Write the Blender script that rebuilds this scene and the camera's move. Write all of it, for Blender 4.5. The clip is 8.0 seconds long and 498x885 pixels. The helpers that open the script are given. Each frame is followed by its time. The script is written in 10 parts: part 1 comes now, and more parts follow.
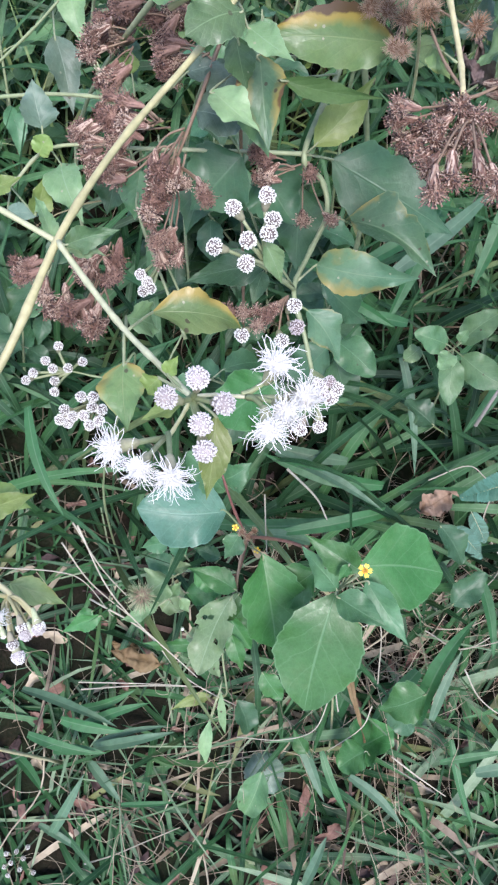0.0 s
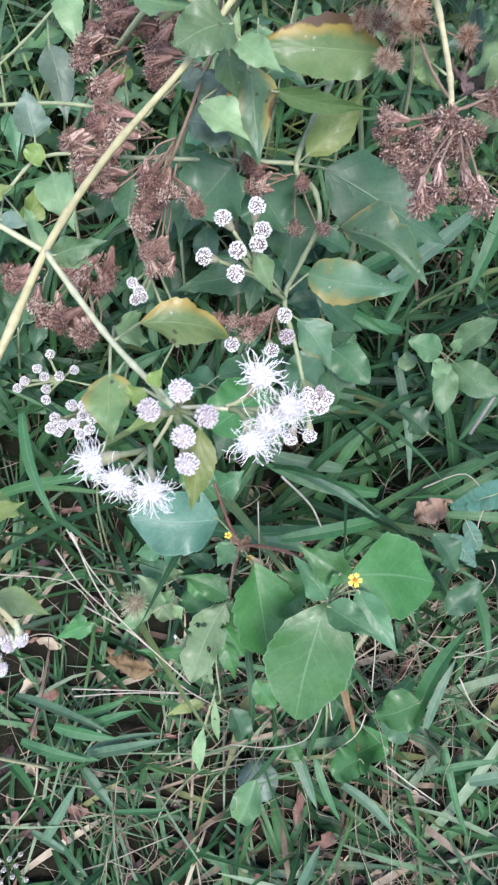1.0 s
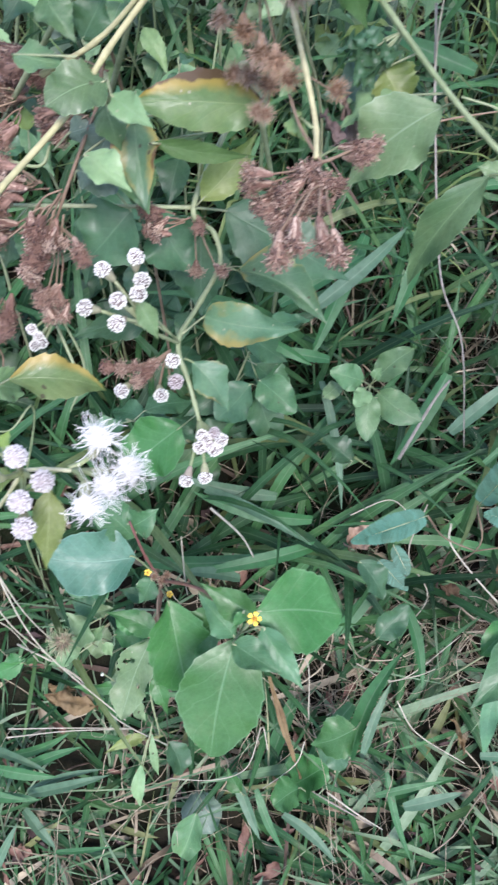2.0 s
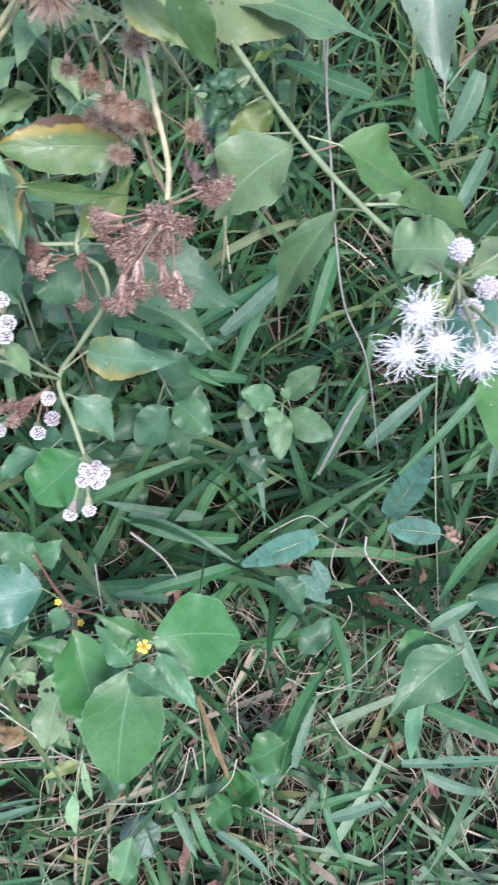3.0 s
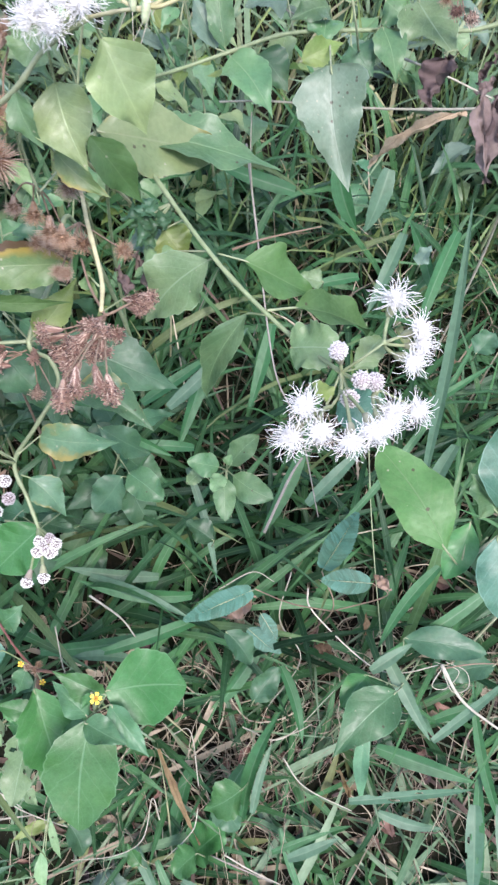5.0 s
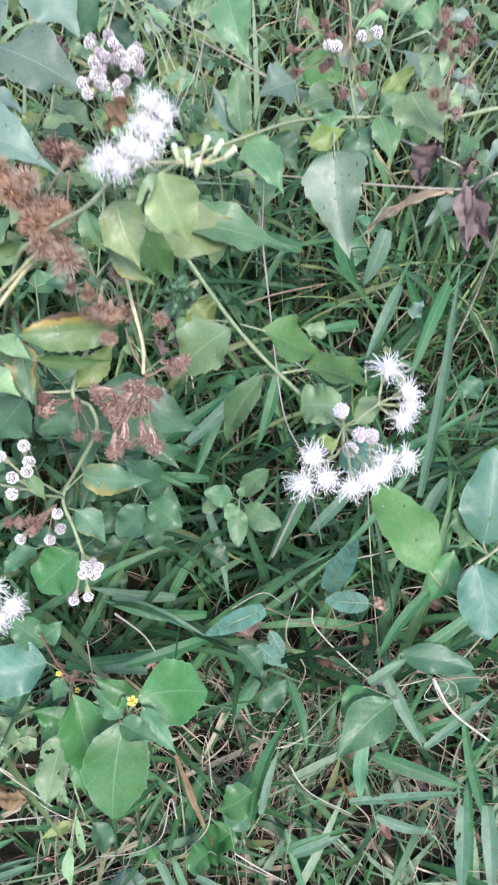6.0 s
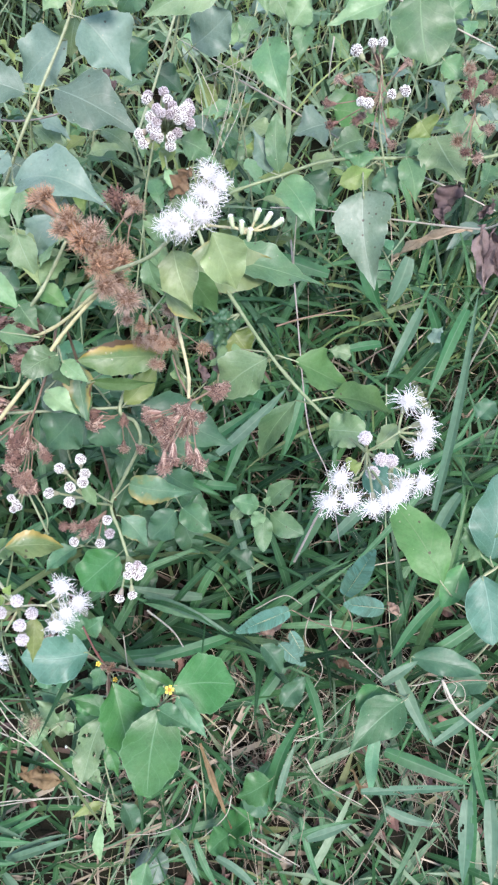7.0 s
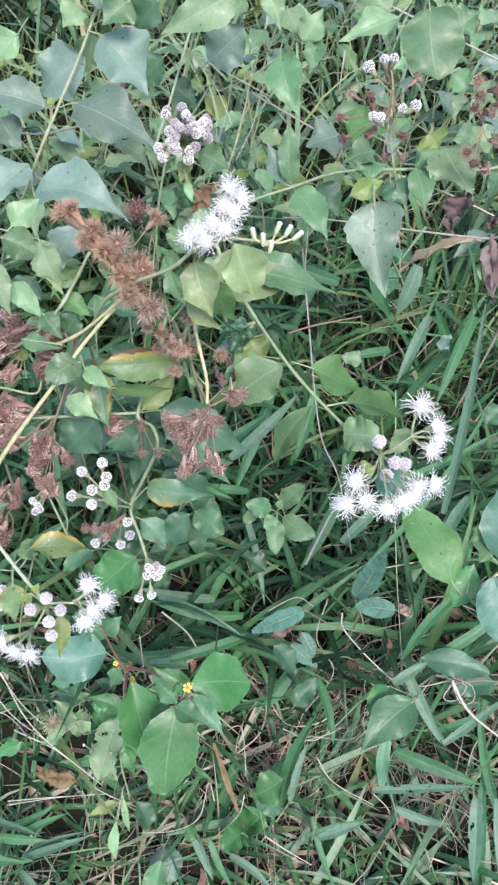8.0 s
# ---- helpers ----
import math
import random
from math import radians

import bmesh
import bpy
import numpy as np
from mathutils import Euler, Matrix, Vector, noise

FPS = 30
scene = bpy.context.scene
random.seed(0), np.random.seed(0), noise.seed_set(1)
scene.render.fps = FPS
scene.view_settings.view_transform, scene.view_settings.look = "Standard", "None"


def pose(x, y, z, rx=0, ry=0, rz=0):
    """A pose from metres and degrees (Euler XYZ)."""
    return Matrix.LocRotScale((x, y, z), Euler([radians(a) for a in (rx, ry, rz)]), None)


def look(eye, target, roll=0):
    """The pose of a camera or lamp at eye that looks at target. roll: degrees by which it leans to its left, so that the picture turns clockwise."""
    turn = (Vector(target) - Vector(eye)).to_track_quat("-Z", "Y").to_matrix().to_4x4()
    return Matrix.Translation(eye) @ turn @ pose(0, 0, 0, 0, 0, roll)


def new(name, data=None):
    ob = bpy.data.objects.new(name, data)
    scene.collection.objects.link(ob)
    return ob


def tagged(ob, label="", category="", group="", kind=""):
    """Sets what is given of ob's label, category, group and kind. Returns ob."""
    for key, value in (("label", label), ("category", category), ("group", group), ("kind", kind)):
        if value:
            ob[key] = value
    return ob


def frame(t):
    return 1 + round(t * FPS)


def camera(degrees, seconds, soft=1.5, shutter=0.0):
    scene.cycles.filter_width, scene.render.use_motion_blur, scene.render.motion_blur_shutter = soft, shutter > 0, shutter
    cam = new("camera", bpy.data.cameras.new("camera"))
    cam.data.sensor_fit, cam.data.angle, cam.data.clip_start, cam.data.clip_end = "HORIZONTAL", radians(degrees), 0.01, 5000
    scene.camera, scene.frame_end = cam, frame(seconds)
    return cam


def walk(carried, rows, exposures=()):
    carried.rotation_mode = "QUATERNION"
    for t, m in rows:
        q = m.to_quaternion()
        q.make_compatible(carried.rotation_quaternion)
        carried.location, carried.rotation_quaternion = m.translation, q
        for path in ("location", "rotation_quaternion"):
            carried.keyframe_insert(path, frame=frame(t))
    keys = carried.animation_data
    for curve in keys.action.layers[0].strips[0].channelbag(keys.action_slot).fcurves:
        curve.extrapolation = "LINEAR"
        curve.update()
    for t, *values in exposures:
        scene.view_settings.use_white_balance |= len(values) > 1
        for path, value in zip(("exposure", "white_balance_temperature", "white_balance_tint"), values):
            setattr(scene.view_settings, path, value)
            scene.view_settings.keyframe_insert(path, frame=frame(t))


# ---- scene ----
cam = camera(36.9, 8.0, soft=2.3, shutter=0.5)
PATH = [
    (0, (0.051, 0.034, 0.651), (0.016, 0.895, -1.154), 1.7),
    (0.5, (0.051, 0.033, 0.651), (0.017, 0.896, -1.153), 1.8),
    (1, (0.055, 0.036, 0.652), (0.018, 0.907, -1.148), 1.8),
    (1.5, (0.067, 0.041, 0.656), (0.057, 0.939, -1.132), 2.9),
    (2, (0.088, 0.045, 0.661), (0.109, 0.959, -1.117), 3.4),
    (2.2, (0.096, 0.046, 0.666), (0.128, 0.968, -1.108), 3.5),
    (3.3, (0.136, 0.049, 0.675), (0.255, 0.993, -1.084), 5.1),
    (3.5, (0.142, 0.049, 0.678), (0.276, 0.999, -1.076), 5.2),
    (4, (0.148, 0.047, 0.683), (0.33, 1.017, -1.056), 6.3),
    (4.5, (0.151, 0.042, 0.7), (0.332, 1.068, -1.007), 5.5),
    (5, (0.142, 0.031, 0.718), (0.318, 1.09, -0.969), 5.5),
    (5.2, (0.137, 0.022, 0.71), (0.312, 1.13, -0.946), 4.5),
    (6.3, (0.126, 0.005, 0.795), (0.299, 1.112, -0.862), 5.9),
    (6.5, (0.123, 0.002, 0.798), (0.284, 1.111, -0.859), 5.7),
    (7, (0.116, -0.008, 0.818), (0.248, 1.101, -0.841), 5.1),
    (7.5, (0.111, -0.016, 0.823), (0.262, 1.109, -0.823), 5.6),
    (8, (0.108, -0.016, 0.828), (0.228, 1.107, -0.823), 4.5),
]
walk(cam, [(t, look(eye, target, roll)) for t, eye, target, roll in PATH], exposures=[(0.0, 1.5, 6220.0, 25.0), (2.0, 1.57, 6200.0, 25.0), (3.5, 1.68, 6030.0, 26.5), (5.0, 1.68, 6350.0, 26.0), (6.5, 1.68, 6300.0, 25.5), (8.0, 1.63, 6300.0, 25.0)])

# ---- sky and light: open shade under a bright, hazy sky ----
world = bpy.data.worlds.new("sky")
scene.world = world
world.use_nodes = True
wn, wl = world.node_tree.nodes, world.node_tree.links
sky = wn.new("ShaderNodeTexSky")
sky.sky_type, sky.sun_disc = "NISHITA", False
sky.sun_elevation, sky.sun_rotation = radians(58), radians(200)
wn["Background"].inputs["Strength"].default_value = 0.14
wl.new(sky.outputs["Color"], wn["Background"].inputs["Color"])
sun = new("sun", bpy.data.lights.new("sun", "SUN"))
sun.data.energy, sun.data.angle, sun.data.color = 2.1, radians(22), (1.0, 0.96, 0.9)
sun.matrix_world = look((0.5, -1.0, 2.0), (0.1, 0.2, 0.0))


# ---- materials ----
def nodes_of(name):
    m = bpy.data.materials.new(name)
    m.use_nodes = True
    nt = m.node_tree
    return m, nt.nodes, nt.links, nt.nodes["Principled BSDF"]


def mapped(n, l, source, lo, hi, a, b):
    node = n.new("ShaderNodeMapRange")
    l.new(source, node.inputs["Value"])
    for key, v in (("From Min", lo), ("From Max", hi), ("To Min", a), ("To Max", b)):
        node.inputs[key].default_value = v
    return node.outputs["Result"]


def calc(n, l, op, a, b=None):
    node = n.new("ShaderNodeMath")
    node.operation = op
    for slot, v in zip(node.inputs, (a, b)):
        if v is None:
            continue
        if isinstance(v, (int, float)):
            slot.default_value = v
        else:
            l.new(v, slot)
    return node.outputs["Value"]


def mixed(n, l, fac, a, b, blend="MIX"):
    node = n.new("ShaderNodeMix")
    node.data_type, node.blend_type = "RGBA", blend
    for slot, v in ((node.inputs[0], fac), (node.inputs[6], a), (node.inputs[7], b)):
        if isinstance(v, (int, float)):
            slot.default_value = v
        elif isinstance(v, tuple):
            slot.default_value = (*v, 1.0)
        else:
            l.new(v, slot)
    return node.outputs[2]


def noise_of(n, l, where, scale, detail=3.0, rough=0.55):
    node = n.new("ShaderNodeTexNoise")
    node.inputs["Scale"].default_value = scale
    node.inputs["Detail"].default_value = detail
    node.inputs["Roughness"].default_value = rough
    l.new(where, node.inputs["Vector"])
    return node.outputs["Fac"]


def translucent(n, l, m, shader, colour, share):
    glow = n.new("ShaderNodeBsdfTranslucent")
    l.new(colour, glow.inputs["Color"])
    mix = n.new("ShaderNodeMixShader")
    mix.inputs["Fac"].default_value = share
    l.new(shader.outputs["BSDF"], mix.inputs[1])
    l.new(glow.outputs["BSDF"], mix.inputs[2])
    l.new(mix.outputs["Shader"], n["Material Output"].inputs["Surface"])


def leaf_material(name, main, second, vein, spot=(0.05, 0.035, 0.02), spots=0.0, blotch=0.0, rough=0.42, veins=6.0, through_light=0.25, spec=0.45, puff=0.26, scorch=0.0):
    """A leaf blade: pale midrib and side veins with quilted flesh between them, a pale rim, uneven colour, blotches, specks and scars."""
    m, n, l, bsdf = nodes_of(name)
    uv = n.new("ShaderNodeUVMap").outputs["UV"]
    sep = n.new("ShaderNodeSeparateXYZ")
    l.new(uv, sep.inputs["Vector"])
    where = n.new("ShaderNodeTexCoord").outputs["Object"]
    chance = n.new("ShaderNodeObjectInfo").outputs["Random"]
    across = calc(n, l, "ABSOLUTE", calc(n, l, "SUBTRACT", sep.outputs["X"], 0.5))
    along = sep.outputs["Y"]
    rib = mapped(n, l, across, 0.004, 0.02, 1.0, 0.0)
    bent = calc(n, l, "SUBTRACT", along, calc(n, l, "MULTIPLY", calc(n, l, "POWER", across, 0.8), 0.6))
    wob = calc(n, l, "MULTIPLY", noise_of(n, l, where, 120.0), 0.08)
    saw = calc(n, l, "PINGPONG", calc(n, l, "MULTIPLY", calc(n, l, "ADD", bent, wob), veins), 0.5)
    side = mapped(n, l, saw, 0.0, 0.06, 1.0, 0.0)
    fine = n.new("ShaderNodeTexVoronoi")
    fine.feature = "DISTANCE_TO_EDGE"
    fine.inputs["Scale"].default_value = 520.0
    l.new(where, fine.inputs["Vector"])
    net = mapped(n, l, fine.outputs["Distance"], 0.0, 0.1, 1.0, 0.0)
    big = mapped(n, l, noise_of(n, l, where, 42.0, 4.0), 0.38, 0.64, 0.0, 1.0)
    small = noise_of(n, l, where, 420.0, 4.0)
    colour = mixed(n, l, big, main, second)
    hue = n.new("ShaderNodeHueSaturation")
    l.new(colour, hue.inputs["Color"])
    l.new(mapped(n, l, chance, 0.0, 1.0, 0.485, 0.512), hue.inputs["Hue"])
    l.new(mapped(n, l, chance, 0.0, 1.0, 0.7, 1.25), hue.inputs["Value"])
    colour = hue.outputs["Color"]
    colour = mixed(n, l, mapped(n, l, small, 0.3, 0.7, 0.0, 0.35), colour, mixed(n, l, 0.5, colour, (0.0, 0.01, 0.0)))
    dull = mapped(n, l, noise_of(n, l, where, 75.0, 5.0, 0.65), 0.55, 0.75, 0.0, 0.25)
    colour = mixed(n, l, dull, colour, mixed(n, l, 0.5, colour, (0.2, 0.19, 0.1)))
    colour = mixed(n, l, calc(n, l, "MULTIPLY", net, 0.1), colour, vein)
    colour = mixed(n, l, calc(n, l, "MULTIPLY", side, 0.2), colour, vein)
    colour = mixed(n, l, calc(n, l, "MULTIPLY", rib, 0.5), colour, vein)
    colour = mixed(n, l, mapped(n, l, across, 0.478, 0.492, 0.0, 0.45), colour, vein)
    if blotch:
        edge = calc(n, l, "ADD", calc(n, l, "MULTIPLY", across, 0.9), calc(n, l, "MULTIPLY", noise_of(n, l, where, 45.0, 4.0), 1.35))
        colour = mixed(n, l, mapped(n, l, edge, 1.12 - blotch, 1.3 - blotch, 0.0, 0.8), colour, (0.27, 0.22, 0.055))
        colour = mixed(n, l, mapped(n, l, edge, 1.36 - blotch, 1.42 - blotch, 0.0, 0.9), colour, (0.13, 0.07, 0.035))
    if scorch:
        edge = calc(n, l, "ADD", mapped(n, l, sep.outputs["X"], 0.0, 1.0, 0.9 if scorch < 0 else 0.0, 0.0 if scorch < 0 else 0.9), calc(n, l, "MULTIPLY", noise_of(n, l, where, 55.0, 4.0), 0.7))
        colour = mixed(n, l, mapped(n, l, edge, 0.9, 1.1, 0.0, abs(scorch)), colour, (0.3, 0.23, 0.05))
        colour = mixed(n, l, mapped(n, l, edge, 1.14, 1.19, 0.0, max(scorch, 0.0)), colour, (0.07, 0.04, 0.025))
    if spots:
        for scale, size, tone in ((230.0, 0.2, spot), (330.0, 0.16, (0.3, 0.3, 0.2))):
            cells = n.new("ShaderNodeTexVoronoi")
            cells.inputs["Scale"].default_value = scale
            l.new(where, cells.inputs["Vector"])
            pick = n.new("ShaderNodeSeparateColor")
            l.new(cells.outputs["Color"], pick.inputs["Color"])
            rare = mapped(n, l, pick.outputs["Red"], 0.97 - 3.0 * spots, 0.98 - 3.0 * spots, 0.0, 0.8)
            grown = calc(n, l, "ADD", cells.outputs["Distance"], calc(n, l, "MULTIPLY", small, 0.25))
            dot = mapped(n, l, grown, size + 0.1, size + 0.16, 1.0, 0.0)
            colour = mixed(n, l, calc(n, l, "MULTIPLY", dot, rare), colour, tone)
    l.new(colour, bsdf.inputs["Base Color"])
    l.new(mapped(n, l, small, 0.25, 0.75, rough - 0.1, rough + 0.16), bsdf.inputs["Roughness"])
    bsdf.inputs["Specular IOR Level"].default_value = spec
    quilt = calc(n, l, "MULTIPLY", calc(n, l, "POWER", saw, 0.6), 0.55)
    height = calc(n, l, "SUBTRACT", quilt, calc(n, l, "MULTIPLY", rib, 0.8))
    height = calc(n, l, "ADD", height, calc(n, l, "MULTIPLY", net, -0.1))
    height = calc(n, l, "ADD", height, calc(n, l, "MULTIPLY", noise_of(n, l, where, 130.0, 3.0), 1.0))
    bump = n.new("ShaderNodeBump")
    bump.inputs["Strength"].default_value, bump.inputs["Distance"].default_value = puff, 0.0011
    l.new(height, bump.inputs["Height"])
    l.new(bump.outputs["Normal"], bsdf.inputs["Normal"])
    translucent(n, l, m, bsdf, colour, through_light)
    return m


def fibre_material(name, main, second, rough=0.6, scale=260.0, stretch=(1, 1, 1), through_light=0.0, per_island=False, third=None, spec=0.35):
    """Stems, straw, chaff, florets: streaky two-tone fibre with fine relief."""
    m, n, l, bsdf = nodes_of(name)
    where = n.new("ShaderNodeTexCoord").outputs["Object"]
    big = mapped(n, l, noise_of(n, l, where, scale * 0.15, 2.0), 0.35, 0.65, 0.0, 1.0)
    small = noise_of(n, l, where, scale, 3.0)
    if per_island:
        chance = n.new("ShaderNodeNewGeometry").outputs["Random Per Island"]
    else:
        chance = n.new("ShaderNodeObjectInfo").outputs["Random"]
    colour = mixed(n, l, mapped(n, l, calc(n, l, "ADD", chance, calc(n, l, "MULTIPLY", big, 0.4)), 0.2, 1.2, 0.0, 1.0), main, second)
    if third:
        colour = mixed(n, l, mapped(n, l, chance, 0.80, 0.93, 0.0, 1.0), colour, third)
    colour = mixed(n, l, mapped(n, l, small, 0.3, 0.7, 0.0, 0.5), colour, mixed(n, l, 0.55, colour, (0.0, 0.0, 0.0)))
    l.new(colour, bsdf.inputs["Base Color"])
    l.new(mapped(n, l, small, 0.2, 0.8, rough - 0.1, rough + 0.15), bsdf.inputs["Roughness"])
    bsdf.inputs["Specular IOR Level"].default_value = spec
    bump = n.new("ShaderNodeBump")
    bump.inputs["Strength"].default_value, bump.inputs["Distance"].default_value = 0.4, 0.0006
    l.new(small, bump.inputs["Height"])
    l.new(bump.outputs["Normal"], bsdf.inputs["Normal"])
    if through_light:
        translucent(n, l, m, bsdf, colour, through_light)
    return m


def blade_material(name, main, second, third, rough=0.42):
    """Grass blades: long parallel ribs, colour varied from blade to blade."""
    m, n, l, bsdf = nodes_of(name)
    uv = n.new("ShaderNodeUVMap").outputs["UV"]
    sep = n.new("ShaderNodeSeparateXYZ")
    l.new(uv, sep.inputs["Vector"])
    where = n.new("ShaderNodeTexCoord").outputs["Object"]
    isle = n.new("ShaderNodeNewGeometry").outputs["Random Per Island"]
    ribs = calc(n, l, "PINGPONG", calc(n, l, "MULTIPLY", sep.outputs["X"], 9.0), 0.5)
    mid = mapped(n, l, calc(n, l, "ABSOLUTE", calc(n, l, "SUBTRACT", sep.outputs["X"], 0.5)), 0.02, 0.07, 1.0, 0.0)
    grain = noise_of(n, l, where, 190.0, 3.0)
    colour = mixed(n, l, mapped(n, l, isle, 0.0, 0.75, 0.0, 1.0), main, second)
    colour = mixed(n, l, mapped(n, l, isle, 0.93, 0.96, 0.0, 1.0), colour, third)
    colour = mixed(n, l, mapped(n, l, noise_of(n, l, where, 24.0, 3.0), 0.58, 0.75, 0.0, 0.35), colour, third)
    colour = mixed(n, l, mapped(n, l, grain, 0.35, 0.7, 0.0, 0.45), colour, mixed(n, l, 0.5, colour, (0.0, 0.0, 0.0)))
    colour = mixed(n, l, calc(n, l, "MULTIPLY", mid, 0.14), colour, (0.3, 0.4, 0.25))
    l.new(colour, bsdf.inputs["Base Color"])
    l.new(mapped(n, l, grain, 0.2, 0.8, rough - 0.08, rough + 0.18), bsdf.inputs["Roughness"])
    bump = n.new("ShaderNodeBump")
    bsdf.inputs["Specular IOR Level"].default_value = 0.38
    bump.inputs["Strength"].default_value, bump.inputs["Distance"].default_value = 0.28, 0.0006
    l.new(ribs, bump.inputs["Height"])
    l.new(bump.outputs["Normal"], bsdf.inputs["Normal"])
    translucent(n, l, m, bsdf, colour, 0.22)
    return m


def soil_material():
    m, n, l, bsdf = nodes_of("soil")
    where = n.new("ShaderNodeTexCoord").outputs["Object"]
    big, small = noise_of(n, l, where, 9.0, 5.0), noise_of(n, l, where, 160.0, 5.0, 0.7)
    colour = mixed(n, l, mapped(n, l, big, 0.35, 0.65, 0.0, 1.0), (0.015, 0.012, 0.009), (0.012, 0.02, 0.009))
    colour = mixed(n, l, mapped(n, l, small, 0.5, 0.8, 0.0, 0.6), colour, (0.05, 0.035, 0.023))
    l.new(colour, bsdf.inputs["Base Color"])
    bsdf.inputs["Roughness"].default_value = 0.95
    bsdf.inputs["Specular IOR Level"].default_value = 0.08
    bump = n.new("ShaderNodeBump")
    bump.inputs["Strength"].default_value, bump.inputs["Distance"].default_value = 0.9, 0.006
    l.new(small, bump.inputs["Height"])
    l.new(bump.outputs["Normal"], bsdf.inputs["Normal"])
    return m


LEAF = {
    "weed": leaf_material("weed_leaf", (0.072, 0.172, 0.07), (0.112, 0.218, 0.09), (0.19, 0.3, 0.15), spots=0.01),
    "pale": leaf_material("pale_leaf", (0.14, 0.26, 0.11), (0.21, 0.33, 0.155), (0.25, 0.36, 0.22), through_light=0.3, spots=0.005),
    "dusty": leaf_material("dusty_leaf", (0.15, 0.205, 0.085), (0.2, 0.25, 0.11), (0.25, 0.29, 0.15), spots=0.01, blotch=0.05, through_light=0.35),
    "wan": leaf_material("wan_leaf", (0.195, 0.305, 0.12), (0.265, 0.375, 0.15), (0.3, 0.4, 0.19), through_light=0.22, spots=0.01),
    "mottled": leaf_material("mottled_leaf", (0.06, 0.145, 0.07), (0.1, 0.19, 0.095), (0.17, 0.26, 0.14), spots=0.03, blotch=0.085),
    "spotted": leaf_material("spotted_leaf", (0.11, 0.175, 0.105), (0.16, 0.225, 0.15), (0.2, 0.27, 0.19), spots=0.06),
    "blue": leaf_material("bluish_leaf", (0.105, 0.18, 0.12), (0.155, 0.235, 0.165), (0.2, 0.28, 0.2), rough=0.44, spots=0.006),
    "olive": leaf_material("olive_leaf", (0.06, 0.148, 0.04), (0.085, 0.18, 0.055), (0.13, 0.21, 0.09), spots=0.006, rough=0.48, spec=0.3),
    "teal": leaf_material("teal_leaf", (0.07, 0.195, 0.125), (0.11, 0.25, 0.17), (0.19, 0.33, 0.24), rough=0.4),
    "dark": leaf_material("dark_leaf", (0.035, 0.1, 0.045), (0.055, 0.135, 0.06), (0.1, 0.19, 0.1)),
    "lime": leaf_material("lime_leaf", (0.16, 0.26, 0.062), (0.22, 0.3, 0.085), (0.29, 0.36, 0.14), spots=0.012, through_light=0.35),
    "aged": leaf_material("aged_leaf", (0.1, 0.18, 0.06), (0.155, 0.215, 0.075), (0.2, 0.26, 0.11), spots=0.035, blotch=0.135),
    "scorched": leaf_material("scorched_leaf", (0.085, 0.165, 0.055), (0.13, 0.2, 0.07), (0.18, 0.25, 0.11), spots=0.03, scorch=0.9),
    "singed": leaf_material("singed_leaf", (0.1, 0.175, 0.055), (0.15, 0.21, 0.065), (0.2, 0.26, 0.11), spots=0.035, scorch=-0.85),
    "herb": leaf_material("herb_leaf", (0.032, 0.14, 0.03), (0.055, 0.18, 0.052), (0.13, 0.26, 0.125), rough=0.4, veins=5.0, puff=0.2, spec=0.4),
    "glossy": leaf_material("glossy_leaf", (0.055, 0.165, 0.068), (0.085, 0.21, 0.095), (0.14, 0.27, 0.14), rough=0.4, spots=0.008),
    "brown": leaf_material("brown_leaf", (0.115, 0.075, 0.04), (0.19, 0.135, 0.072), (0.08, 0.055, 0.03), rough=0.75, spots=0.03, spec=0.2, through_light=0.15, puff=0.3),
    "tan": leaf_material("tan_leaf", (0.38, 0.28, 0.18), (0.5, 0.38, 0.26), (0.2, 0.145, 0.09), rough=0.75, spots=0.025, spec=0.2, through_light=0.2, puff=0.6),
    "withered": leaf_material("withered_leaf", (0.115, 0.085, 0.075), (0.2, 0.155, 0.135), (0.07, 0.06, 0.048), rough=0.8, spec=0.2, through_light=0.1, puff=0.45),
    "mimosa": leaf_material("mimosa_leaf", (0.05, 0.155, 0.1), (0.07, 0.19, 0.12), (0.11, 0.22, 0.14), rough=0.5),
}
STEM = {
    "cream": fibre_material("cream_stem", (0.37, 0.36, 0.18), (0.46, 0.44, 0.25), 0.5),
    "green": fibre_material("green_stem", (0.19, 0.25, 0.12), (0.28, 0.32, 0.18), 0.5),
    "brown": fibre_material("brown_stem", (0.16, 0.11, 0.07), (0.25, 0.185, 0.12), 0.7),
    "red": fibre_material("reddish_stem", (0.16, 0.07, 0.06), (0.22, 0.12, 0.08), 0.55),
    "straw": fibre_material("straw", (0.28, 0.265, 0.19), (0.4, 0.385, 0.29), 0.65),
    "pale": fibre_material("pale_stem", (0.38, 0.41, 0.23), (0.46, 0.48, 0.31), 0.5),
    "grey": fibre_material("grey_stem", (0.2, 0.185, 0.15), (0.3, 0.28, 0.23), 0.7),
}
floret_white = fibre_material("white_floret", (0.86, 0.87, 0.82), (0.92, 0.93, 0.88), 0.6, scale=60.0, through_light=0.3)
bud_cup = fibre_material("bud_cup", (0.33, 0.36, 0.2), (0.3, 0.26, 0.2), 0.6, scale=500.0)
cream_cup = fibre_material("cream_cup", (0.34, 0.4, 0.22), (0.42, 0.47, 0.3), 0.6, scale=500.0)
bud_dark = fibre_material("bud_dark", (0.1, 0.08, 0.075), (0.17, 0.14, 0.13), 0.7, scale=700.0)
bud_white = fibre_material("bud_tip", (0.66, 0.68, 0.6), (0.78, 0.8, 0.72), 0.6, scale=900.0)
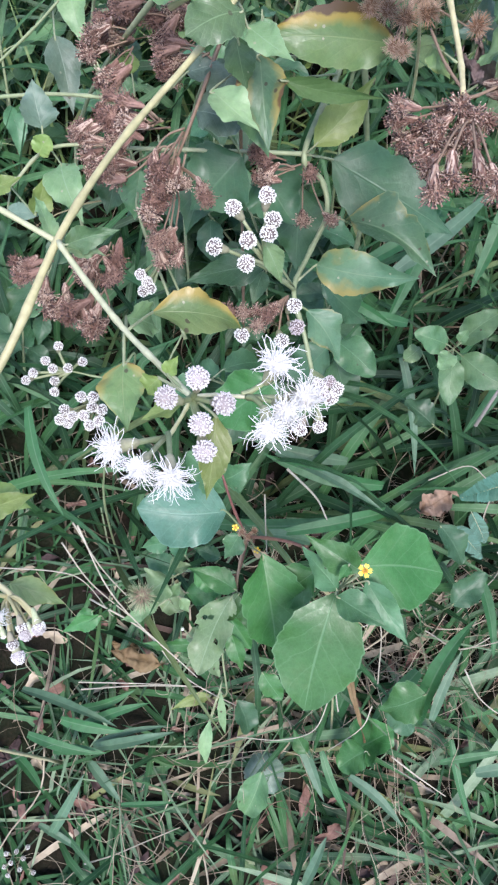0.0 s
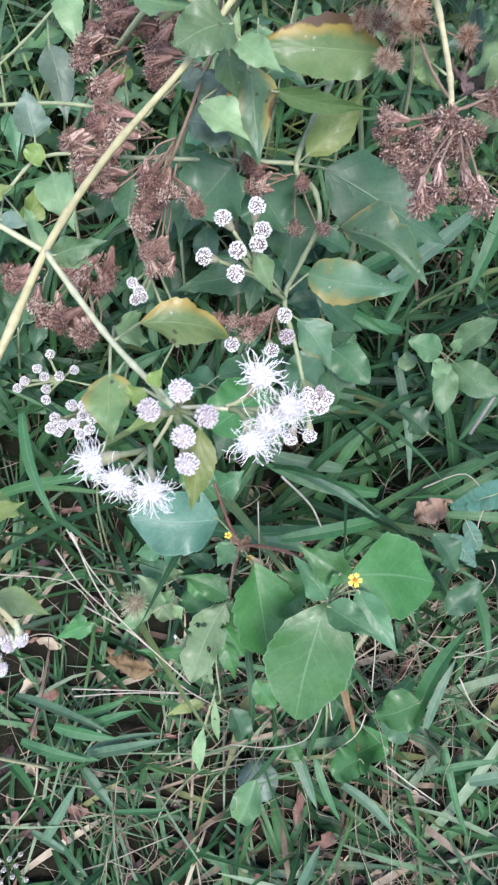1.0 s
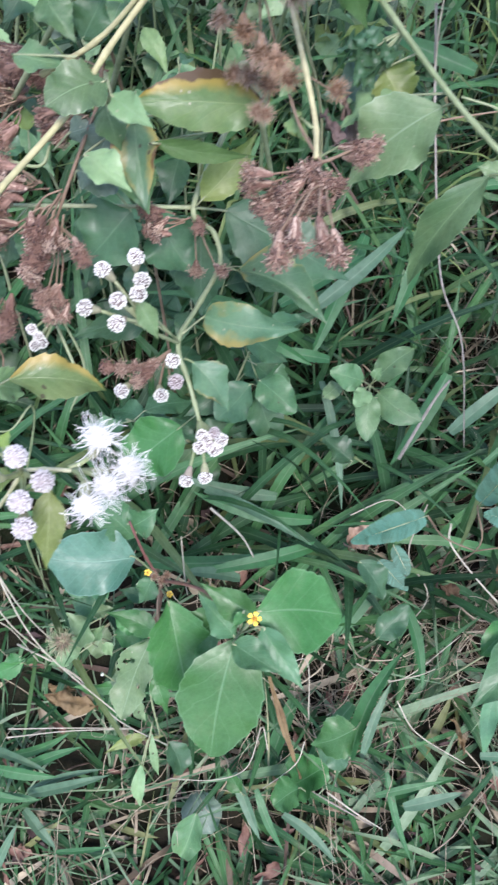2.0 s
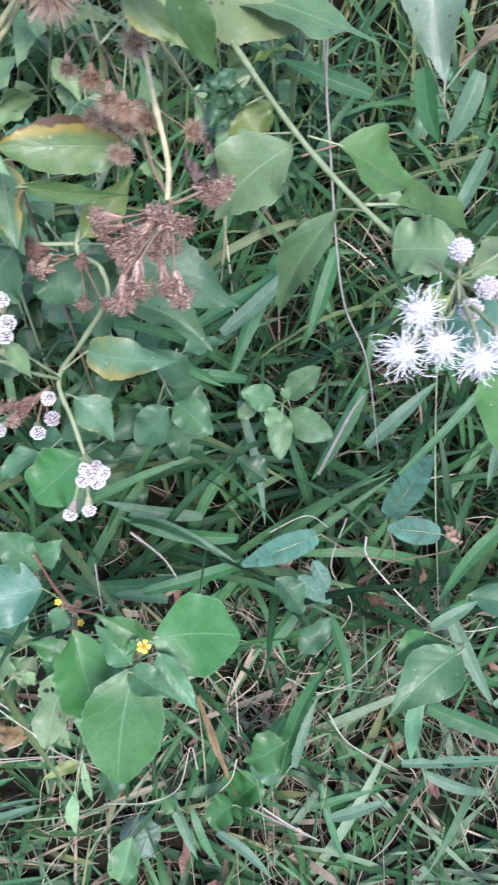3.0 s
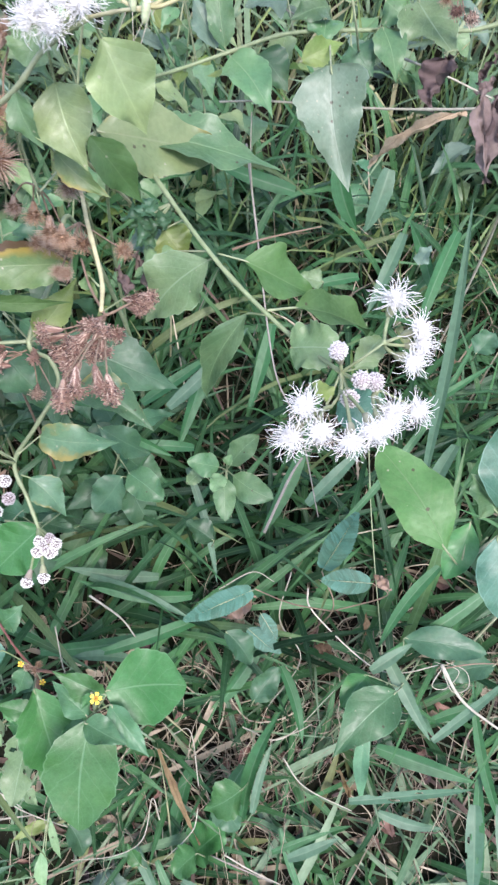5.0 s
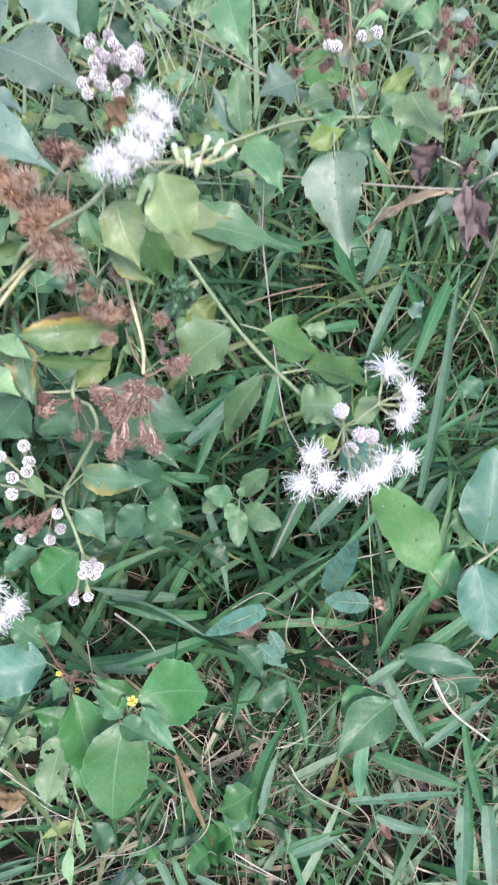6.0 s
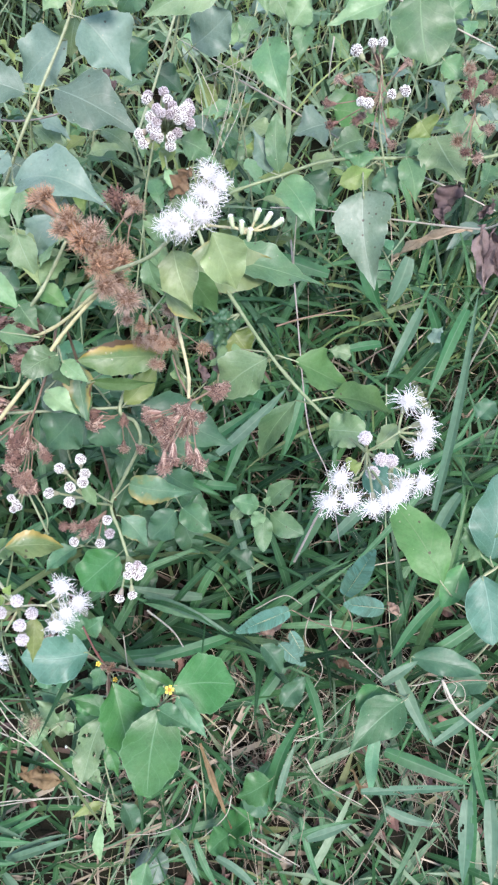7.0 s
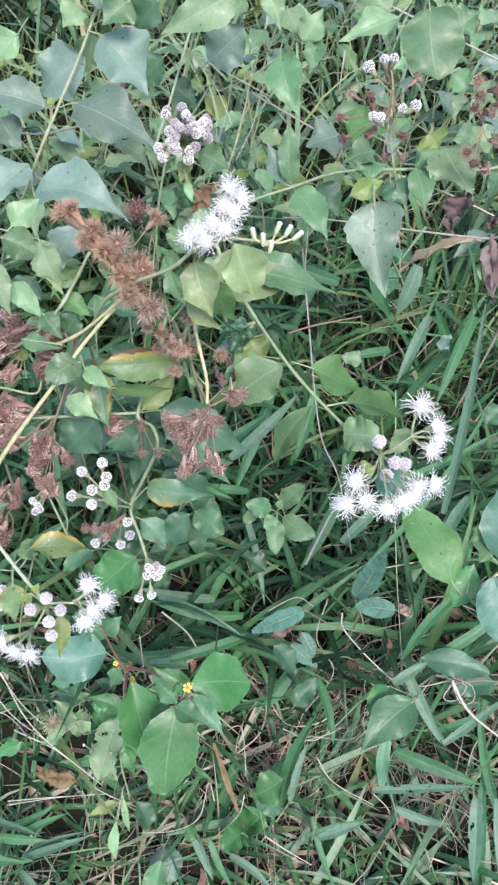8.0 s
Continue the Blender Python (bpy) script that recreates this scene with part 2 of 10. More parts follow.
bud_mauve = fibre_material("bud_mauve", (0.5, 0.49, 0.46), (0.64, 0.63, 0.6), 0.6, scale=900.0)
bud_grey = fibre_material("bud_grey", (0.4, 0.37, 0.35), (0.55, 0.52, 0.5), 0.7, scale=700.0)
mauve_gap = fibre_material("mauve_gap", (0.27, 0.245, 0.235), (0.36, 0.335, 0.32), 0.7, scale=700.0)
chaff_brown = fibre_material("chaff_brown", (0.16, 0.09, 0.065), (0.3, 0.19, 0.14), 0.8, scale=700.0)
chaff_tan = fibre_material("chaff_tan", (0.36, 0.265, 0.19), (0.52, 0.41, 0.31), 0.8, scale=700.0)
burr_tan = fibre_material("burr_tan", (0.36, 0.25, 0.16), (0.54, 0.41, 0.29), 0.8, scale=700.0)
chaff_dark = fibre_material("chaff_dark", (0.05, 0.034, 0.03), (0.09, 0.06, 0.054), 0.85, scale=700.0)
chaff_rust = fibre_material("chaff_rust", (0.2, 0.11, 0.06), (0.33, 0.2, 0.12), 0.8, scale=700.0)
chaff_orange = fibre_material("chaff_orange", (0.46, 0.26, 0.13), (0.58, 0.4, 0.26), 0.8, scale=700.0)
yellow = fibre_material("yellow_petal", (0.75, 0.5, 0.03), (0.85, 0.62, 0.06), 0.5)
orange = fibre_material("yellow_disc", (0.55, 0.28, 0.03), (0.65, 0.36, 0.05), 0.6, scale=900.0)
grass_green = blade_material("grass_green", (0.012, 0.06, 0.02), (0.05, 0.16, 0.052), (0.18, 0.21, 0.08))
# grass green with its dark tone lowered: the hollow's shade put into the colour
grass_deep = blade_material("grass_deep", (0.008, 0.042, 0.015), (0.052, 0.16, 0.052), (0.12, 0.17, 0.06))
# pale blade tones; on the bank they also carry its haze, put into colour
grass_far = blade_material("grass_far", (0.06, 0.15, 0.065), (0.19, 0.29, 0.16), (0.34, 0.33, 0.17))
# yellow-green with the sunlit brightness of the bank painted into the blades
grass_light = blade_material("grass_light", (0.08, 0.17, 0.045), (0.2, 0.28, 0.09), (0.36, 0.33, 0.18))
LEAF["blade"] = blade_material("single_blade", (0.02, 0.1, 0.03), (0.04, 0.15, 0.05), (0.065, 0.18, 0.06))
LEAF["bladelight"] = blade_material("single_pale_blade", (0.05, 0.14, 0.07), (0.09, 0.18, 0.1), (0.13, 0.2, 0.1))
grass_straw = fibre_material("grass_straw", (0.12, 0.09, 0.05), (0.5, 0.45, 0.31), 0.7, per_island=True, scale=200.0, third=(0.1, 0.07, 0.05))
soil = soil_material()


# ---- makers ----
def linked(name, mesh, parent=None, label=""):
    ob = new(name, mesh)
    if parent is not None:
        ob.parent = parent
    return tagged(ob, label)


def meshed(name, verts, faces, mats, slots=None, uvs=None, smooth=True):
    me = bpy.data.meshes.new(name)
    me.from_pydata([tuple(v) for v in verts], [], faces)
    for m in mats:
        me.materials.append(m)
    if slots is not None:
        me.polygons.foreach_set("material_index", slots)
    if uvs is not None:
        layer = me.uv_layers.new(name="UVMap")
        loops = np.zeros(len(me.loops), dtype=np.int32)
        me.loops.foreach_get("vertex_index", loops)
        layer.data.foreach_set("uv", np.asarray(uvs, dtype=np.float32)[loops].ravel())
    if smooth:
        me.polygons.foreach_set("use_smooth", [True] * len(me.polygons))
    me.update()
    return me


def unit(v):
    v = np.asarray(v, float)
    return v / max(np.linalg.norm(v), 1e-9)


def curve_through(points, steps=6):
    """A smooth line through the points."""
    p = np.array([tuple(q) for q in points], float)
    if len(p) < 3:
        return p[0] + (p[-1] - p[0]) * np.linspace(0, 1, steps + 1)[:, None]
    p = np.vstack((2 * p[0] - p[1], p, 2 * p[-1] - p[-2]))
    a, b, c, d = (p[k : len(p) - 3 + k, None, :] for k in range(4))
    q = (np.arange(steps) / steps)[None, :, None]
    out = 0.5 * (2 * b + (c - a) * q + (2 * a - 5 * b + 4 * c - d) * q**2 + (3 * b - 3 * c + d - a) * q**3)
    return np.vstack((out.reshape(-1, 3), p[-2]))


def tube_data(points, r0, r1, sides=6, steps=6, knots=0.0):
    line = curve_through(points, steps)
    count = len(line)
    along = np.empty_like(line)
    along[1:-1] = line[2:] - line[:-2]
    along[0], along[-1] = line[1] - line[0], line[-1] - line[-2]
    along /= np.maximum(np.linalg.norm(along, axis=1), 1e-9)[:, None]
    start = np.cross(along[0], (0.31, 0.2, 0.93))
    across, spare = [], start / max(math.sqrt(start @ start), 1e-9)
    for d in along:
        spare = spare - d * (spare @ d)
        spare = spare / max(math.sqrt(spare @ spare), 1e-9)
        across.append(spare)
    across = np.array(across)
    other = np.cross(along, across)
    k = np.arange(count)
    r = (r0 + (r1 - r0) * k / (count - 1)) * (1 + knots * np.maximum(0, np.cos(k * 1.05)) ** 8)
    turn = 2 * math.pi * np.arange(sides) / sides
    ring = np.cos(turn)[None, :, None] * across[:, None] + np.sin(turn)[None, :, None] * other[:, None]
    verts = list((line[:, None] + r[:, None, None] * ring).reshape(-1, 3))
    faces = []
    for k in range(count - 1):
        for j in range(sides):
            a, b = k * sides + j, k * sides + (j + 1) % sides
            faces.append((a, b, b + sides, a + sides))
    faces.append(tuple(range(sides))[::-1])
    faces.append(tuple(range(len(verts) - sides, len(verts))))
    return verts, faces


def stem(plant, points, r0, r1, kind="green", name="stem", sides=8, knots=0.25):
    verts, faces = tube_data(points, r0, r1, sides, 7, knots)
    return linked(name, meshed(name, verts, faces, [STEM[kind]]), plant)


OUTLINES = {
    "weed": ((0, 0.04), (0.06, 0.36), (0.15, 0.76), (0.26, 0.97), (0.38, 1.0), (0.52, 0.86), (0.67, 0.58), (0.8, 0.3), (0.9, 0.13), (0.96, 0.05), (1, 0.0)),
    "delta": ((0, 0.12), (0.05, 0.62), (0.13, 0.95), (0.22, 1.0), (0.36, 0.9), (0.52, 0.68), (0.7, 0.42), (0.85, 0.2), (0.95, 0.06), (1, 0.0)),
    "ovate": ((0, 0.05), (0.08, 0.42), (0.2, 0.82), (0.36, 1.0), (0.55, 0.98), (0.72, 0.8), (0.86, 0.52), (0.95, 0.27), (1, 0.0)),
    "lance": ((0, 0.05), (0.12, 0.5), (0.3, 0.92), (0.5, 1.0), (0.7, 0.74), (0.88, 0.3), (1, 0.0)),
    "blade": ((0, 0.6), (0.12, 0.85), (0.3, 1.0), (0.5, 0.94), (0.7, 0.72), (0.85, 0.43), (0.95, 0.16), (1, 0.0)),
    "round": ((0, 0.12), (0.08, 0.6), (0.2, 0.9), (0.42, 1.0), (0.65, 0.95), (0.82, 0.74), (0.93, 0.46), (1, 0.05)),
}


def leaf_data(base, tip, width, normal, outline, arch, fold, teeth, twist, curl, rows=32, cols=8, seed=0, wave=0.06, crumple=0.0):
    """A blade with its own uneven, forward-toothed margin on either half, folded on the midrib, arched, twisted and rippled."""
    rnd = random.Random(seed)
    base, tip = np.asarray(base, float), np.asarray(tip, float)
    axis, long = unit(tip - base), np.linalg.norm(tip - base)
    up = np.asarray(normal, float)
    up = unit(up - axis * (up @ axis))
    right = np.cross(axis, up)
    vs, ws = zip(*OUTLINES[outline])
    p1, p2, lean = rnd.uniform(0, 6), rnd.uniform(0, 6), rnd.uniform(-0.05, 0.05)
    v = np.linspace(0, 1, rows + 1)
    half = width / 2 * np.interp(v, vs, ws)
    margins = []
    for _ in (-1, 1):
        jitter = np.array([rnd.random() for _ in range(rows + 1)])
        slow = (0.035 * np.sin(v * 7 + rnd.uniform(0, 6)) + 0.025 * np.sin(v * 15 + rnd.uniform(0, 6))) * (outline != "blade")
        saw = (v * rnd.uniform(7.2, 8.8) + rnd.random()) % 1.0
        shape = teeth * 1.5 * (saw - 0.6) * (0.6 + 0.7 * jitter) * ((v > 0.12) & (v < 0.9))
        margins.append(half * (1 + slow + shape))
    u = np.linspace(-1, 1, cols + 1)[None, :]
    w = np.where(u < 0, margins[0][:, None], margins[1][:, None])
    col = v[:, None]
    mid = base + axis * long * col + up * long * (arch * 4 * col * (1 - col) - curl * col**2 * (1 - col) * 4) + right * long * lean * np.sin(math.pi * col)
    turn = (radians(twist) * (v - 0.5))[:, None]
    r, u2 = right * np.cos(turn) + up * np.sin(turn), up * np.cos(turn) - right * np.sin(turn)
    ripple = wave * width * (np.sin(col * 11 + p1 + 2 * (u > 0)) * u * u + 0.4 * np.sin(col * 23 + p2) * np.abs(u) ** 3)
    lift = w * np.abs(u) ** 1.12 * math.sin(fold) + ripple * np.minimum(1, w / (0.2 * width + 1e-9))
    verts = mid[:, None, :] + r[:, None, :] * (w * u * math.cos(fold))[:, :, None] + u2[:, None, :] * lift[:, :, None]
    if crumple:
        for i in range(rows + 1):
            for j in range(cols + 1):
                a, b = v[i], u[0, j]
                verts[i, j] += u2[i] * width * crumple * (noise.noise((a * 5 + p1, b * 1.7, p2)) + 0.45 * noise.noise((a * 13 + p2, b * 4.1, p1)))
                verts[i, j] -= r[i] * width * crumple * b * (0.4 + noise.noise((a * 4, p2, b + p1)))
    uvs = np.stack(np.broadcast_arrays(0.5 + 0.5 * u, col), axis=-1).reshape(-1, 2)
    a = (np.arange(rows)[:, None] * (cols + 1) + np.arange(cols)[None, :]).ravel()
    faces = [tuple(f) for f in np.stack((a, a + 1, a + cols + 2, a + cols + 1), axis=1).tolist()]
    return verts.reshape(-1, 3).tolist(), faces, uvs


LEAVES = [0]


def leaf(plant, base, tip, width, normal=(0, -0.3, 1), kind="weed", outline="weed", arch=0.06, fold=0.24, teeth=0.075, twist=0.0, curl=0.0, node=None, name="leaf", label="", stalk="green", wave=0.09, eaten=False):
    """One leaf blade with its own stalk from the node on the stem, if it has one."""
    LEAVES[0] += 1
    vary = random.Random(1000 + LEAVES[0])
    if outline != "blade":
        twist, fold, curl, arch = twist + vary.uniform(-22, 22), fold * vary.uniform(0.7, 1.7), curl + vary.uniform(-0.02, 0.1), arch * vary.uniform(0.6, 1.8)
    verts, faces, uvs = leaf_data(base, tip, width, normal, outline, arch, fold, teeth, twist, curl, seed=LEAVES[0], wave=wave, crumple={"withered": 0.32, "tan": 0.25, "brown": 0.3}.get(kind, 0.0))
    if eaten:
        gone = {(r, c) for r, c in ((9, 5), (10, 5), (10, 6), (11, 6), (16, 2), (17, 2), (5, 0), (6, 0), (7, 0), (6, 1), (7, 1), (15, 7), (16, 7))}
        faces = [f for k, f in enumerate(faces) if (k // 8, k % 8) not in gone]
    blade = linked(name, meshed("leaf", verts, faces, [LEAF[kind]], None, uvs), plant, label)
    if node is not None:
        long = np.linalg.norm(np.subtract(tip, base))
        into = np.asarray(base, float) + (np.asarray(tip, float) - np.asarray(base, float)) * 0.08
        tv, tf = tube_data([node, base, into], max(0.0005, 0.010 * long), max(0.0004, 0.007 * long), 5, 4)
        linked("leaf_stalk", meshed("leaf_stalk", tv, tf, [STEM[stalk]]), blade)
    return blade


def lone(ob, label, category, group):
    """A single blade, stalk or fallen leaf that is a thing by itself, with its origin at its own base."""
    place = ob.data.vertices[0].co.copy()
    ob.data.transform(Matrix.Translation(-place))
    ob.location = place
    return tagged(ob, label, category, group)


def thing(name, place, label, category, group=""):
    ob = new(name)
    ob.location = place
    ob.empty_display_size = 0.01
    return tagged(ob, label, category, group)


def rooted(plant):
    """Parts are built in world places: hold them there under the plant's own base."""
    back = Matrix.Translation(plant.location).inverted()
    for child in plant.children:
        child.matrix_parent_inverse = back
    return plant


# ---- flower heads ----
def ball_points(count, low=-0.2):
    out = []
    for k in range(count):
        z = 1 - (1 - low) * (k + 0.5) / count
        a = k * 2.399963
        r = math.sqrt(max(0, 1 - z * z))
        out.append(np.array((r * math.cos(a), r * math.sin(a), z)))
    return out


def blob(verts, faces, slots, centre, r, slot, out=None, tall=1.0):
    """A small six-sided nub, pointing along out."""
    out = unit(centre if out is None else out)
    a = unit(np.cross(out, (0.3, 0.9, 0.2)))
    b = np.cross(out, a)
    k = len(verts)
    for ring, (h, w) in enumerate(((-0.3, 0.9), (0.5, 0.8))):
        for s in range(5):
            t = 2 * math.pi * s / 5
            verts.append(centre + out * h * r * tall + (math.cos(t) * a + math.sin(t) * b) * w * r)
    verts.append(centre + out * r * tall * 1.0)
    for s in range(5):
        n1 = (s + 1) % 5
        faces.append((k + s, k + n1, k + 5 + n1, k + 5 + s))
        faces.append((k + 5 + s, k + 5 + n1, k + 10))
        slots += [slot, slot]


def cup(verts, faces, slots, profile, slot, sides=9):
    k = len(verts)
    for z, r in profile:
        for s in range(sides):
            t = 2 * math.pi * s / sides
            ruffle = 1 + 0.07 * (s % 2)
            verts.append(np.array((r * ruffle * math.cos(t), r * ruffle * math.sin(t), z)))
    for i in range(len(profile) - 1):
        for s in range(sides):
            a, b = k + i * sides + s, k + i * sides + (s + 1) % sides
            faces.append((a, b, b + sides, a + sides))
            slots.append(slot)


def head_meshes(name, inner, verts, faces, slots, mats, rise):
    """The cup of a head, and the florets or bristles in it, as two meshes."""
    verts = [v * 0.001 + np.array((0, 0, rise)) for v in verts]
    made = []
    for title, wanted in ((name, lambda s: s == 0), (inner, lambda s: s > 0)):
        keep = [f for f, s in zip(faces, slots) if wanted(s)]
        used = sorted({i for f in keep for i in f})
        where = {i: k for k, i in enumerate(used)}
        made.append(meshed(title, [verts[i] for i in used], [tuple(where[i] for i in f) for f in keep], mats, [s for s in slots if wanted(s)]))
    return made


def bud_mesh(seed, tip, gap, count=115, nub=0.36, tall=1.25):
    """A closed head about 7 mm across: green-brown cup under a dome of crowded pale knobs with dark gaps."""
    rnd = random.Random(seed)
    verts, faces, slots = [], [], []
    cup(verts, faces, slots, ((-7.5, 0.5), (-6.8, 1.2), (-4.5, 1.8), (-1.5, 2.4), (0.0, 2.8)), 0)
    cup(verts, faces, slots, ((-1.8, 2.5), (0.0, 2.9), (1.5, 2.6), (2.5, 1.6), (2.9, 0.2)), 1)
    for p in ball_points(count, -0.5):
        p = unit(p + np.array([rnd.gauss(0, 0.07) for _ in range(3)]))
        p = p * np.array((3.0, 3.0, 2.9)) * rnd.uniform(0.9, 1.13)
        blob(verts, faces, slots, p, nub * rnd.uniform(0.85, 1.25), 2, p + np.array([rnd.gauss(0, 0.6) for _ in range(3)]), tall * rnd.uniform(0.7, 1.4))
    return head_meshes("bud", "floret_dome", verts, faces, slots, [bud_cup, gap, tip], 0.0075)


def flower_mesh(seed, threads=46, reach=7.5):
    """An open head: white tubes packed in a dome and long curling white threads standing out of it."""
    rnd = random.Random(seed)
    verts, faces, slots = [], [], []
    cup(verts, faces, slots, ((-8.5, 0.5), (-7.8, 1.3), (-5, 1.9), (-1.5, 2.3), (0.0, 2.6)), 0)
    cup(verts, faces, slots, ((-1.0, 2.4), (0.0, 2.9), (1.6, 2.6), (2.6, 1.5), (3.0, 0.1)), 1)
    for p in ball_points(70, -0.15):
        p = p * np.array((3.1, 3.1, 2.8)) * rnd.uniform(0.85, 1.25)
        blob(verts, faces, slots, p, rnd.uniform(0.32, 0.55), 1, p, 3.0)
    for p in ball_points(threads, -0.12):
        d = unit(p + np.array([rnd.gauss(0, 0.16) for _ in range(3)]))
        bend = unit(np.cross(d, [rnd.gauss(0, 1) for _ in range(3)]))
        far, curl = reach * rnd.uniform(0.4, 1.25), rnd.uniform(0.1, 0.9)
        line = [d * 1.8, d * (1.8 + 0.4 * far) + bend * curl * 0.3, d * (1.8 + 0.75 * far) + bend * curl * far * 0.35 + np.array((0, 0, -0.02 * far)),
                d * (1.8 + 0.92 * far) + bend * curl * far * 0.8 + np.array((0, 0, -0.05 * far))]
        tv, tf = tube_data(line, 0.13, 0.1, 4, 3)
        k = len(verts)
        verts += tv
        faces += [tuple(i + k for i in f) for f in tf]
        slots += [1] * len(tf)
    return head_meshes("flower_head", "floret_dome", verts, faces, slots, [bud_cup, floret_white], 0.0085)


def bristle(verts, faces, slots, start, end, thick, slot, rnd):
    d = unit(end - start)
    t = unit(np.cross(d, [rnd.gauss(0, 1) for _ in range(3)]))
    w = np.cross(d, t)
    k = len(verts)
    verts += [start - t * thick, start + t * thick, start + w * thick, end - t * thick * 0.5, end + t * thick * 0.5, end + w * thick * 0.5]
    faces += [(k, k + 1, k + 4, k + 3), (k + 1, k + 2, k + 5, k + 4), (k + 2, k, k + 3, k + 5)]
    slots += [slot] * 3


def seed_mesh(seed, tone, tuft, dark, spread, fuzzy=False):
    """A spent head: ragged papery bracts round a thick brush of broken bristles with dark specks at their ends."""
    rnd = random.Random(seed)
    verts, faces, slots = [], [], []
    cup(verts, faces, slots, ((-9.0, 0.4), (-8.4, 0.8), (-6.0, 1.2), (-3.0, 1.5), (0.0, 1.5), (0.4, 0.3)), 1, 8)
    for ring, (z, r, long, out) in enumerate(((-8.4, 0.8, 4.6, 0.16), (-6.6, 1.2, 5.0, 0.18), (-4.6, 1.5, 4.6, 0.22), (-3.0, 1.6, 3.6, 0.3))):
        for s in range(11):
            a = 2 * math.pi * (s + 0.5 * ring) / 11 + rnd.uniform(-0.25, 0.25)
            c, t = np.array((math.cos(a), math.sin(a), 0)), np.array((-math.sin(a), math.cos(a), 0))
            b = c * r + np.array((0, 0, z))
            e = b + np.array((0, 0, long * rnd.uniform(0.6, 1.2))) + c * out * long * rnd.uniform(0.2, 2.0) + t * rnd.uniform(-0.6, 0.6)
            k = len(verts)
            verts += [b - t * 0.3, b + t * 0.3, (b + e) / 2 + t * 0.26 + c * 0.25, (b + e) / 2 - t * 0.26 + c * 0.25, e]
            faces += [(k, k + 1, k + 2, k + 3), (k + 3, k + 2, k + 4)]
            slots += [rnd.choice((0, 0, 1))] * 2
    reach = (3.2, 5.6) if fuzzy else (1.3, 3.2)
    for p in ball_points(230 if fuzzy else 130, 0.1 if fuzzy else -0.15):
        d = unit(p * np.array((spread, spread, 1.0)) + np.array([rnd.gauss(0, 0.12) for _ in range(3)]))
        b, far = d * np.array((1.9, 1.9, 1.2)) * rnd.uniform(0.5, 1) - np.array((0, 0, 0.8)), rnd.uniform(*reach)
        e = b + d * far + np.array([rnd.gauss(0, 0.35) for _ in range(3)])
        if fuzzy:
            m = b + (e - b) * rnd.uniform(0.35, 0.55)
            bristle(verts, faces, slots, b, m, 0.14, 2, rnd)
            bristle(verts, faces, slots, m, e, 0.11, 1 if rnd.random() < 0.65 else 0, rnd)
            continue
        bristle(verts, faces, slots, b, e, 0.16, 1 if rnd.random() < 0.65 else 0, rnd)
        if rnd.random() < 0.8:
            blob(verts, faces, slots, e, rnd.uniform(0.2, 0.38), rnd.choice((2, 2, 1, 1, 1, 1, 0)), d, 1.5)
    for _ in range(26):
        a, z = rnd.uniform(0, 6.28), rnd.uniform(-4.0, -0.5)
        c = np.array((math.cos(a), math.sin(a), 0))
        b = c * 1.8 + np.array((0, 0, z))
        bristle(verts, faces, slots, b, b + c * rnd.uniform(0.6, 1.8) + np.array((0, 0, rnd.uniform(0.5, 2.5))), 0.16, rnd.choice((0, 1, 2)), rnd)
    return head_meshes("seed_head", "bristle_tuft", verts, faces, slots, [tone, tuft, dark], 0.009)


def cream_mesh(seed):
    """A long closed cream bud, not yet open."""
    rnd = random.Random(seed)
    verts, faces, slots = [], [], []
    cup(verts, faces, slots, ((-9, 0.4), (-8.5, 1.2), (-6, 1.8), (-3, 2.1), (-0.5, 2.0), (1.0, 1.3), (1.6, 0.2)), 0, 10)
    for p in ball_points(14, 0.2):
        p = p * np.array((1.7, 1.7, 1.6)) * rnd.uniform(0.9, 1.1)
        blob(verts, faces, slots, p, rnd.uniform(0.5, 0.7), 1, p, 1.3)
    return head_meshes("bud", "floret_dome", verts, faces, slots, [cream_cup, floret_white], 0.009)


def small_flower(plant, centre, out, radius, node):
    """A tiny yellow daisy head: notched rays round a domed disc, on a short stalk."""
    out = Vector(out).normalized()
    verts, faces, slots = [], [], []
    for k in range(5):
        a = 2 * math.pi * k / 5
        c, t = np.array((math.cos(a), math.sin(a), 0)), np.array((-math.sin(a), math.cos(a), 0))
        j = len(verts)
        up = np.array((0, 0, 0.12))
        verts += [c * 0.3 - t * 0.15, c * 0.3 + t * 0.15, c * 0.75 + t * 0.34 + up, c + t * 0.2 + up * 0.6, c * 0.9 + up * 0.8, c - t * 0.2 + up * 0.6, c * 0.75 - t * 0.34 + up]
        faces += [(j, j + 1, j + 2, j + 6), (j + 2, j + 3, j + 4), (j + 6, j + 2, j + 4), (j + 5, j + 6, j + 4)]
        slots += [0] * 4
    for p in ball_points(22, 0.1):
        blob(verts, faces, slots, p * np.array((0.36, 0.36, 0.25)), 0.09, 1, p, 1.5)
    cup(verts, faces, slots, ((-0.9, 0.1), (-0.6, 0.28), (0.0, 0.34)), 2)
    me = meshed("yellow_flower", [v * radius for v in verts], faces, [yellow, orange, STEM["green"]], slots)
    ob = linked("yellow_flower", me, plant, "tiny yellow daisy-like flower")
    ob.matrix_world = Matrix.Translation(centre) @ out.to_track_quat("Z", "Y").to_matrix().to_4x4()
    tv, tf = tube_data([node, Vector(centre) - out * radius * 0.85], 0.0007, 0.0005, 5, 3)
    linked("stalk", meshed("stalk", tv, tf, [STEM["green"]]), plant)


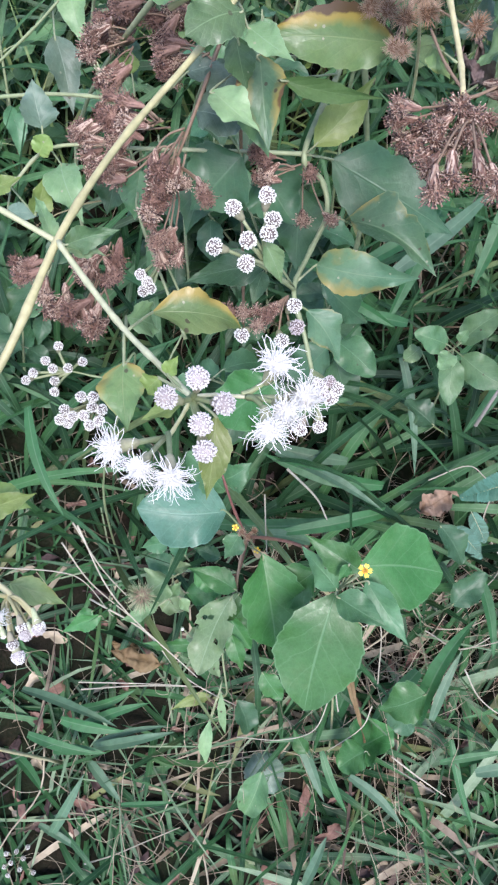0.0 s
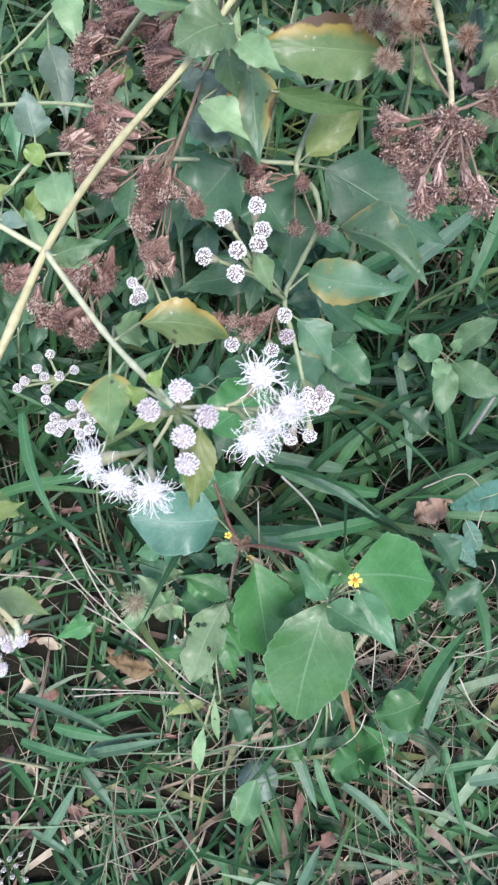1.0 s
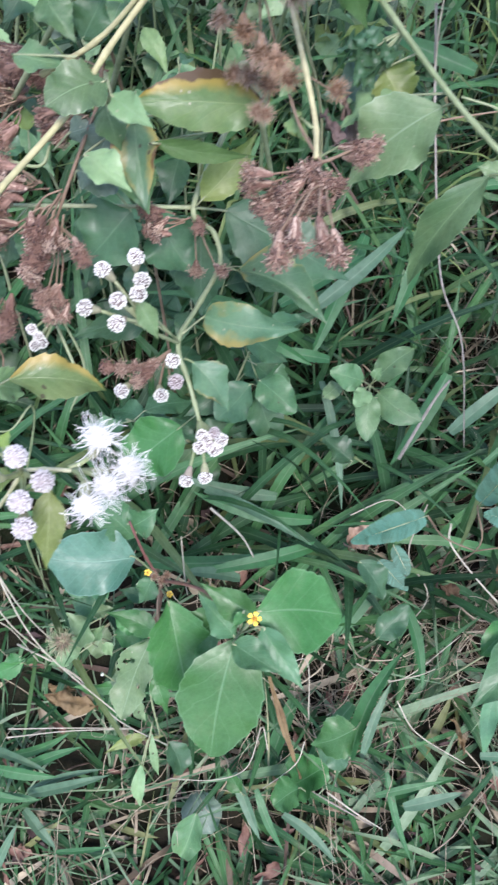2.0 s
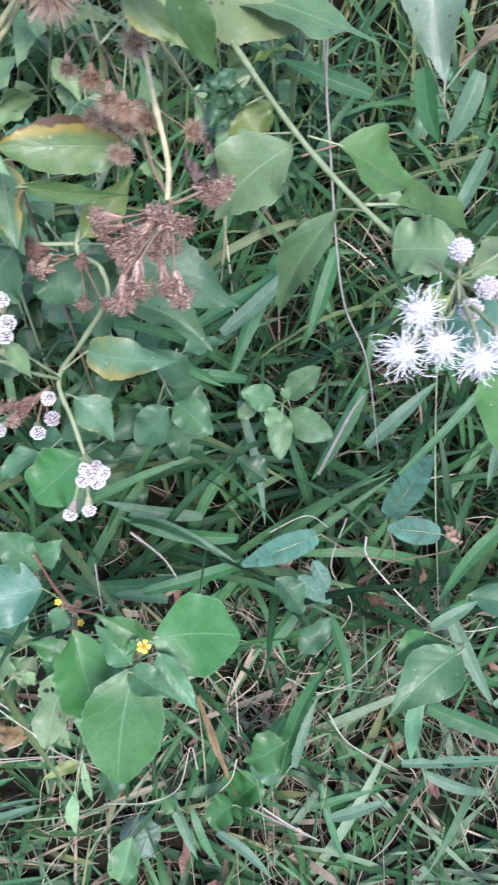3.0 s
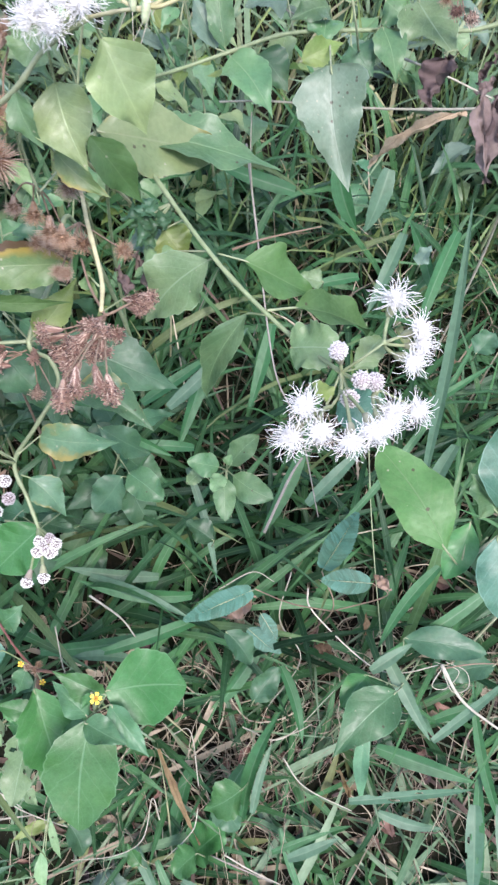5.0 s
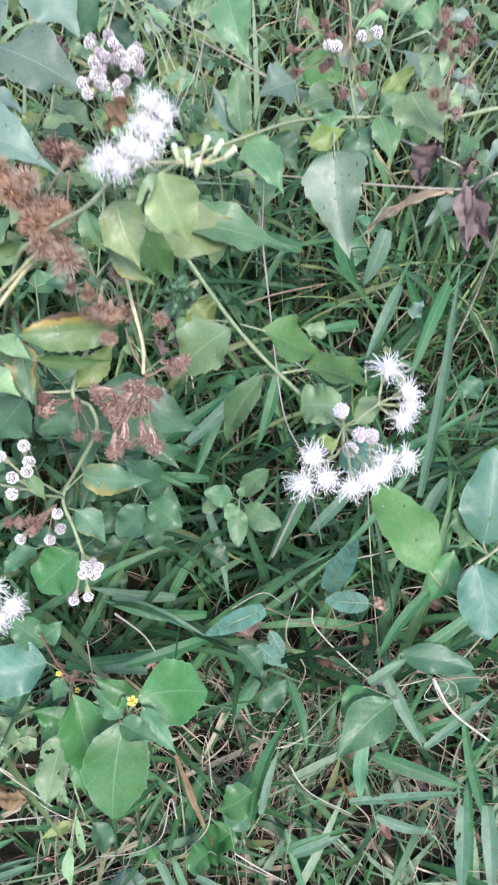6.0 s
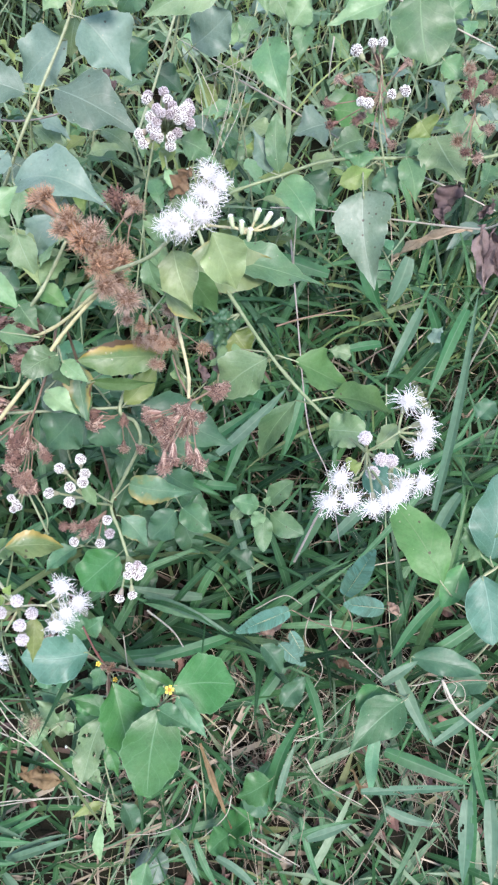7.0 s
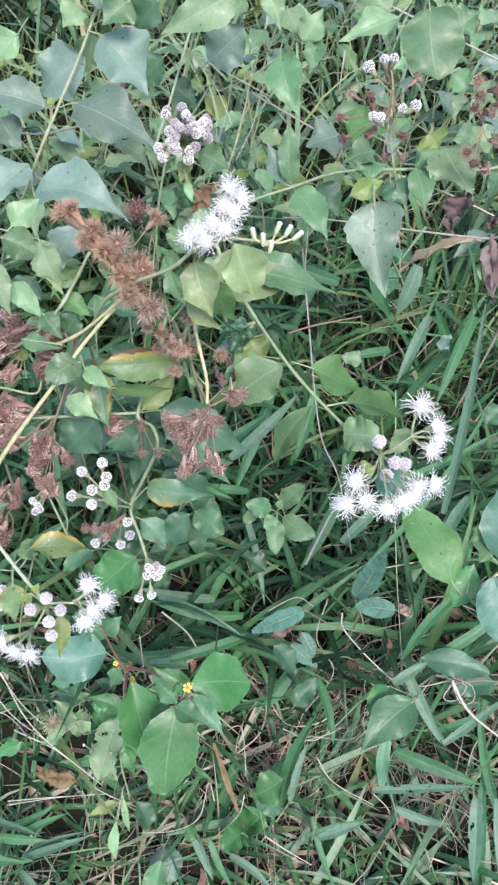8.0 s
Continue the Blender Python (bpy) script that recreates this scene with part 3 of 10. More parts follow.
def feather_leaf(plant, base, tip, width, normal, pairs=24):
    """A pinnate leaf: narrow leaflets in pairs along a thin rib."""
    base, tip = np.asarray(base, float), np.asarray(tip, float)
    axis, long = unit(tip - base), np.linalg.norm(tip - base)
    up = unit(np.asarray(normal, float) - axis * (np.asarray(normal, float) @ axis))
    right = np.cross(axis, up)
    rib, tf = tube_data([base, (base + tip) / 2 + up * long * 0.05, tip], 0.00035, 0.0002, 5, 6)
    rib_part = linked("pinnate_leaf", meshed("pinnate_leaf", rib, tf, [STEM["green"]]), plant, "feathery leaf with a thin green rib")
    rnd = random.Random(int(base[0] * 1e4))
    for k in range(pairs):
        v = 0.06 + 0.92 * k / (pairs - 1)
        w = width / 2 * float(np.interp(v, (0, 0.12, 0.4, 0.7, 1.0), (0.45, 0.85, 1.0, 0.72, 0.15)))
        spot = base + axis * long * v + up * long * 0.05 * 4 * v * (1 - v)
        for side in (-1, 1):
            end = spot + right * side * w * 0.95 + axis * w * 0.7 + up * rnd.uniform(-0.03, 0.06) * w
            LEAVES[0] += 1
            lv, lf, lu = leaf_data(spot, end, long / pairs * 1.75, up, "round", 0.03, 0.1, 0, 0, 0, 4, 2, LEAVES[0], 0.0)
            linked("leaflet", meshed("leaflet", lv, lf, [LEAF["mimosa"]], None, lu), rib_part)


CREAMS = [cream_mesh(s) for s in (1, 2)]
BUDS = [bud_mesh(s, bud_white, bud_dark) for s in (1, 2, 3, 6)]
DUSKY = [bud_mesh(s, bud_grey, bud_dark) for s in (8, 9)]
MAUVE = [bud_mesh(s, bud_mauve, mauve_gap, 170, 0.29, 1.7) for s in (4, 5, 7)]
FLOWERS = [flower_mesh(s, 92 + 8 * s, 5.8 + 0.5 * s) for s in (1, 2, 3, 4)]
SEEDS = [seed_mesh(s, chaff_tan, chaff_brown, chaff_dark, 0.8) for s in (1, 2, 3)]
DARK_SEEDS = [seed_mesh(s, chaff_brown, chaff_tan if s == 5 else chaff_brown, chaff_dark, 0.7) for s in (4, 5, 6)]
ORANGE_SEEDS = [seed_mesh(s, *tones, chaff_rust, 1.1, True) for s, tones in ((7, (chaff_orange, burr_tan)), (8, (burr_tan, chaff_tan)), (9, (chaff_tan, burr_tan)), (10, (burr_tan, chaff_orange)))]
BURRS = [seed_mesh(s, STEM["green"], STEM["pale"], chaff_tan, 1.2, True) for s in (11, 12)]
HEADS = {"burr": BURRS, "bud": BUDS, "mauve": MAUVE, "flower": FLOWERS, "seed": SEEDS, "dark": DARK_SEEDS, "orange": ORANGE_SEEDS, "cream": CREAMS, "dusky": DUSKY}
TALL = {"burr": 0.009, "bud": 0.0075, "mauve": 0.0075, "flower": 0.0085, "seed": 0.009, "dark": 0.009, "orange": 0.009, "cream": 0.009, "dusky": 0.0075}
NAMES = {"burr": "seed_head", "bud": "bud", "mauve": "bud", "flower": "flower_head", "seed": "seed_head", "dark": "seed_head", "orange": "seed_head", "cream": "bud", "dusky": "bud"}
COUNT = [0]


def head(plant, centre, out, kind="bud", size=1.0, node=None, stalk="green"):
    """A flower head, bud or seed head with its crown at centre, facing out; its stalk joins it to the node."""
    COUNT[0] += 1
    out = Vector(out).normalized()
    me = HEADS[kind][COUNT[0] % len(HEADS[kind])]
    ob = linked(NAMES[kind], me[0], plant)
    linked(me[1].name.split(".")[0], me[1], ob)
    place = Vector(centre) - out * TALL[kind] * size
    spin = Matrix.Rotation(COUNT[0] * 1.7, 4, "Z")
    ob.matrix_world = Matrix.Translation(place) @ out.to_track_quat("Z", "Y").to_matrix().to_4x4() @ spin @ Matrix.Scale(size, 4)
    if node is not None:
        a, b = Vector(node), place + out * 0.001
        mid = (a + b) / 2 - out * 0.15 * (b - a).length
        r = 0.0004 if stalk == "brown" else min(0.0007, 0.001 * size)
        verts, faces = tube_data([a, mid, b], r * 1.2, r, 5, 4)
        linked("stalk", meshed("stalk", verts, faces, [STEM[stalk]]), plant)
    return ob


def spent_cluster(plant, node, centre, spread, count, kind="seed", seed=1, size=1.0, out=(0, -0.6, 0.3), stalk="brown", flat=0.6):
    """A bunch of spent heads on thin stalks that fan out from one node."""
    rnd = random.Random(seed)
    c, n = np.asarray(centre, float), np.asarray(node, float)
    main = unit(np.asarray(out, float))
    for k in range(count):
        off = np.array([rnd.gauss(0, 0.5) for _ in range(3)])
        off = np.clip(off, -1, 1) * spread
        off = off - main * (off @ main) * (1 - flat)
        p = c + off
        way = unit(unit(p - n) * 0.7 + main * 0.5 + np.array([rnd.gauss(0, 0.45) for _ in range(3)]))
        start = n + (p - n) * rnd.uniform(0.0, 0.5) + np.array([rnd.gauss(0, 0.1) for _ in range(3)]) * spread
        head(plant, p, way, kind, size * rnd.uniform(0.8, 1.25), start if k % 2 == 0 else None, stalk)


# ---- ground ----
def ground_height(x, y):
    bank = 0.2 * math.tanh(max(y, -0.3) / 1.3)
    return bank + 0.012 * noise.noise((x * 5, y * 5, 0.3)) + 0.004 * noise.noise((x * 23, y * 23, 1.7))


def ground_sheet():
    near = [k * 0.03 for k in range(-40, 91)]
    far = [2.75, 2.9, 3.2, 3.8, 5, 7, 11, 18, 32, 60, 120, 300]
    ys = [-v for v in far[::-1]] + [v for v in near if -1.2 <= v <= 2.7] + far
    xs = [-v for v in far[::-1]] + [k * 0.03 for k in range(-90, 91)] + far
    verts = [(x, y, ground_height(x, y)) for y in ys for x in xs]
    w = len(xs)
    faces = [(j * w + i, j * w + i + 1, (j + 1) * w + i + 1, (j + 1) * w + i) for j in range(len(ys) - 1) for i in range(w - 1)]
    tagged(new("ground", meshed("ground", verts, faces, [soil])), "dark soil with dead plant litter under grass", "ground", kind="structure")


ground_sheet()


def ground_heights(xs, ys):
    return np.array([ground_height(x, y) for x, y in zip(xs.tolist(), ys.tolist())])


def grass_field(name, count, x0, x1, y0, y1, longs, wides, rises, droops, seed, label, away=0.0, aside=0.0, mat=grass_green, segs=6, clear=None, fade=None, tufts=0):
    """Many blades: each rises from its root, bends over, kinks here and there and hangs at its tip; slightly V-shaped across. tufts: how many clumps they stand in."""
    rng = np.random.default_rng(seed)
    x, y = rng.uniform(x0, x1, count), rng.uniform(y0, y1, count)
    if fade:
        x, y = rng.normal(0.2, fade, count), rng.normal(0.6, fade, count)
    if tufts:
        pick = rng.integers(0, tufts, count)
        x, y = 0.25 * x + 0.75 * x[pick] + rng.normal(0, 0.012, count), 0.25 * y + 0.75 * y[pick] + rng.normal(0, 0.012, count)
    if clear:
        keep = ~((clear[0] < x) & (x < clear[1]) & (clear[2] < y) & (y < clear[3]))
        x, y = x[keep], y[keep]
    n = len(x)
    a = rng.uniform(0, 2 * math.pi, n)
    way = np.stack((np.cos(a) + aside, np.sin(a) + away, np.zeros(n)), axis=1)
    way /= np.linalg.norm(way, axis=1)[:, None]
    side = np.stack((way[:, 1], -way[:, 0], np.zeros(n)), axis=1)
    long, wide, angle, droop = rng.uniform(*longs, n), rng.uniform(*wides, n), rng.uniform(*rises, n), rng.uniform(*droops, n)
    tilt, sway = rng.uniform(-0.9, 0.9, n)[:, None], rng.uniform(-0.35, 0.35, n)[:, None]
    p = np.stack((x, y, ground_heights(x, y) - 0.003), axis=1)
    verts, uvs = np.empty((n, segs + 1, 3, 3)), np.empty((n, segs + 1, 3, 2))
    for i in range(segs + 1):
        q = i / segs
        w = (wide / 2 * (0.55 + 0.45 * min(1, 3 * q)) * (1 - max(0, (q - 0.55) / 0.45) ** 1.6))[:, None]
        d = way * np.cos(angle)[:, None] + np.array((0, 0, 1)) * np.sin(angle)[:, None] + side * sway * q
        up = np.cross(side, d)
        up /= np.linalg.norm(up, axis=1)[:, None]
        lean = side * np.cos(tilt) + up * np.sin(tilt)
        for j, u in enumerate((-1, 0, 1)):
            verts[:, i, j] = p + lean * w * u + up * (0.22 * w * abs(u))
            uvs[:, i, j] = (0.5 + 0.5 * u, q)
        angle = angle - np.where(rng.random(n) < 0.06, rng.uniform(0.3, 1.0, n), 0)
        p = p + d / np.linalg.norm(d, axis=1)[:, None] * (long / segs)[:, None]
        angle = angle - droop / segs * (0.5 + q)
        low = ground_heights(p[:, 0], p[:, 1]) + 0.004
        angle = np.where(p[:, 2] < low, np.maximum(angle, 0.02), angle)
        p[:, 2] = np.maximum(p[:, 2], low)
    k = (np.arange(n)[:, None] * 3 * (segs + 1) + 3 * np.arange(segs)[None, :]).ravel()
    faces = np.concatenate([np.stack((k + j, k + j + 1, k + j + 4, k + j + 3), axis=1) for j in (0, 1)])
    me = meshed(name, verts.reshape(-1, 3).tolist(), faces.tolist(), [mat], None, uvs.reshape(-1, 2))
    tagged(new(name, me), label, "grass", kind="stuff")


grass_field("grass", 600, 0.04, 0.6, -0.12, 0.2, (0.05, 0.12), (0.003, 0.0075), (0.15, 1.0), (0.5, 1.7), 11, "short broad-bladed green grass lying in all directions")
grass_field("grass", 430, -0.35, 0.05, -0.12, 0.2, (0.04, 0.11), (0.002, 0.006), (0.1, 0.8), (0.4, 1.4), 24, "short green grass blades scattered over bare soil")
# the shade in these two fields is coloured into the blades
grass_field("grass", 1500, -0.5, 0.75, 0.2, 0.75, (0.12, 0.28), (0.004, 0.0095), (0.75, 1.5), (0.6, 2.2), 112, "tall broad-bladed green grass behind the weeds, shade put into its colour", away=0.5, aside=0.5, mat=grass_deep, segs=8)
grass_field("grass", 1000, -0.5, 0.75, 0.15, 0.75, (0.05, 0.12), (0.002, 0.005), (0.3, 1.4), (0.3, 1.6), 16, "fine green grass under the taller blades", mat=grass_deep, segs=5)
grass_field("grass", 8500, -1.5, 1.9, 0.7, 3.0, (0.12, 0.3), (0.003, 0.009), (0.6, 1.5), (0.4, 1.9), 13, "tall pale green grass on the bank further off, haze in its colour", mat=grass_far, segs=4)
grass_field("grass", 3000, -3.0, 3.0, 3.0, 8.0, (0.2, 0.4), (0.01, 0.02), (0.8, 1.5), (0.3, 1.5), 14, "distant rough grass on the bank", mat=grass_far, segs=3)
grass_field("grass", 2200, -0.7, 1.0, 0.55, 1.5, (0.1, 0.24), (0.0015, 0.004), (0.7, 1.5), (0.3, 1.8), 26, "fine yellow-green grass among the leafy weeds, sunlight in its colour", mat=grass_light, segs=5)
grass_field("grass", 420, -0.35, 0.6, -0.12, 0.24, (0.06, 0.15), (0.0012, 0.003), (0.1, 0.9), (0.4, 1.5), 27, "thin pale green grass over the litter", mat=grass_far)
grass_field("grass", 240, 0.1, 0.6, 0.3, 0.62, (0.1, 0.22), (0.0015, 0.0035), (0.6, 1.45), (0.3, 1.8), 28, "fine light green grass between the darker blades", mat=grass_green, segs=5)
grass_field("dry_grass", 230, 0.1, 0.65, 0.34, 0.7, (0.08, 0.2), (0.001, 0.003), (0.3, 1.4), (0.3, 1.2), 29, "thin standing straw among the tall grass", mat=grass_straw, segs=5)
grass_field("grass", 70, 0.12, 0.52, -0.12, 0.24, (0.08, 0.15), (0.004, 0.008), (0.2, 0.7), (0.4, 1.2), 30, "broad pale green grass blades lying over the straw", mat=grass_far)
grass_field("dry_grass", 170, -0.35, 0.6, -0.12, 0.3, (0.06, 0.16), (0.002, 0.006), (0.05, 0.5), (0.4, 1.2), 17, "flattened dead straw-coloured grass blades", mat=grass_straw)
grass_field("grass", 1500, -1.6, -0.4, -0.4, 0.75, (0.1, 0.22), (0.004, 0.009), (0.5, 1.4), (0.5, 2.0), 18, "rough green grass beside the weeds", segs=4)
grass_field("grass", 1500, 0.65, 2.0, -0.4, 0.75, (0.1, 0.22), (0.004, 0.009), (0.5, 1.4), (0.5, 2.0), 19, "rough green grass beside the weeds", segs=4)
grass_field("grass", 2600, -1.6, 2.0, -1.6, -0.1, (0.07, 0.16), (0.005, 0.009), (0.2, 1.2), (0.5, 1.7), 15, "short green grass in front of the weeds", segs=3)
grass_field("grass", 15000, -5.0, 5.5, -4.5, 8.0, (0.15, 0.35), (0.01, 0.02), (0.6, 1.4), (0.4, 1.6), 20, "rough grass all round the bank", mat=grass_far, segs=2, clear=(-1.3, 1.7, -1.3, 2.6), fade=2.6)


def straw_field(name, count, x0, x1, y0, y1, seed, label, clumps=26):
    """Dead stalks and runners, bent, curled and tangled close to the ground, thicker in some spots than in others."""
    rnd = random.Random(seed)
    spots = [(rnd.uniform(x0, x1), rnd.uniform(y0, y1)) for _ in range(clumps)]
    verts, faces = [], []
    for _ in range(count):
        x, y, a = rnd.uniform(x0, x1), rnd.uniform(y0, y1), rnd.uniform(0, 2 * math.pi)
        if rnd.random() < 0.7:
            x, y = rnd.choice(spots)
            x, y = x + rnd.gauss(0, 0.022), y + rnd.gauss(0, 0.022)
        long, r = rnd.uniform(0.04, 0.17), rnd.choice((0.0002, 0.0003, 0.0003, 0.0004, 0.0005, 0.0008))
        h = rnd.uniform(0.002, 0.03) if rnd.random() < 0.85 else rnd.uniform(0.03, 0.06)
        line, turn = [], rnd.uniform(-0.5, 0.5) if rnd.random() < 0.7 else rnd.choice((-1, 1)) * rnd.uniform(0.7, 1.5)
        for i in range(6):
            line.append((x, y, ground_height(x, y) + max(0.002, h + rnd.uniform(-0.012, 0.012))))
            a += turn + rnd.uniform(-0.35, 0.35)
            x, y = x + math.cos(a) * long / 5, y + math.sin(a) * long / 5
        tv, tf = tube_data(line, r, r * 0.5, 4, 3)
        k = len(verts)
        verts += tv
        faces += [tuple(i + k for i in f) for f in tf]
    tagged(new(name, meshed(name, verts, faces, [grass_straw])), label, "dead grass", kind="stuff")


straw_field("dry_stalks", 150, -0.35, 0.05, -0.12, 0.24, 21, "few thin dead stalks over bare soil", 12)
straw_field("dry_stalks", 760, 0.05, 0.6, -0.1, 0.24, 24, "thick tangle of thin dead straw-coloured stalks in the grass", 34)
straw_field("dry_stalks", 520, -0.35, 0.7, 0.24, 0.7, 23, "tangle of thin dead straw-coloured stalks in the grass")
straw_field("dry_stalks", 350, -0.9, 1.3, 0.6, 2.0, 22, "thin dead stalks scattered in the far grass")


def litter(name, count, x0, x1, y0, y1, seed, label):
    """Scraps of dead leaf lying on the soil, each a small curled and torn sheet."""
    rnd = random.Random(seed)
    verts, faces, slots = [], [], []
    for k in range(count):
        x, y, a = rnd.uniform(x0, x1), rnd.uniform(y0, y1), rnd.uniform(0, 6.28)
        z = ground_height(x, y) + rnd.uniform(0.002, 0.012)
        long = rnd.uniform(0.008, 0.03)
        end = (x + math.cos(a) * long, y + math.sin(a) * long, z + rnd.uniform(-0.002, 0.006))
        lean = (rnd.uniform(-0.5, 0.5), rnd.uniform(-0.5, 0.5), 1)
        lv, lf, _ = leaf_data((x, y, z), end, long * rnd.uniform(0.25, 0.6), lean, rnd.choice(("ovate", "lance", "round")), 0.1, rnd.uniform(0.1, 0.7), 0.1, rnd.uniform(-50, 50), 0.1, 7, 4, seed + k, 0.2, 0.3)
        j = len(verts)
        verts += lv
        faces += [tuple(i + j for i in f) for f in lf]
        slots += [rnd.choice((0, 0, 1, 2))] * len(lf)
    tagged(new(name, meshed(name, verts, faces, [chaff_brown, chaff_dark, grass_straw], slots)), label, "litter", kind="stuff")


litter("leaf_litter", 420, -0.3, 0.5, -0.1, 0.3, 61, "small curled scraps of brown dead leaf on the soil")


# ---- the weeds and what lies among them ----
white_weed = thing("flowering_weed", (-0.2, 0.1, 0.0154), "tall weed with cream arching stem, white thread-like flowers, spotted leaves", "weed", "flowering weeds")
stem(white_weed, [(-0.2, 0.1, 0.012), (-0.19, 0.11, 0.2), (-0.0564, 0.1226, 0.4292), (-0.0293, 0.1456, 0.4574), (-0.0157, 0.1885, 0.4688), (-0.0024, 0.2271, 0.4703), (0.0199, 0.2701, 0.4738), (0.0386, 0.284, 0.494), (0.0621, 0.2933, 0.5202), (0.071, 0.2931, 0.5389)], 0.0015, 0.001, "cream")
stem(white_weed, [(-0.0164, 0.1859, 0.4676), (-0.0369, 0.1969, 0.4688), (-0.0538, 0.2094, 0.4651)], 0.001, 0.0008, "pale", name='branch')
stem(white_weed, [(-0.0161, 0.1853, 0.4683), (-0.0025, 0.1676, 0.4696), (0.0103, 0.1514, 0.4727), (0.0236, 0.1345, 0.4821), (0.0325, 0.1235, 0.4878)], 0.001, 0.0008, "pale", name='branch')
stem(white_weed, [(0.0325, 0.1235, 0.4878), (0.0396, 0.1233, 0.4898), (0.0466, 0.1223, 0.4914)], 0.00058, 0.00045, "pale", name='branch')
stem(white_weed, [(0.0325, 0.1235, 0.4878), (0.0315, 0.1193, 0.488), (0.0285, 0.1102, 0.4904)], 0.00058, 0.00045, "pale", name='branch')
head(white_weed, (0.0529, 0.1277, 0.4983), (0.3262, 0.2659, 0.9071), "flower", 0.80, node=(0.0452, 0.1233, 0.4908))
head(white_weed, (0.0602, 0.1224, 0.4934), (0.7178, -0.2569, 0.6471), "flower", 0.78, node=(0.0466, 0.1223, 0.4914))
head(white_weed, (0.0556, 0.1172, 0.4954), (0.4486, -0.6915, 0.5661), "flower", 0.69, node=(0.0466, 0.1223, 0.4914))
head(white_weed, (0.0522, 0.1115, 0.4972), (0.2108, -0.9576, 0.1965), "flower", 0.77, node=(0.0466, 0.1223, 0.4914))
head(white_weed, (0.0198, 0.0992, 0.5075), (-0.8048, -0.4657, 0.368), "flower", 0.69, node=(0.0285, 0.1102, 0.4904))
head(white_weed, (0.0264, 0.0935, 0.5113), (-0.2787, -0.847, 0.4528), "flower", 0.56, node=(0.0285, 0.1102, 0.4904))
head(white_weed, (0.0331, 0.0916, 0.5124), (0.1624, -0.9668, 0.1971), "flower", 0.62, node=(0.0285, 0.1102, 0.4904))
head(white_weed, (0.0352, 0.1207, 0.5019), (0.097, 0.0248, 0.995), "mauve", 0.80, node=(0.0325, 0.1235, 0.4878))
head(white_weed, (0.0283, 0.1161, 0.4999), (-0.518, -0.3037, 0.7997), "mauve", 0.80, node=(0.0325, 0.1235, 0.4878))
head(white_weed, (0.0417, 0.1158, 0.4994), (0.5476, -0.4225, 0.7223), "mauve", 0.80, node=(0.0325, 0.1235, 0.4878))
head(white_weed, (0.0366, 0.1111, 0.4973), (0.1554, -0.7065, 0.6905), "mauve", 0.80, node=(0.0325, 0.1235, 0.4878))
head(white_weed, (0.0379, 0.1056, 0.4947), (0.2484, -0.8541, 0.457), "mauve", 0.80, node=(0.0325, 0.1235, 0.4878))
leaf(white_weed, (0.0115, 0.1403, 0.4741), (0.0148, 0.1207, 0.4713), 0.0137, (-0.0456, -0.1481, 0.9879), kind='aged', teeth=0.05, node=(0.0098, 0.1511, 0.4726))
leaf(white_weed, (0.0257, 0.131, 0.4848), (0.0285, 0.1335, 0.4904), 0.0047, (-0.2707, -0.8212, 0.5023), kind='lime', node=(0.0325, 0.1235, 0.4878))
leaf(white_weed, (0.0307, 0.1228, 0.4853), (0.0198, 0.1192, 0.4815), 0.0080, (-0.3255, -0.0076, 0.9455), kind='lime', fold=0.5, node=(0.0325, 0.1235, 0.4878))
leaf(white_weed, (0.0388, 0.1213, 0.4822), (0.0374, 0.1039, 0.4673), 0.0097, (0.1918, -0.6476, 0.7374), kind='lime', node=(0.0325, 0.1235, 0.4878))
leaf(white_weed, (0.0232, 0.1316, 0.4818), (0.0195, 0.1299, 0.4778), 0.0076, (-0.3945, -0.667, 0.632), kind='lime', outline='ovate', node=(0.0325, 0.1235, 0.4878))
leaf(white_weed, (0.0146, 0.1671, 0.4602), (0.0418, 0.1745, 0.4432), 0.0160, (0.5486, -0.1137, 0.8283), kind='singed', arch=0.1, node=(0.0107, 0.1517, 0.4729))
leaf(white_weed, (0.0062, 0.1665, 0.4578), (0.0123, 0.1749, 0.4418), 0.0125, (0.9259, 0.0385, 0.3757), kind='pale', outline='ovate', node=(0.0101, 0.1523, 0.472))
leaf(white_weed, (-0.0135, 0.1841, 0.4689), (0.004, 0.1868, 0.4742), 0.0091, (-0.047, -0.8246, 0.5637), kind='weed', wave=0.14, node=(-0.0162, 0.1856, 0.4674))
leaf(white_weed, (-0.0134, 0.1829, 0.4683), (-0.0008, 0.1818, 0.4675), 0.0083, (0.0517, -0.0802, 0.9954), kind='pale', wave=0.14, node=(-0.0162, 0.1856, 0.4674))
leaf(white_weed, (-0.0188, 0.1876, 0.4662), (-0.0268, 0.2028, 0.4692), 0.0067, (0.4879, 0.089, 0.8684), kind='pale', wave=0.12, node=(-0.0167, 0.1866, 0.4668))
leaf(white_weed, (0.0345, 0.2793, 0.4823), (0.0163, 0.2629, 0.4837), 0.0179, (0.385, -0.3548, 0.852), kind='weed', fold=0.1, outline='round', node=(0.0323, 0.2911, 0.4769))
leaf(white_weed, (0.0362, 0.2784, 0.4774), (0.0536, 0.262, 0.477), 0.0115, (-0.2974, -0.3368, 0.8934), kind='pale', node=(0.0329, 0.2906, 0.4766))
leaf(white_weed, (0.0311, 0.2874, 0.4674), (0.0363, 0.2818, 0.448), 0.0129, (0.2371, -0.9147, 0.3273), kind='weed', node=(0.0329, 0.2906, 0.4766))
rooted(white_weed)

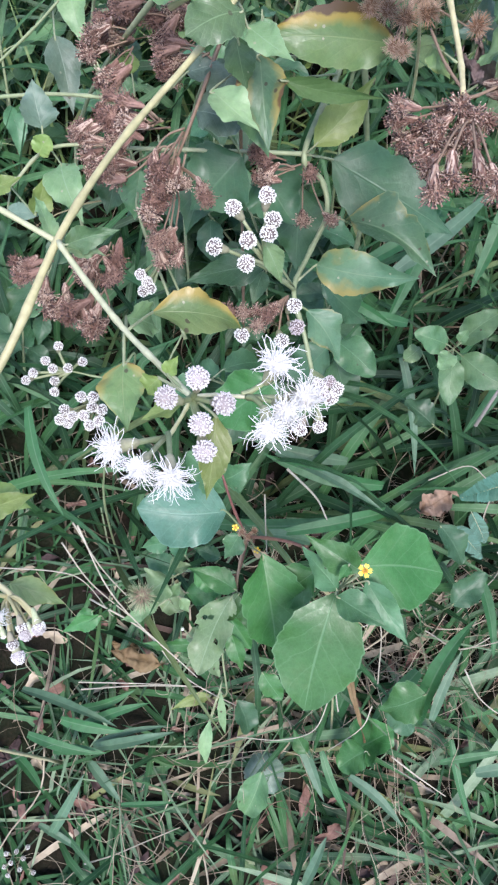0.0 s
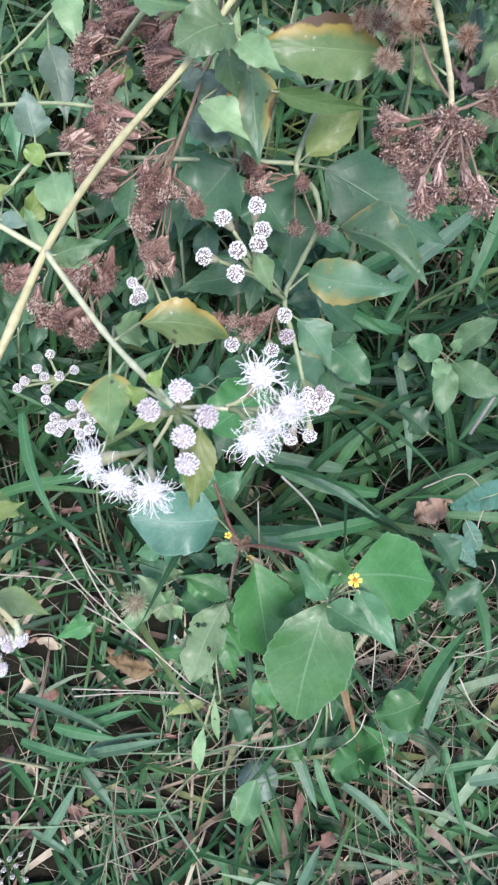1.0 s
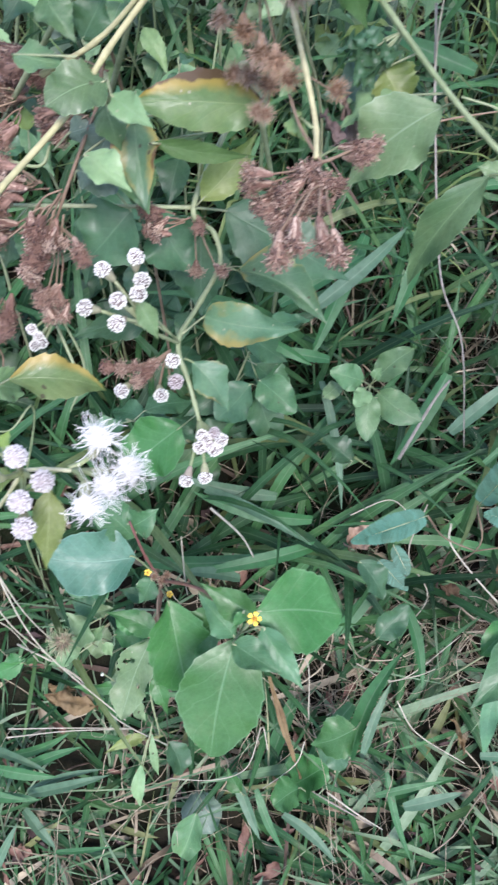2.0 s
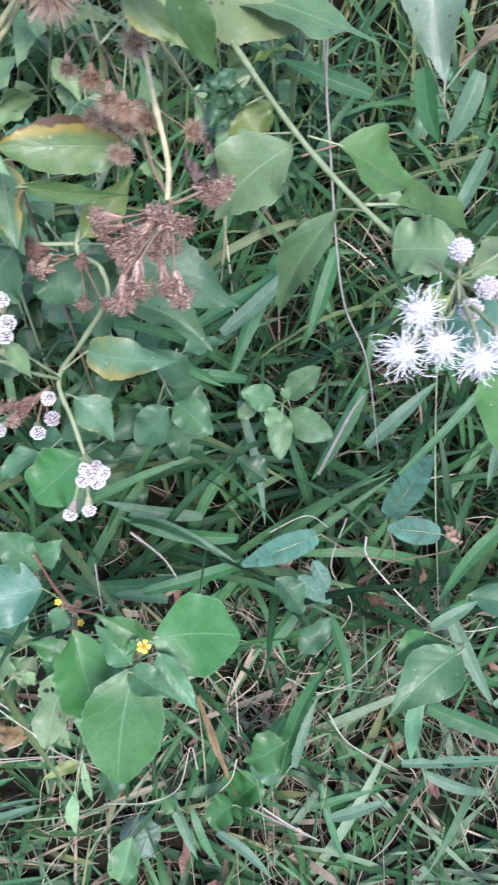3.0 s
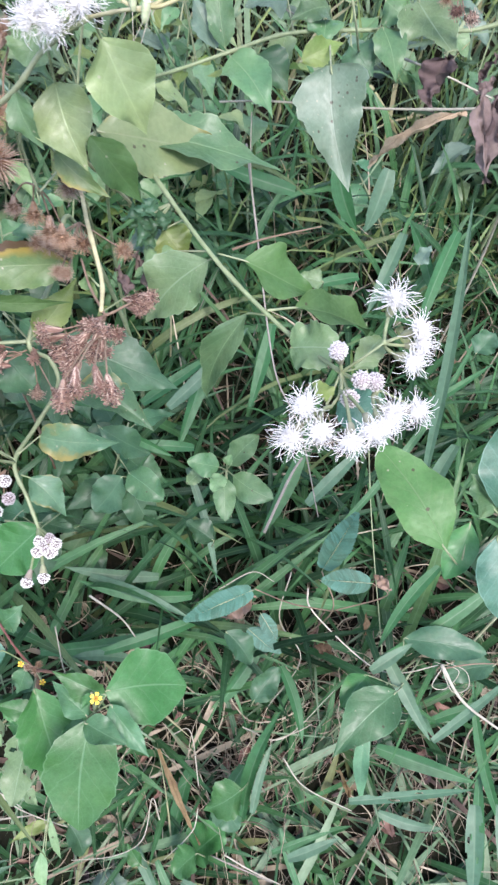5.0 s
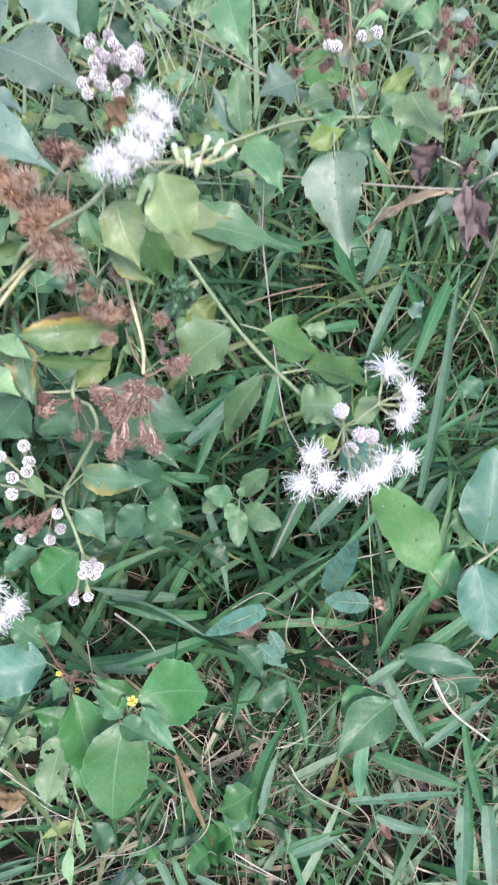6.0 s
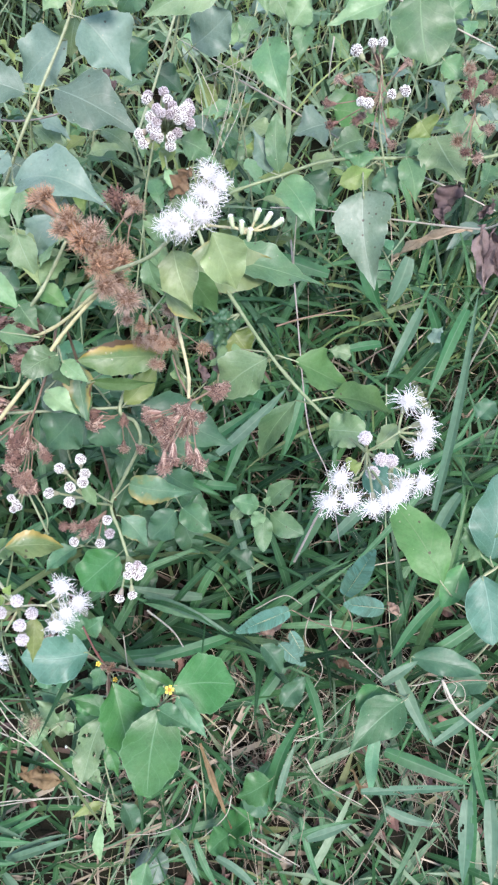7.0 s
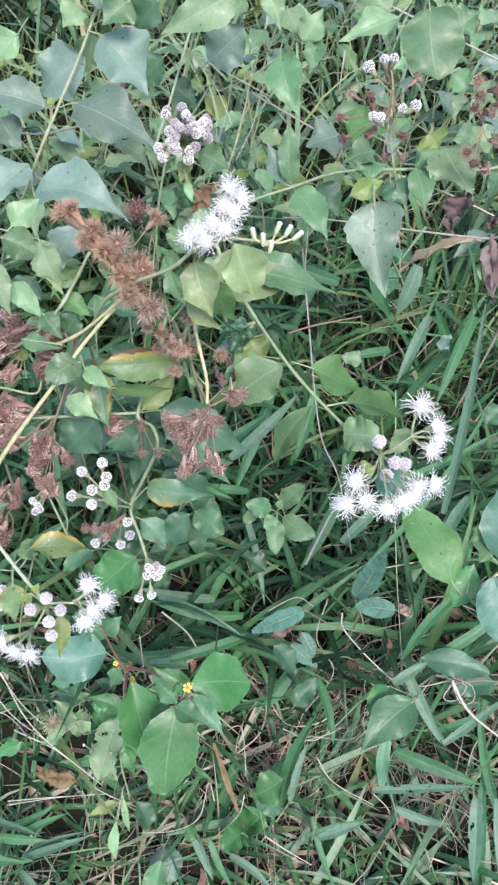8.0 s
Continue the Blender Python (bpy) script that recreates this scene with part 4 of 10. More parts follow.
spotted_weed = thing("leafy_weed", (0.1, 0.42, 0.0625), "leafy weed with broad olive leaves, yellowing and brown at the edges", "weed", "leafy weeds")
stem(spotted_weed, [(0.1, 0.42, 0.05), (0.11, 0.4, 0.25), (0.0849, 0.3773, 0.415), (0.0751, 0.3432, 0.41), (0.0614, 0.3004, 0.401), (0.071, 0.2974, 0.3883), (0.0743, 0.2851, 0.3801), (0.066, 0.2527, 0.3892), (0.0599, 0.2247, 0.4003), (0.0654, 0.2097, 0.3909), (0.0702, 0.1968, 0.3813)], 0.0016, 0.0009, "green")
stem(spotted_weed, [(0.0614, 0.3012, 0.4003), (0.0383, 0.2982, 0.4026), (-0.0123, 0.2938, 0.4048), (-0.0515, 0.2916, 0.4045), (-0.0693, 0.2744, 0.3967)], 0.0011, 0.0008, "green", name='branch')
leaf(spotted_weed, (0.0926, 0.2973, 0.4599), (0.0432, 0.2855, 0.4696), 0.0224, (0.2965, -0.7304, 0.6153), kind='scorched', arch=0.05, outline='ovate', node=(0.0849, 0.3773, 0.415))
leaf(spotted_weed, (0.0492, 0.2823, 0.4535), (0.0913, 0.2913, 0.4404), 0.0090, (0.3138, -0.8482, 0.4268), kind='olive', node=(0.0751, 0.3432, 0.41))
leaf(spotted_weed, (0.0402, 0.295, 0.4542), (0.0461, 0.265, 0.4343), 0.0200, (-0.2379, -0.5704, 0.7862), kind='mottled', node=(0.0585, 0.3402, 0.42))
leaf(spotted_weed, (0.0228, 0.277, 0.4515), (0.0424, 0.2615, 0.4471), 0.0170, (0.095, -0.1625, 0.9821), kind='pale', node=(0.0351, 0.3006, 0.4459))
leaf(spotted_weed, (0.0149, 0.286, 0.4338), (0.0372, 0.2778, 0.435), 0.0186, (-0.2137, -0.4544, 0.8648), kind='blue', wave=0.16, outline='ovate', node=(0.0128, 0.2858, 0.4282))
leaf(spotted_weed, (0.0095, 0.304, 0.437), (0.0251, 0.3048, 0.4426), 0.0113, (-0.2412, -0.6096, 0.7552), kind='blue', node=(0.001, 0.3052, 0.4266))
leaf(spotted_weed, (0.0655, 0.2984, 0.4077), (0.0901, 0.3218, 0.4272), 0.0177, (0.1772, -0.7345, 0.6551), kind='lime', node=(0.0619, 0.3004, 0.401))
leaf(spotted_weed, (0.0758, 0.3146, 0.3853), (0.141, 0.298, 0.3562), 0.0402, (0.2558, -0.4743, 0.8424), kind='dark', fold=0.1, node=(0.0614, 0.3012, 0.4003))
leaf(spotted_weed, (0.083, 0.2828, 0.3789), (0.1266, 0.257, 0.3735), 0.0322, (0.0212, -0.1707, 0.9851), kind='mottled', arch=0.1, fold=0.42, node=(0.0743, 0.2851, 0.3801))
leaf(spotted_weed, (0.0695, 0.245, 0.3921), (0.1111, 0.2305, 0.4054), 0.0210, (-0.4196, -0.5224, 0.7423), kind='mottled', curl=0.12, arch=0.1, wave=0.12, fold=0.35, node=(0.0616, 0.2296, 0.4005))
leaf(spotted_weed, (0.066, 0.2199, 0.3935), (0.0819, 0.2064, 0.3757), 0.0175, (0.4854, -0.4332, 0.7594), kind='mottled', node=(0.0627, 0.2196, 0.3967))
leaf(spotted_weed, (0.0472, 0.2348, 0.401), (0.0132, 0.2316, 0.3912), 0.0162, (-0.2371, -0.2987, 0.9244), kind='dark', node=(0.0598, 0.2262, 0.401))
leaf(spotted_weed, (0.0465, 0.2198, 0.4348), (0.0544, 0.212, 0.4199), 0.0098, (0.2751, -0.7873, 0.5518), kind='pale', fold=0.5, node=(0.0598, 0.2249, 0.4016))
leaf(spotted_weed, (0.0253, 0.3146, 0.3863), (0.0058, 0.2861, 0.3564), 0.0278, (-0.2238, -0.6277, 0.7456), kind='dark', node=(0.0382, 0.2998, 0.4011))
leaf(spotted_weed, (0.0626, 0.3241, 0.3569), (0.0632, 0.2969, 0.3217), 0.0333, (-0.0162, -0.7909, 0.6117), kind='dark', node=(0.0711, 0.2981, 0.3875))
leaf(spotted_weed, (0.0457, 0.3386, 0.353), (0.0602, 0.3067, 0.3375), 0.0243, (-0.0191, -0.444, 0.8958), kind='dark', node=(0.0619, 0.3001, 0.3953))
head(spotted_weed, (0.047, 0.2283, 0.4488), (0.0911, 0.1794, 0.9795), "bud", 0.92, node=(0.0511, 0.2145, 0.4233))
head(spotted_weed, (0.0352, 0.2235, 0.4468), (-0.5408, 0.0263, 0.8407), "bud", 0.92, node=(0.0511, 0.2145, 0.4233))
head(spotted_weed, (0.0496, 0.2206, 0.4451), (0.4551, -0.0052, 0.8904), "bud", 0.92, node=(0.0511, 0.2145, 0.4233))
head(spotted_weed, (0.0485, 0.2162, 0.443), (0.4143, -0.4833, 0.7713), "bud", 0.92, node=(0.0511, 0.2145, 0.4233))
head(spotted_weed, (0.0412, 0.2135, 0.4419), (-0.1237, -0.4358, 0.8915), "bud", 0.92, node=(0.0511, 0.2145, 0.4233))
head(spotted_weed, (0.0295, 0.2105, 0.4407), (-0.693, -0.352, 0.6291), "bud", 0.92, node=(0.0511, 0.2145, 0.4233))
head(spotted_weed, (0.0412, 0.2058, 0.4383), (-0.3029, -0.7924, 0.5296), "bud", 0.92, node=(0.0511, 0.2145, 0.4233))
stem(spotted_weed, [(0.0599, 0.2247, 0.4003), (0.0543, 0.2178, 0.4149), (0.0511, 0.2145, 0.4233), (0.044, 0.2188, 0.4311)], 0.0008, 0.0006, "green", name='stalk')
head(spotted_weed, (0.0599, 0.2068, 0.414), (0.4363, -0.1036, 0.8938), "bud", 0.86, node=(0.0576, 0.2175, 0.4058), stalk='brown')
head(spotted_weed, (0.034, 0.2035, 0.4129), (-0.6645, -0.2666, 0.6981), "dark", 0.84, node=(0.0576, 0.2175, 0.4058), stalk='brown')
head(spotted_weed, (0.0399, 0.2031, 0.4126), (-0.498, -0.3566, 0.7905), "dark", 0.84, node=(0.0576, 0.2175, 0.4058), stalk='brown')
head(spotted_weed, (0.0453, 0.2042, 0.413), (-0.2743, -0.3058, 0.9117), "seed", 0.70, node=(0.0576, 0.2175, 0.4058), stalk='brown')
head(spotted_weed, (0.0522, 0.2053, 0.4134), (0.0851, -0.2356, 0.9681), "seed", 0.72, node=(0.0576, 0.2175, 0.4058), stalk='brown')
head(spotted_weed, (0.0463, 0.199, 0.4105), (-0.195, -0.7338, 0.6508), "dark", 0.84, node=(0.0576, 0.2175, 0.4058), stalk='brown')
head(spotted_weed, (0.0405, 0.1952, 0.4088), (-0.3794, -0.8292, 0.4106), "bud", 0.86, node=(0.0576, 0.2175, 0.4058), stalk='brown')
head(spotted_weed, (0.0614, 0.1994, 0.4104), (0.49, -0.6585, 0.5712), "dusky", 0.91, node=(0.0576, 0.2175, 0.4058), stalk='brown')
head(spotted_weed, (0.0558, 0.1943, 0.4081), (0.2266, -0.9089, 0.3501), "bud", 0.86, node=(0.0576, 0.2175, 0.4058), stalk='brown')
head(spotted_weed, (0.0498, 0.2022, 0.412), (-0.0348, -0.5228, 0.8518), "dark", 0.84, node=(0.0576, 0.2175, 0.4058), stalk='brown')
head(spotted_weed, (0.0733, 0.1855, 0.388), (0.1857, -0.8627, 0.4704), "bud", 0.86, node=(0.0696, 0.1978, 0.3818))
head(spotted_weed, (0.0783, 0.1830, 0.3865), (0.30, -0.60, 0.70), "bud", 0.76, node=(0.0696, 0.1978, 0.3818))
head(spotted_weed, (0.0748, 0.1835, 0.3870), (0.09, -0.60, 0.70), "dusky", 0.76, node=(0.0696, 0.1978, 0.3818))
head(spotted_weed, (0.0718, 0.1875, 0.3885), (-0.09, -0.60, 0.70), "bud", 0.76, node=(0.0696, 0.1978, 0.3818))
head(spotted_weed, (0.0798, 0.1860, 0.3880), (0.39, -0.60, 0.70), "dusky", 0.76, node=(0.0696, 0.1978, 0.3818))
head(spotted_weed, (0.0768, 0.1885, 0.3890), (0.21, -0.60, 0.70), "dusky", 0.76, node=(0.0696, 0.1978, 0.3818))
head(spotted_weed, (0.0797, 0.1859, 0.3881), (0.7019, -0.6133, 0.3623), "bud", 0.86, node=(0.0696, 0.1978, 0.3818))
head(spotted_weed, (0.077, 0.1822, 0.3864), (0.4342, -0.8787, 0.1982), "bud", 0.86, node=(0.0696, 0.1978, 0.3818))
head(spotted_weed, (0.0712, 0.1829, 0.3868), (-0.0485, -0.9614, 0.271), "bud", 0.86, node=(0.0696, 0.1978, 0.3818))
head(spotted_weed, (0.066, 0.1703, 0.3809), (-0.2455, -0.9606, -0.1303), "bud", 0.86, node=(0.0696, 0.1978, 0.3818))
head(spotted_weed, (0.0737, 0.1719, 0.3815), (0.0898, -0.9892, -0.1162), "bud", 0.86, node=(0.0696, 0.1978, 0.3818))
leaf(spotted_weed, (-0.0552, 0.2947, 0.4116), (-0.0595, 0.3103, 0.4247), 0.0173, (0.4659, -0.4892, 0.7373), kind='blue', wave=0.12, node=(-0.0555, 0.291, 0.4054))
leaf(spotted_weed, (-0.065, 0.3685, 0.4027), (-0.0543, 0.3372, 0.382), 0.0179, (0.3661, -0.4223, 0.8293), kind='blue', node=(-0.073, 0.3977, 0.3946))
leaf(spotted_weed, (-0.0544, 0.2809, 0.4105), (-0.0489, 0.2843, 0.4176), 0.0101, (-0.1436, -0.841, 0.5216), kind='lime', outline='round', node=(-0.0546, 0.2894, 0.4057))
leaf(spotted_weed, (-0.0427, 0.2727, 0.4142), (-0.0294, 0.2461, 0.4079), 0.0173, (-0.0781, -0.2666, 0.9606), kind='pale', node=(-0.0521, 0.2896, 0.4058))
leaf(spotted_weed, (-0.053, 0.2538, 0.4031), (-0.0486, 0.2652, 0.414), 0.0123, (0.6531, -0.6384, 0.4074), kind='lime', node=(-0.0693, 0.2744, 0.3967))
leaf(spotted_weed, (-0.0723, 0.262, 0.4074), (-0.0577, 0.2642, 0.4137), 0.0096, (-0.2378, -0.6006, 0.7634), kind='lime', node=(-0.069, 0.271, 0.395))
leaf(spotted_weed, (-0.068, 0.2613, 0.3959), (-0.049, 0.2583, 0.3997), 0.0088, (-0.2383, -0.4191, 0.8761), kind='blue', node=(-0.0692, 0.2732, 0.3961))
leaf(spotted_weed, (-0.0346, 0.3804, 0.3967), (-0.0263, 0.3662, 0.3787), 0.0161, (0.2197, -0.7143, 0.6644), kind='dark', node=(-0.0418, 0.3972, 0.3937))
leaf(spotted_weed, (-0.0163, 0.3039, 0.382), (-0.0193, 0.2886, 0.3637), 0.0194, (0.0819, -0.7708, 0.6318), kind='weed', node=(-0.0124, 0.2944, 0.404))
leaf(spotted_weed, (-0.0285, 0.3031, 0.3819), (-0.0334, 0.2901, 0.3647), 0.0195, (0.0545, -0.8044, 0.5916), kind='dark', node=(-0.0124, 0.2944, 0.404))
leaf(spotted_weed, (-0.0255, 0.354, 0.395), (-0.0281, 0.3619, 0.4044), 0.0111, (0.1871, -0.7237, 0.6642), kind='lime', node=(-0.0213, 0.3356, 0.3972))
stem(spotted_weed, [(-0.086, 0.318, 0.4067), (-0.0559, 0.3172, 0.4113), (-0.0315, 0.3132, 0.4144), (-0.008, 0.3064, 0.4163), (-0.0032, 0.3158, 0.4207)], 0.001, 0.0007, "green", name='branch')
stem(spotted_weed, [(-0.098, 0.361, 0.3887), (-0.0758, 0.3708, 0.404), (-0.0626, 0.3796, 0.4135)], 0.0008, 0.0006, "green", name='branch')
stem(spotted_weed, [(0.0109, 0.2318, 0.3471), (-0.0128, 0.275, 0.3792), (-0.015, 0.2868, 0.3849)], 0.0008, 0.0006, "green", name='branch')
rooted(spotted_weed)

spent_weed = thing("spent_weed", (0.03, 0.38, 0.0569), "dead weed stalk with bunches of dry purple-brown seed heads", "weed", "spent weeds")
stem(spent_weed, [(0.03, 0.38, 0.05), (0.03, 0.36, 0.25), (0.0279, 0.3351, 0.4459), (0.0231, 0.3031, 0.4496), (0.015, 0.2711, 0.4411), (0.0083, 0.2618, 0.4279), (0.0028, 0.2528, 0.4182)], 0.0011, 0.0005, "brown")
spent_cluster(spent_weed, (0.0129, 0.269, 0.4401), (0.007, 0.2461, 0.4315), 0.0083, 16, "dark", 101, 0.93, (-0.1523, -0.9882, 0.0151), "brown", 0.6)
spent_cluster(spent_weed, (0.0129, 0.269, 0.4401), (0.0025, 0.2404, 0.4234), 0.0049, 6, "dark", 102, 0.95, (-0.2537, -0.9672, 0.0133), "brown", 0.6)
spent_cluster(spent_weed, (0.0079, 0.2731, 0.4389), (-0.0166, 0.2756, 0.435), 0.0118, 18, "dark", 103, 0.96, (-0.8717, -0.3512, 0.3419), "brown", 0.6)
spent_cluster(spent_weed, (0.0079, 0.2731, 0.4389), (-0.0309, 0.2695, 0.4323), 0.0050, 5, "seed", 104, 0.96, (-0.9288, -0.2932, 0.2266), "brown", 0.6)
spent_cluster(spent_weed, (0.0055, 0.2699, 0.4318), (-0.0222, 0.2626, 0.4234), 0.0078, 9, "seed", 105, 0.98, (-0.7387, -0.6437, 0.1997), "brown", 0.6)
spent_cluster(spent_weed, (0.0224, 0.3028, 0.4472), (-0.0023, 0.3171, 0.4323), 0.0077, 12, "dark", 106, 1.03, (-0.6364, -0.7551, 0.1572), "brown", 0.6)
head(spent_weed, (0.0238, 0.2392, 0.4335), (0.3808, -0.9244, 0.0214), "dark", 1.00, node=(0.0087, 0.2593, 0.4289), stalk='brown')
head(spent_weed, (0.0218, 0.2424, 0.435), (0.3808, -0.9244, 0.0214), "seed", 0.83, node=(0.0087, 0.2593, 0.4289), stalk='brown')
spent_cluster(spent_weed, (0.022, 0.3469, 0.435), (-0.0324, 0.354, 0.4228), 0.0136, 16, "dark", 107, 1.23, (-0.7658, -0.5009, 0.4032), "brown", 0.6)
spent_cluster(spent_weed, (0.022, 0.3469, 0.435), (-0.0067, 0.3498, 0.4259), 0.0098, 12, "dark", 108, 1.21, (-0.5706, -0.7496, 0.3355), "brown", 0.6)
spent_cluster(spent_weed, (-0.0166, 0.3445, 0.4235), (-0.0379, 0.332, 0.4235), 0.0051, 5, "seed", 109, 1.13, (-0.8536, -0.5003, 0.145), "brown", 0.6)
spent_cluster(spent_weed, (-0.0166, 0.3445, 0.4235), (-0.0307, 0.3206, 0.4179), 0.0051, 5, "dark", 110, 1.13, (-0.4039, -0.9138, -0.0417), "brown", 0.6)
spent_cluster(spent_weed, (0.0085, 0.2598, 0.427), (0.0037, 0.2418, 0.4019), 0.0076, 8, "seed", 111, 0.95, (-0.161, -0.9831, -0.0871), "brown", 0.6)
spent_cluster(spent_weed, (-0.0212, 0.2536, 0.3913), (-0.0264, 0.2397, 0.3848), 0.0105, 12, "dark", 112, 1.00, (-0.0442, -0.9989, 0.0168), "brown", 0.6)
spent_cluster(spent_weed, (-0.0212, 0.2536, 0.3913), (-0.0417, 0.2288, 0.3688), 0.0093, 10, "dark", 113, 1.09, (-0.2662, -0.9601, -0.0858), "brown", 0.6)
spent_cluster(spent_weed, (-0.0205, 0.2446, 0.387), (-0.0297, 0.2197, 0.3698), 0.0041, 4, "seed", 114, 1.19, (0.0684, -0.99, -0.1233), "brown", 0.6)
spent_cluster(spent_weed, (-0.0454, 0.2429, 0.3867), (-0.0602, 0.2397, 0.3854), 0.0085, 6, "dark", 115, 0.94, (-0.914, -0.3174, 0.2528), "brown", 0.6)
spent_cluster(spent_weed, (0.0617, 0.2962, 0.399), (0.0414, 0.2925, 0.3976), 0.0072, 7, "dark", 116, 0.91, (-0.6812, -0.6283, 0.3757), "brown", 0.6)
head(spent_weed, (0.0396, 0.2973, 0.4055), (-0.2859, 0.3861, 0.877), "dark", 0.91, node=(0.0604, 0.2962, 0.399), stalk='brown')
head(spent_weed, (0.0763, 0.274, 0.3881), (0.5427, -0.7858, 0.2965), "seed", 0.92, node=(0.0637, 0.2975, 0.3996), stalk='brown')
head(spent_weed, (0.0633, 0.2801, 0.3802), (0.0621, -0.9671, 0.2468), "dark", 1.02, node=(0.0616, 0.2974, 0.3995), stalk='brown')
head(spent_weed, (0.0649, 0.2885, 0.4008), (0.0621, -0.9671, 0.2468), "dark", 0.98, node=(0.0616, 0.2974, 0.3995), stalk='brown')
rooted(spent_weed)

budding_weed = thing("budding_weed", (-0.06, 0.2, 0.0305), "small weed with dense bunches of closed white-tipped buds", "weed", "flowering weeds")
stem(budding_weed, [(-0.06, 0.2, 0.02), (-0.05, 0.21, 0.2), (-0.0129, 0.2204, 0.3421), (-0.0191, 0.2028, 0.356), (-0.0385, 0.2019, 0.3615)], 0.0008, 0.0004, "green")
head(budding_weed, (-0.0417, 0.2088, 0.3704), (0.1805, 0.1077, 0.9777), "bud", 0.62, node=(-0.0372, 0.2013, 0.3612))
head(budding_weed, (-0.0305, 0.2033, 0.3675), (0.6763, -0.165, 0.7179), "bud", 0.62, node=(-0.0372, 0.2013, 0.3612))
head(budding_weed, (-0.0435, 0.1997, 0.366), (0.0985, -0.4522, 0.8865), "bud", 0.62, node=(-0.0372, 0.2013, 0.3612))
head(budding_weed, (-0.0368, 0.2004, 0.3662), (0.4683, -0.3661, 0.8041), "bud", 0.62, node=(-0.0372, 0.2013, 0.3612))
head(budding_weed, (-0.0424, 0.1948, 0.3637), (0.1572, -0.7098, 0.6866), "bud", 0.62, node=(-0.0372, 0.2013, 0.3612))
head(budding_weed, (-0.0521, 0.1973, 0.3651), (-0.3995, -0.5411, 0.74), "bud", 0.62, node=(-0.0372, 0.2013, 0.3612))
head(budding_weed, (-0.0549, 0.1942, 0.3636), (-0.4963, -0.6401, 0.5865), "bud", 0.62, node=(-0.0372, 0.2013, 0.3612))
head(budding_weed, (-0.0421, 0.1905, 0.3616), (0.1556, -0.8513, 0.5011), "bud", 0.62, node=(-0.0372, 0.2013, 0.3612))
head(budding_weed, (-0.047, 0.2026, 0.3675), (-0.1187, -0.2609, 0.958), "bud", 0.62, node=(-0.0372, 0.2013, 0.3612))
head(budding_weed, (-0.0241, 0.1775, 0.3828), (-0.0926, -0.0127, 0.9956), "bud", 0.68, node=(-0.0204, 0.1915, 0.3617))
head(budding_weed, (-0.0192, 0.1778, 0.3829), (0.2379, 0.0098, 0.9712), "bud", 0.68, node=(-0.0204, 0.1915, 0.3617))
head(budding_weed, (-0.0306, 0.1723, 0.3804), (-0.5139, -0.4008, 0.7585), "bud", 0.68, node=(-0.0204, 0.1915, 0.3617))
head(budding_weed, (-0.027, 0.17, 0.3793), (-0.296, -0.6194, 0.7271), "bud", 0.68, node=(-0.0204, 0.1915, 0.3617))
head(budding_weed, (-0.0224, 0.1707, 0.3795), (0.0304, -0.6018, 0.798), "bud", 0.68, node=(-0.0204, 0.1915, 0.3617))
head(budding_weed, (-0.0192, 0.1741, 0.3811), (0.2672, -0.3083, 0.913), "bud", 0.68, node=(-0.0204, 0.1915, 0.3617))
head(budding_weed, (-0.0161, 0.1691, 0.3786), (0.4443, -0.6472, 0.6195), "bud", 0.68, node=(-0.0204, 0.1915, 0.3617))
head(budding_weed, (-0.0199, 0.1673, 0.3779), (0.2009, -0.7913, 0.5774), "bud", 0.68, node=(-0.0204, 0.1915, 0.3617))
head(budding_weed, (-0.0287, 0.1676, 0.3781), (-0.3713, -0.7312, 0.5722), "bud", 0.68, node=(-0.0204, 0.1915, 0.3617))
head(budding_weed, (-0.032, 0.1686, 0.3787), (-0.5456, -0.6115, 0.5731), "bud", 0.68, node=(-0.0204, 0.1915, 0.3617))
head(budding_weed, (-0.0152, 0.1733, 0.3806), (0.5102, -0.3405, 0.7898), "bud", 0.68, node=(-0.0204, 0.1915, 0.3617))
head(budding_weed, (-0.0076, 0.2398, 0.3845), (0.0331, -0.636, 0.771), "bud", 0.74, node=(0.0003, 0.2549, 0.3804))
head(budding_weed, (-0.0044, 0.2371, 0.3831), (0.0331, -0.636, 0.771), "bud", 0.74, node=(0.0003, 0.2549, 0.3804))
head(budding_weed, (-0.0059, 0.2332, 0.3813), (0.0331, -0.636, 0.771), "bud", 0.74, node=(0.0003, 0.2549, 0.3804))
head(budding_weed, (-0.0027, 0.2345, 0.3819), (0.0331, -0.636, 0.771), "bud", 0.74, node=(0.0003, 0.2549, 0.3804))
stem(budding_weed, [(0.0003, 0.2549, 0.3804), (0.0102, 0.2416, 0.3518), (0.0021, 0.2267, 0.3337)], 0.0006, 0.0005, "green", name='branch')
rooted(budding_weed)

side_weed = thing("flowering_weed", (-0.09, 0.05, 0.0077), "weed with cream stalks, half-open white heads and yellow-green leaves", "weed", "flowering weeds")
stem(side_weed, [(-0.09, 0.05, 0.01), (-0.09, 0.055, 0.3), (-0.0339, 0.0848, 0.4551), (-0.0135, 0.0788, 0.4629), (-0.0068, 0.0725, 0.4642)], 0.0012, 0.0008, "cream")
head(side_weed, (0.0001, 0.0676, 0.4684), (0.4347, -0.8797, -0.1926), "mauve", 0.49, node=(-0.0105, 0.0759, 0.4637), stalk='cream')
head(side_weed, (-0.0028, 0.0662, 0.4678), (0.4347, -0.8797, -0.1926), "mauve", 0.49, node=(-0.0105, 0.0759, 0.4637), stalk='cream')
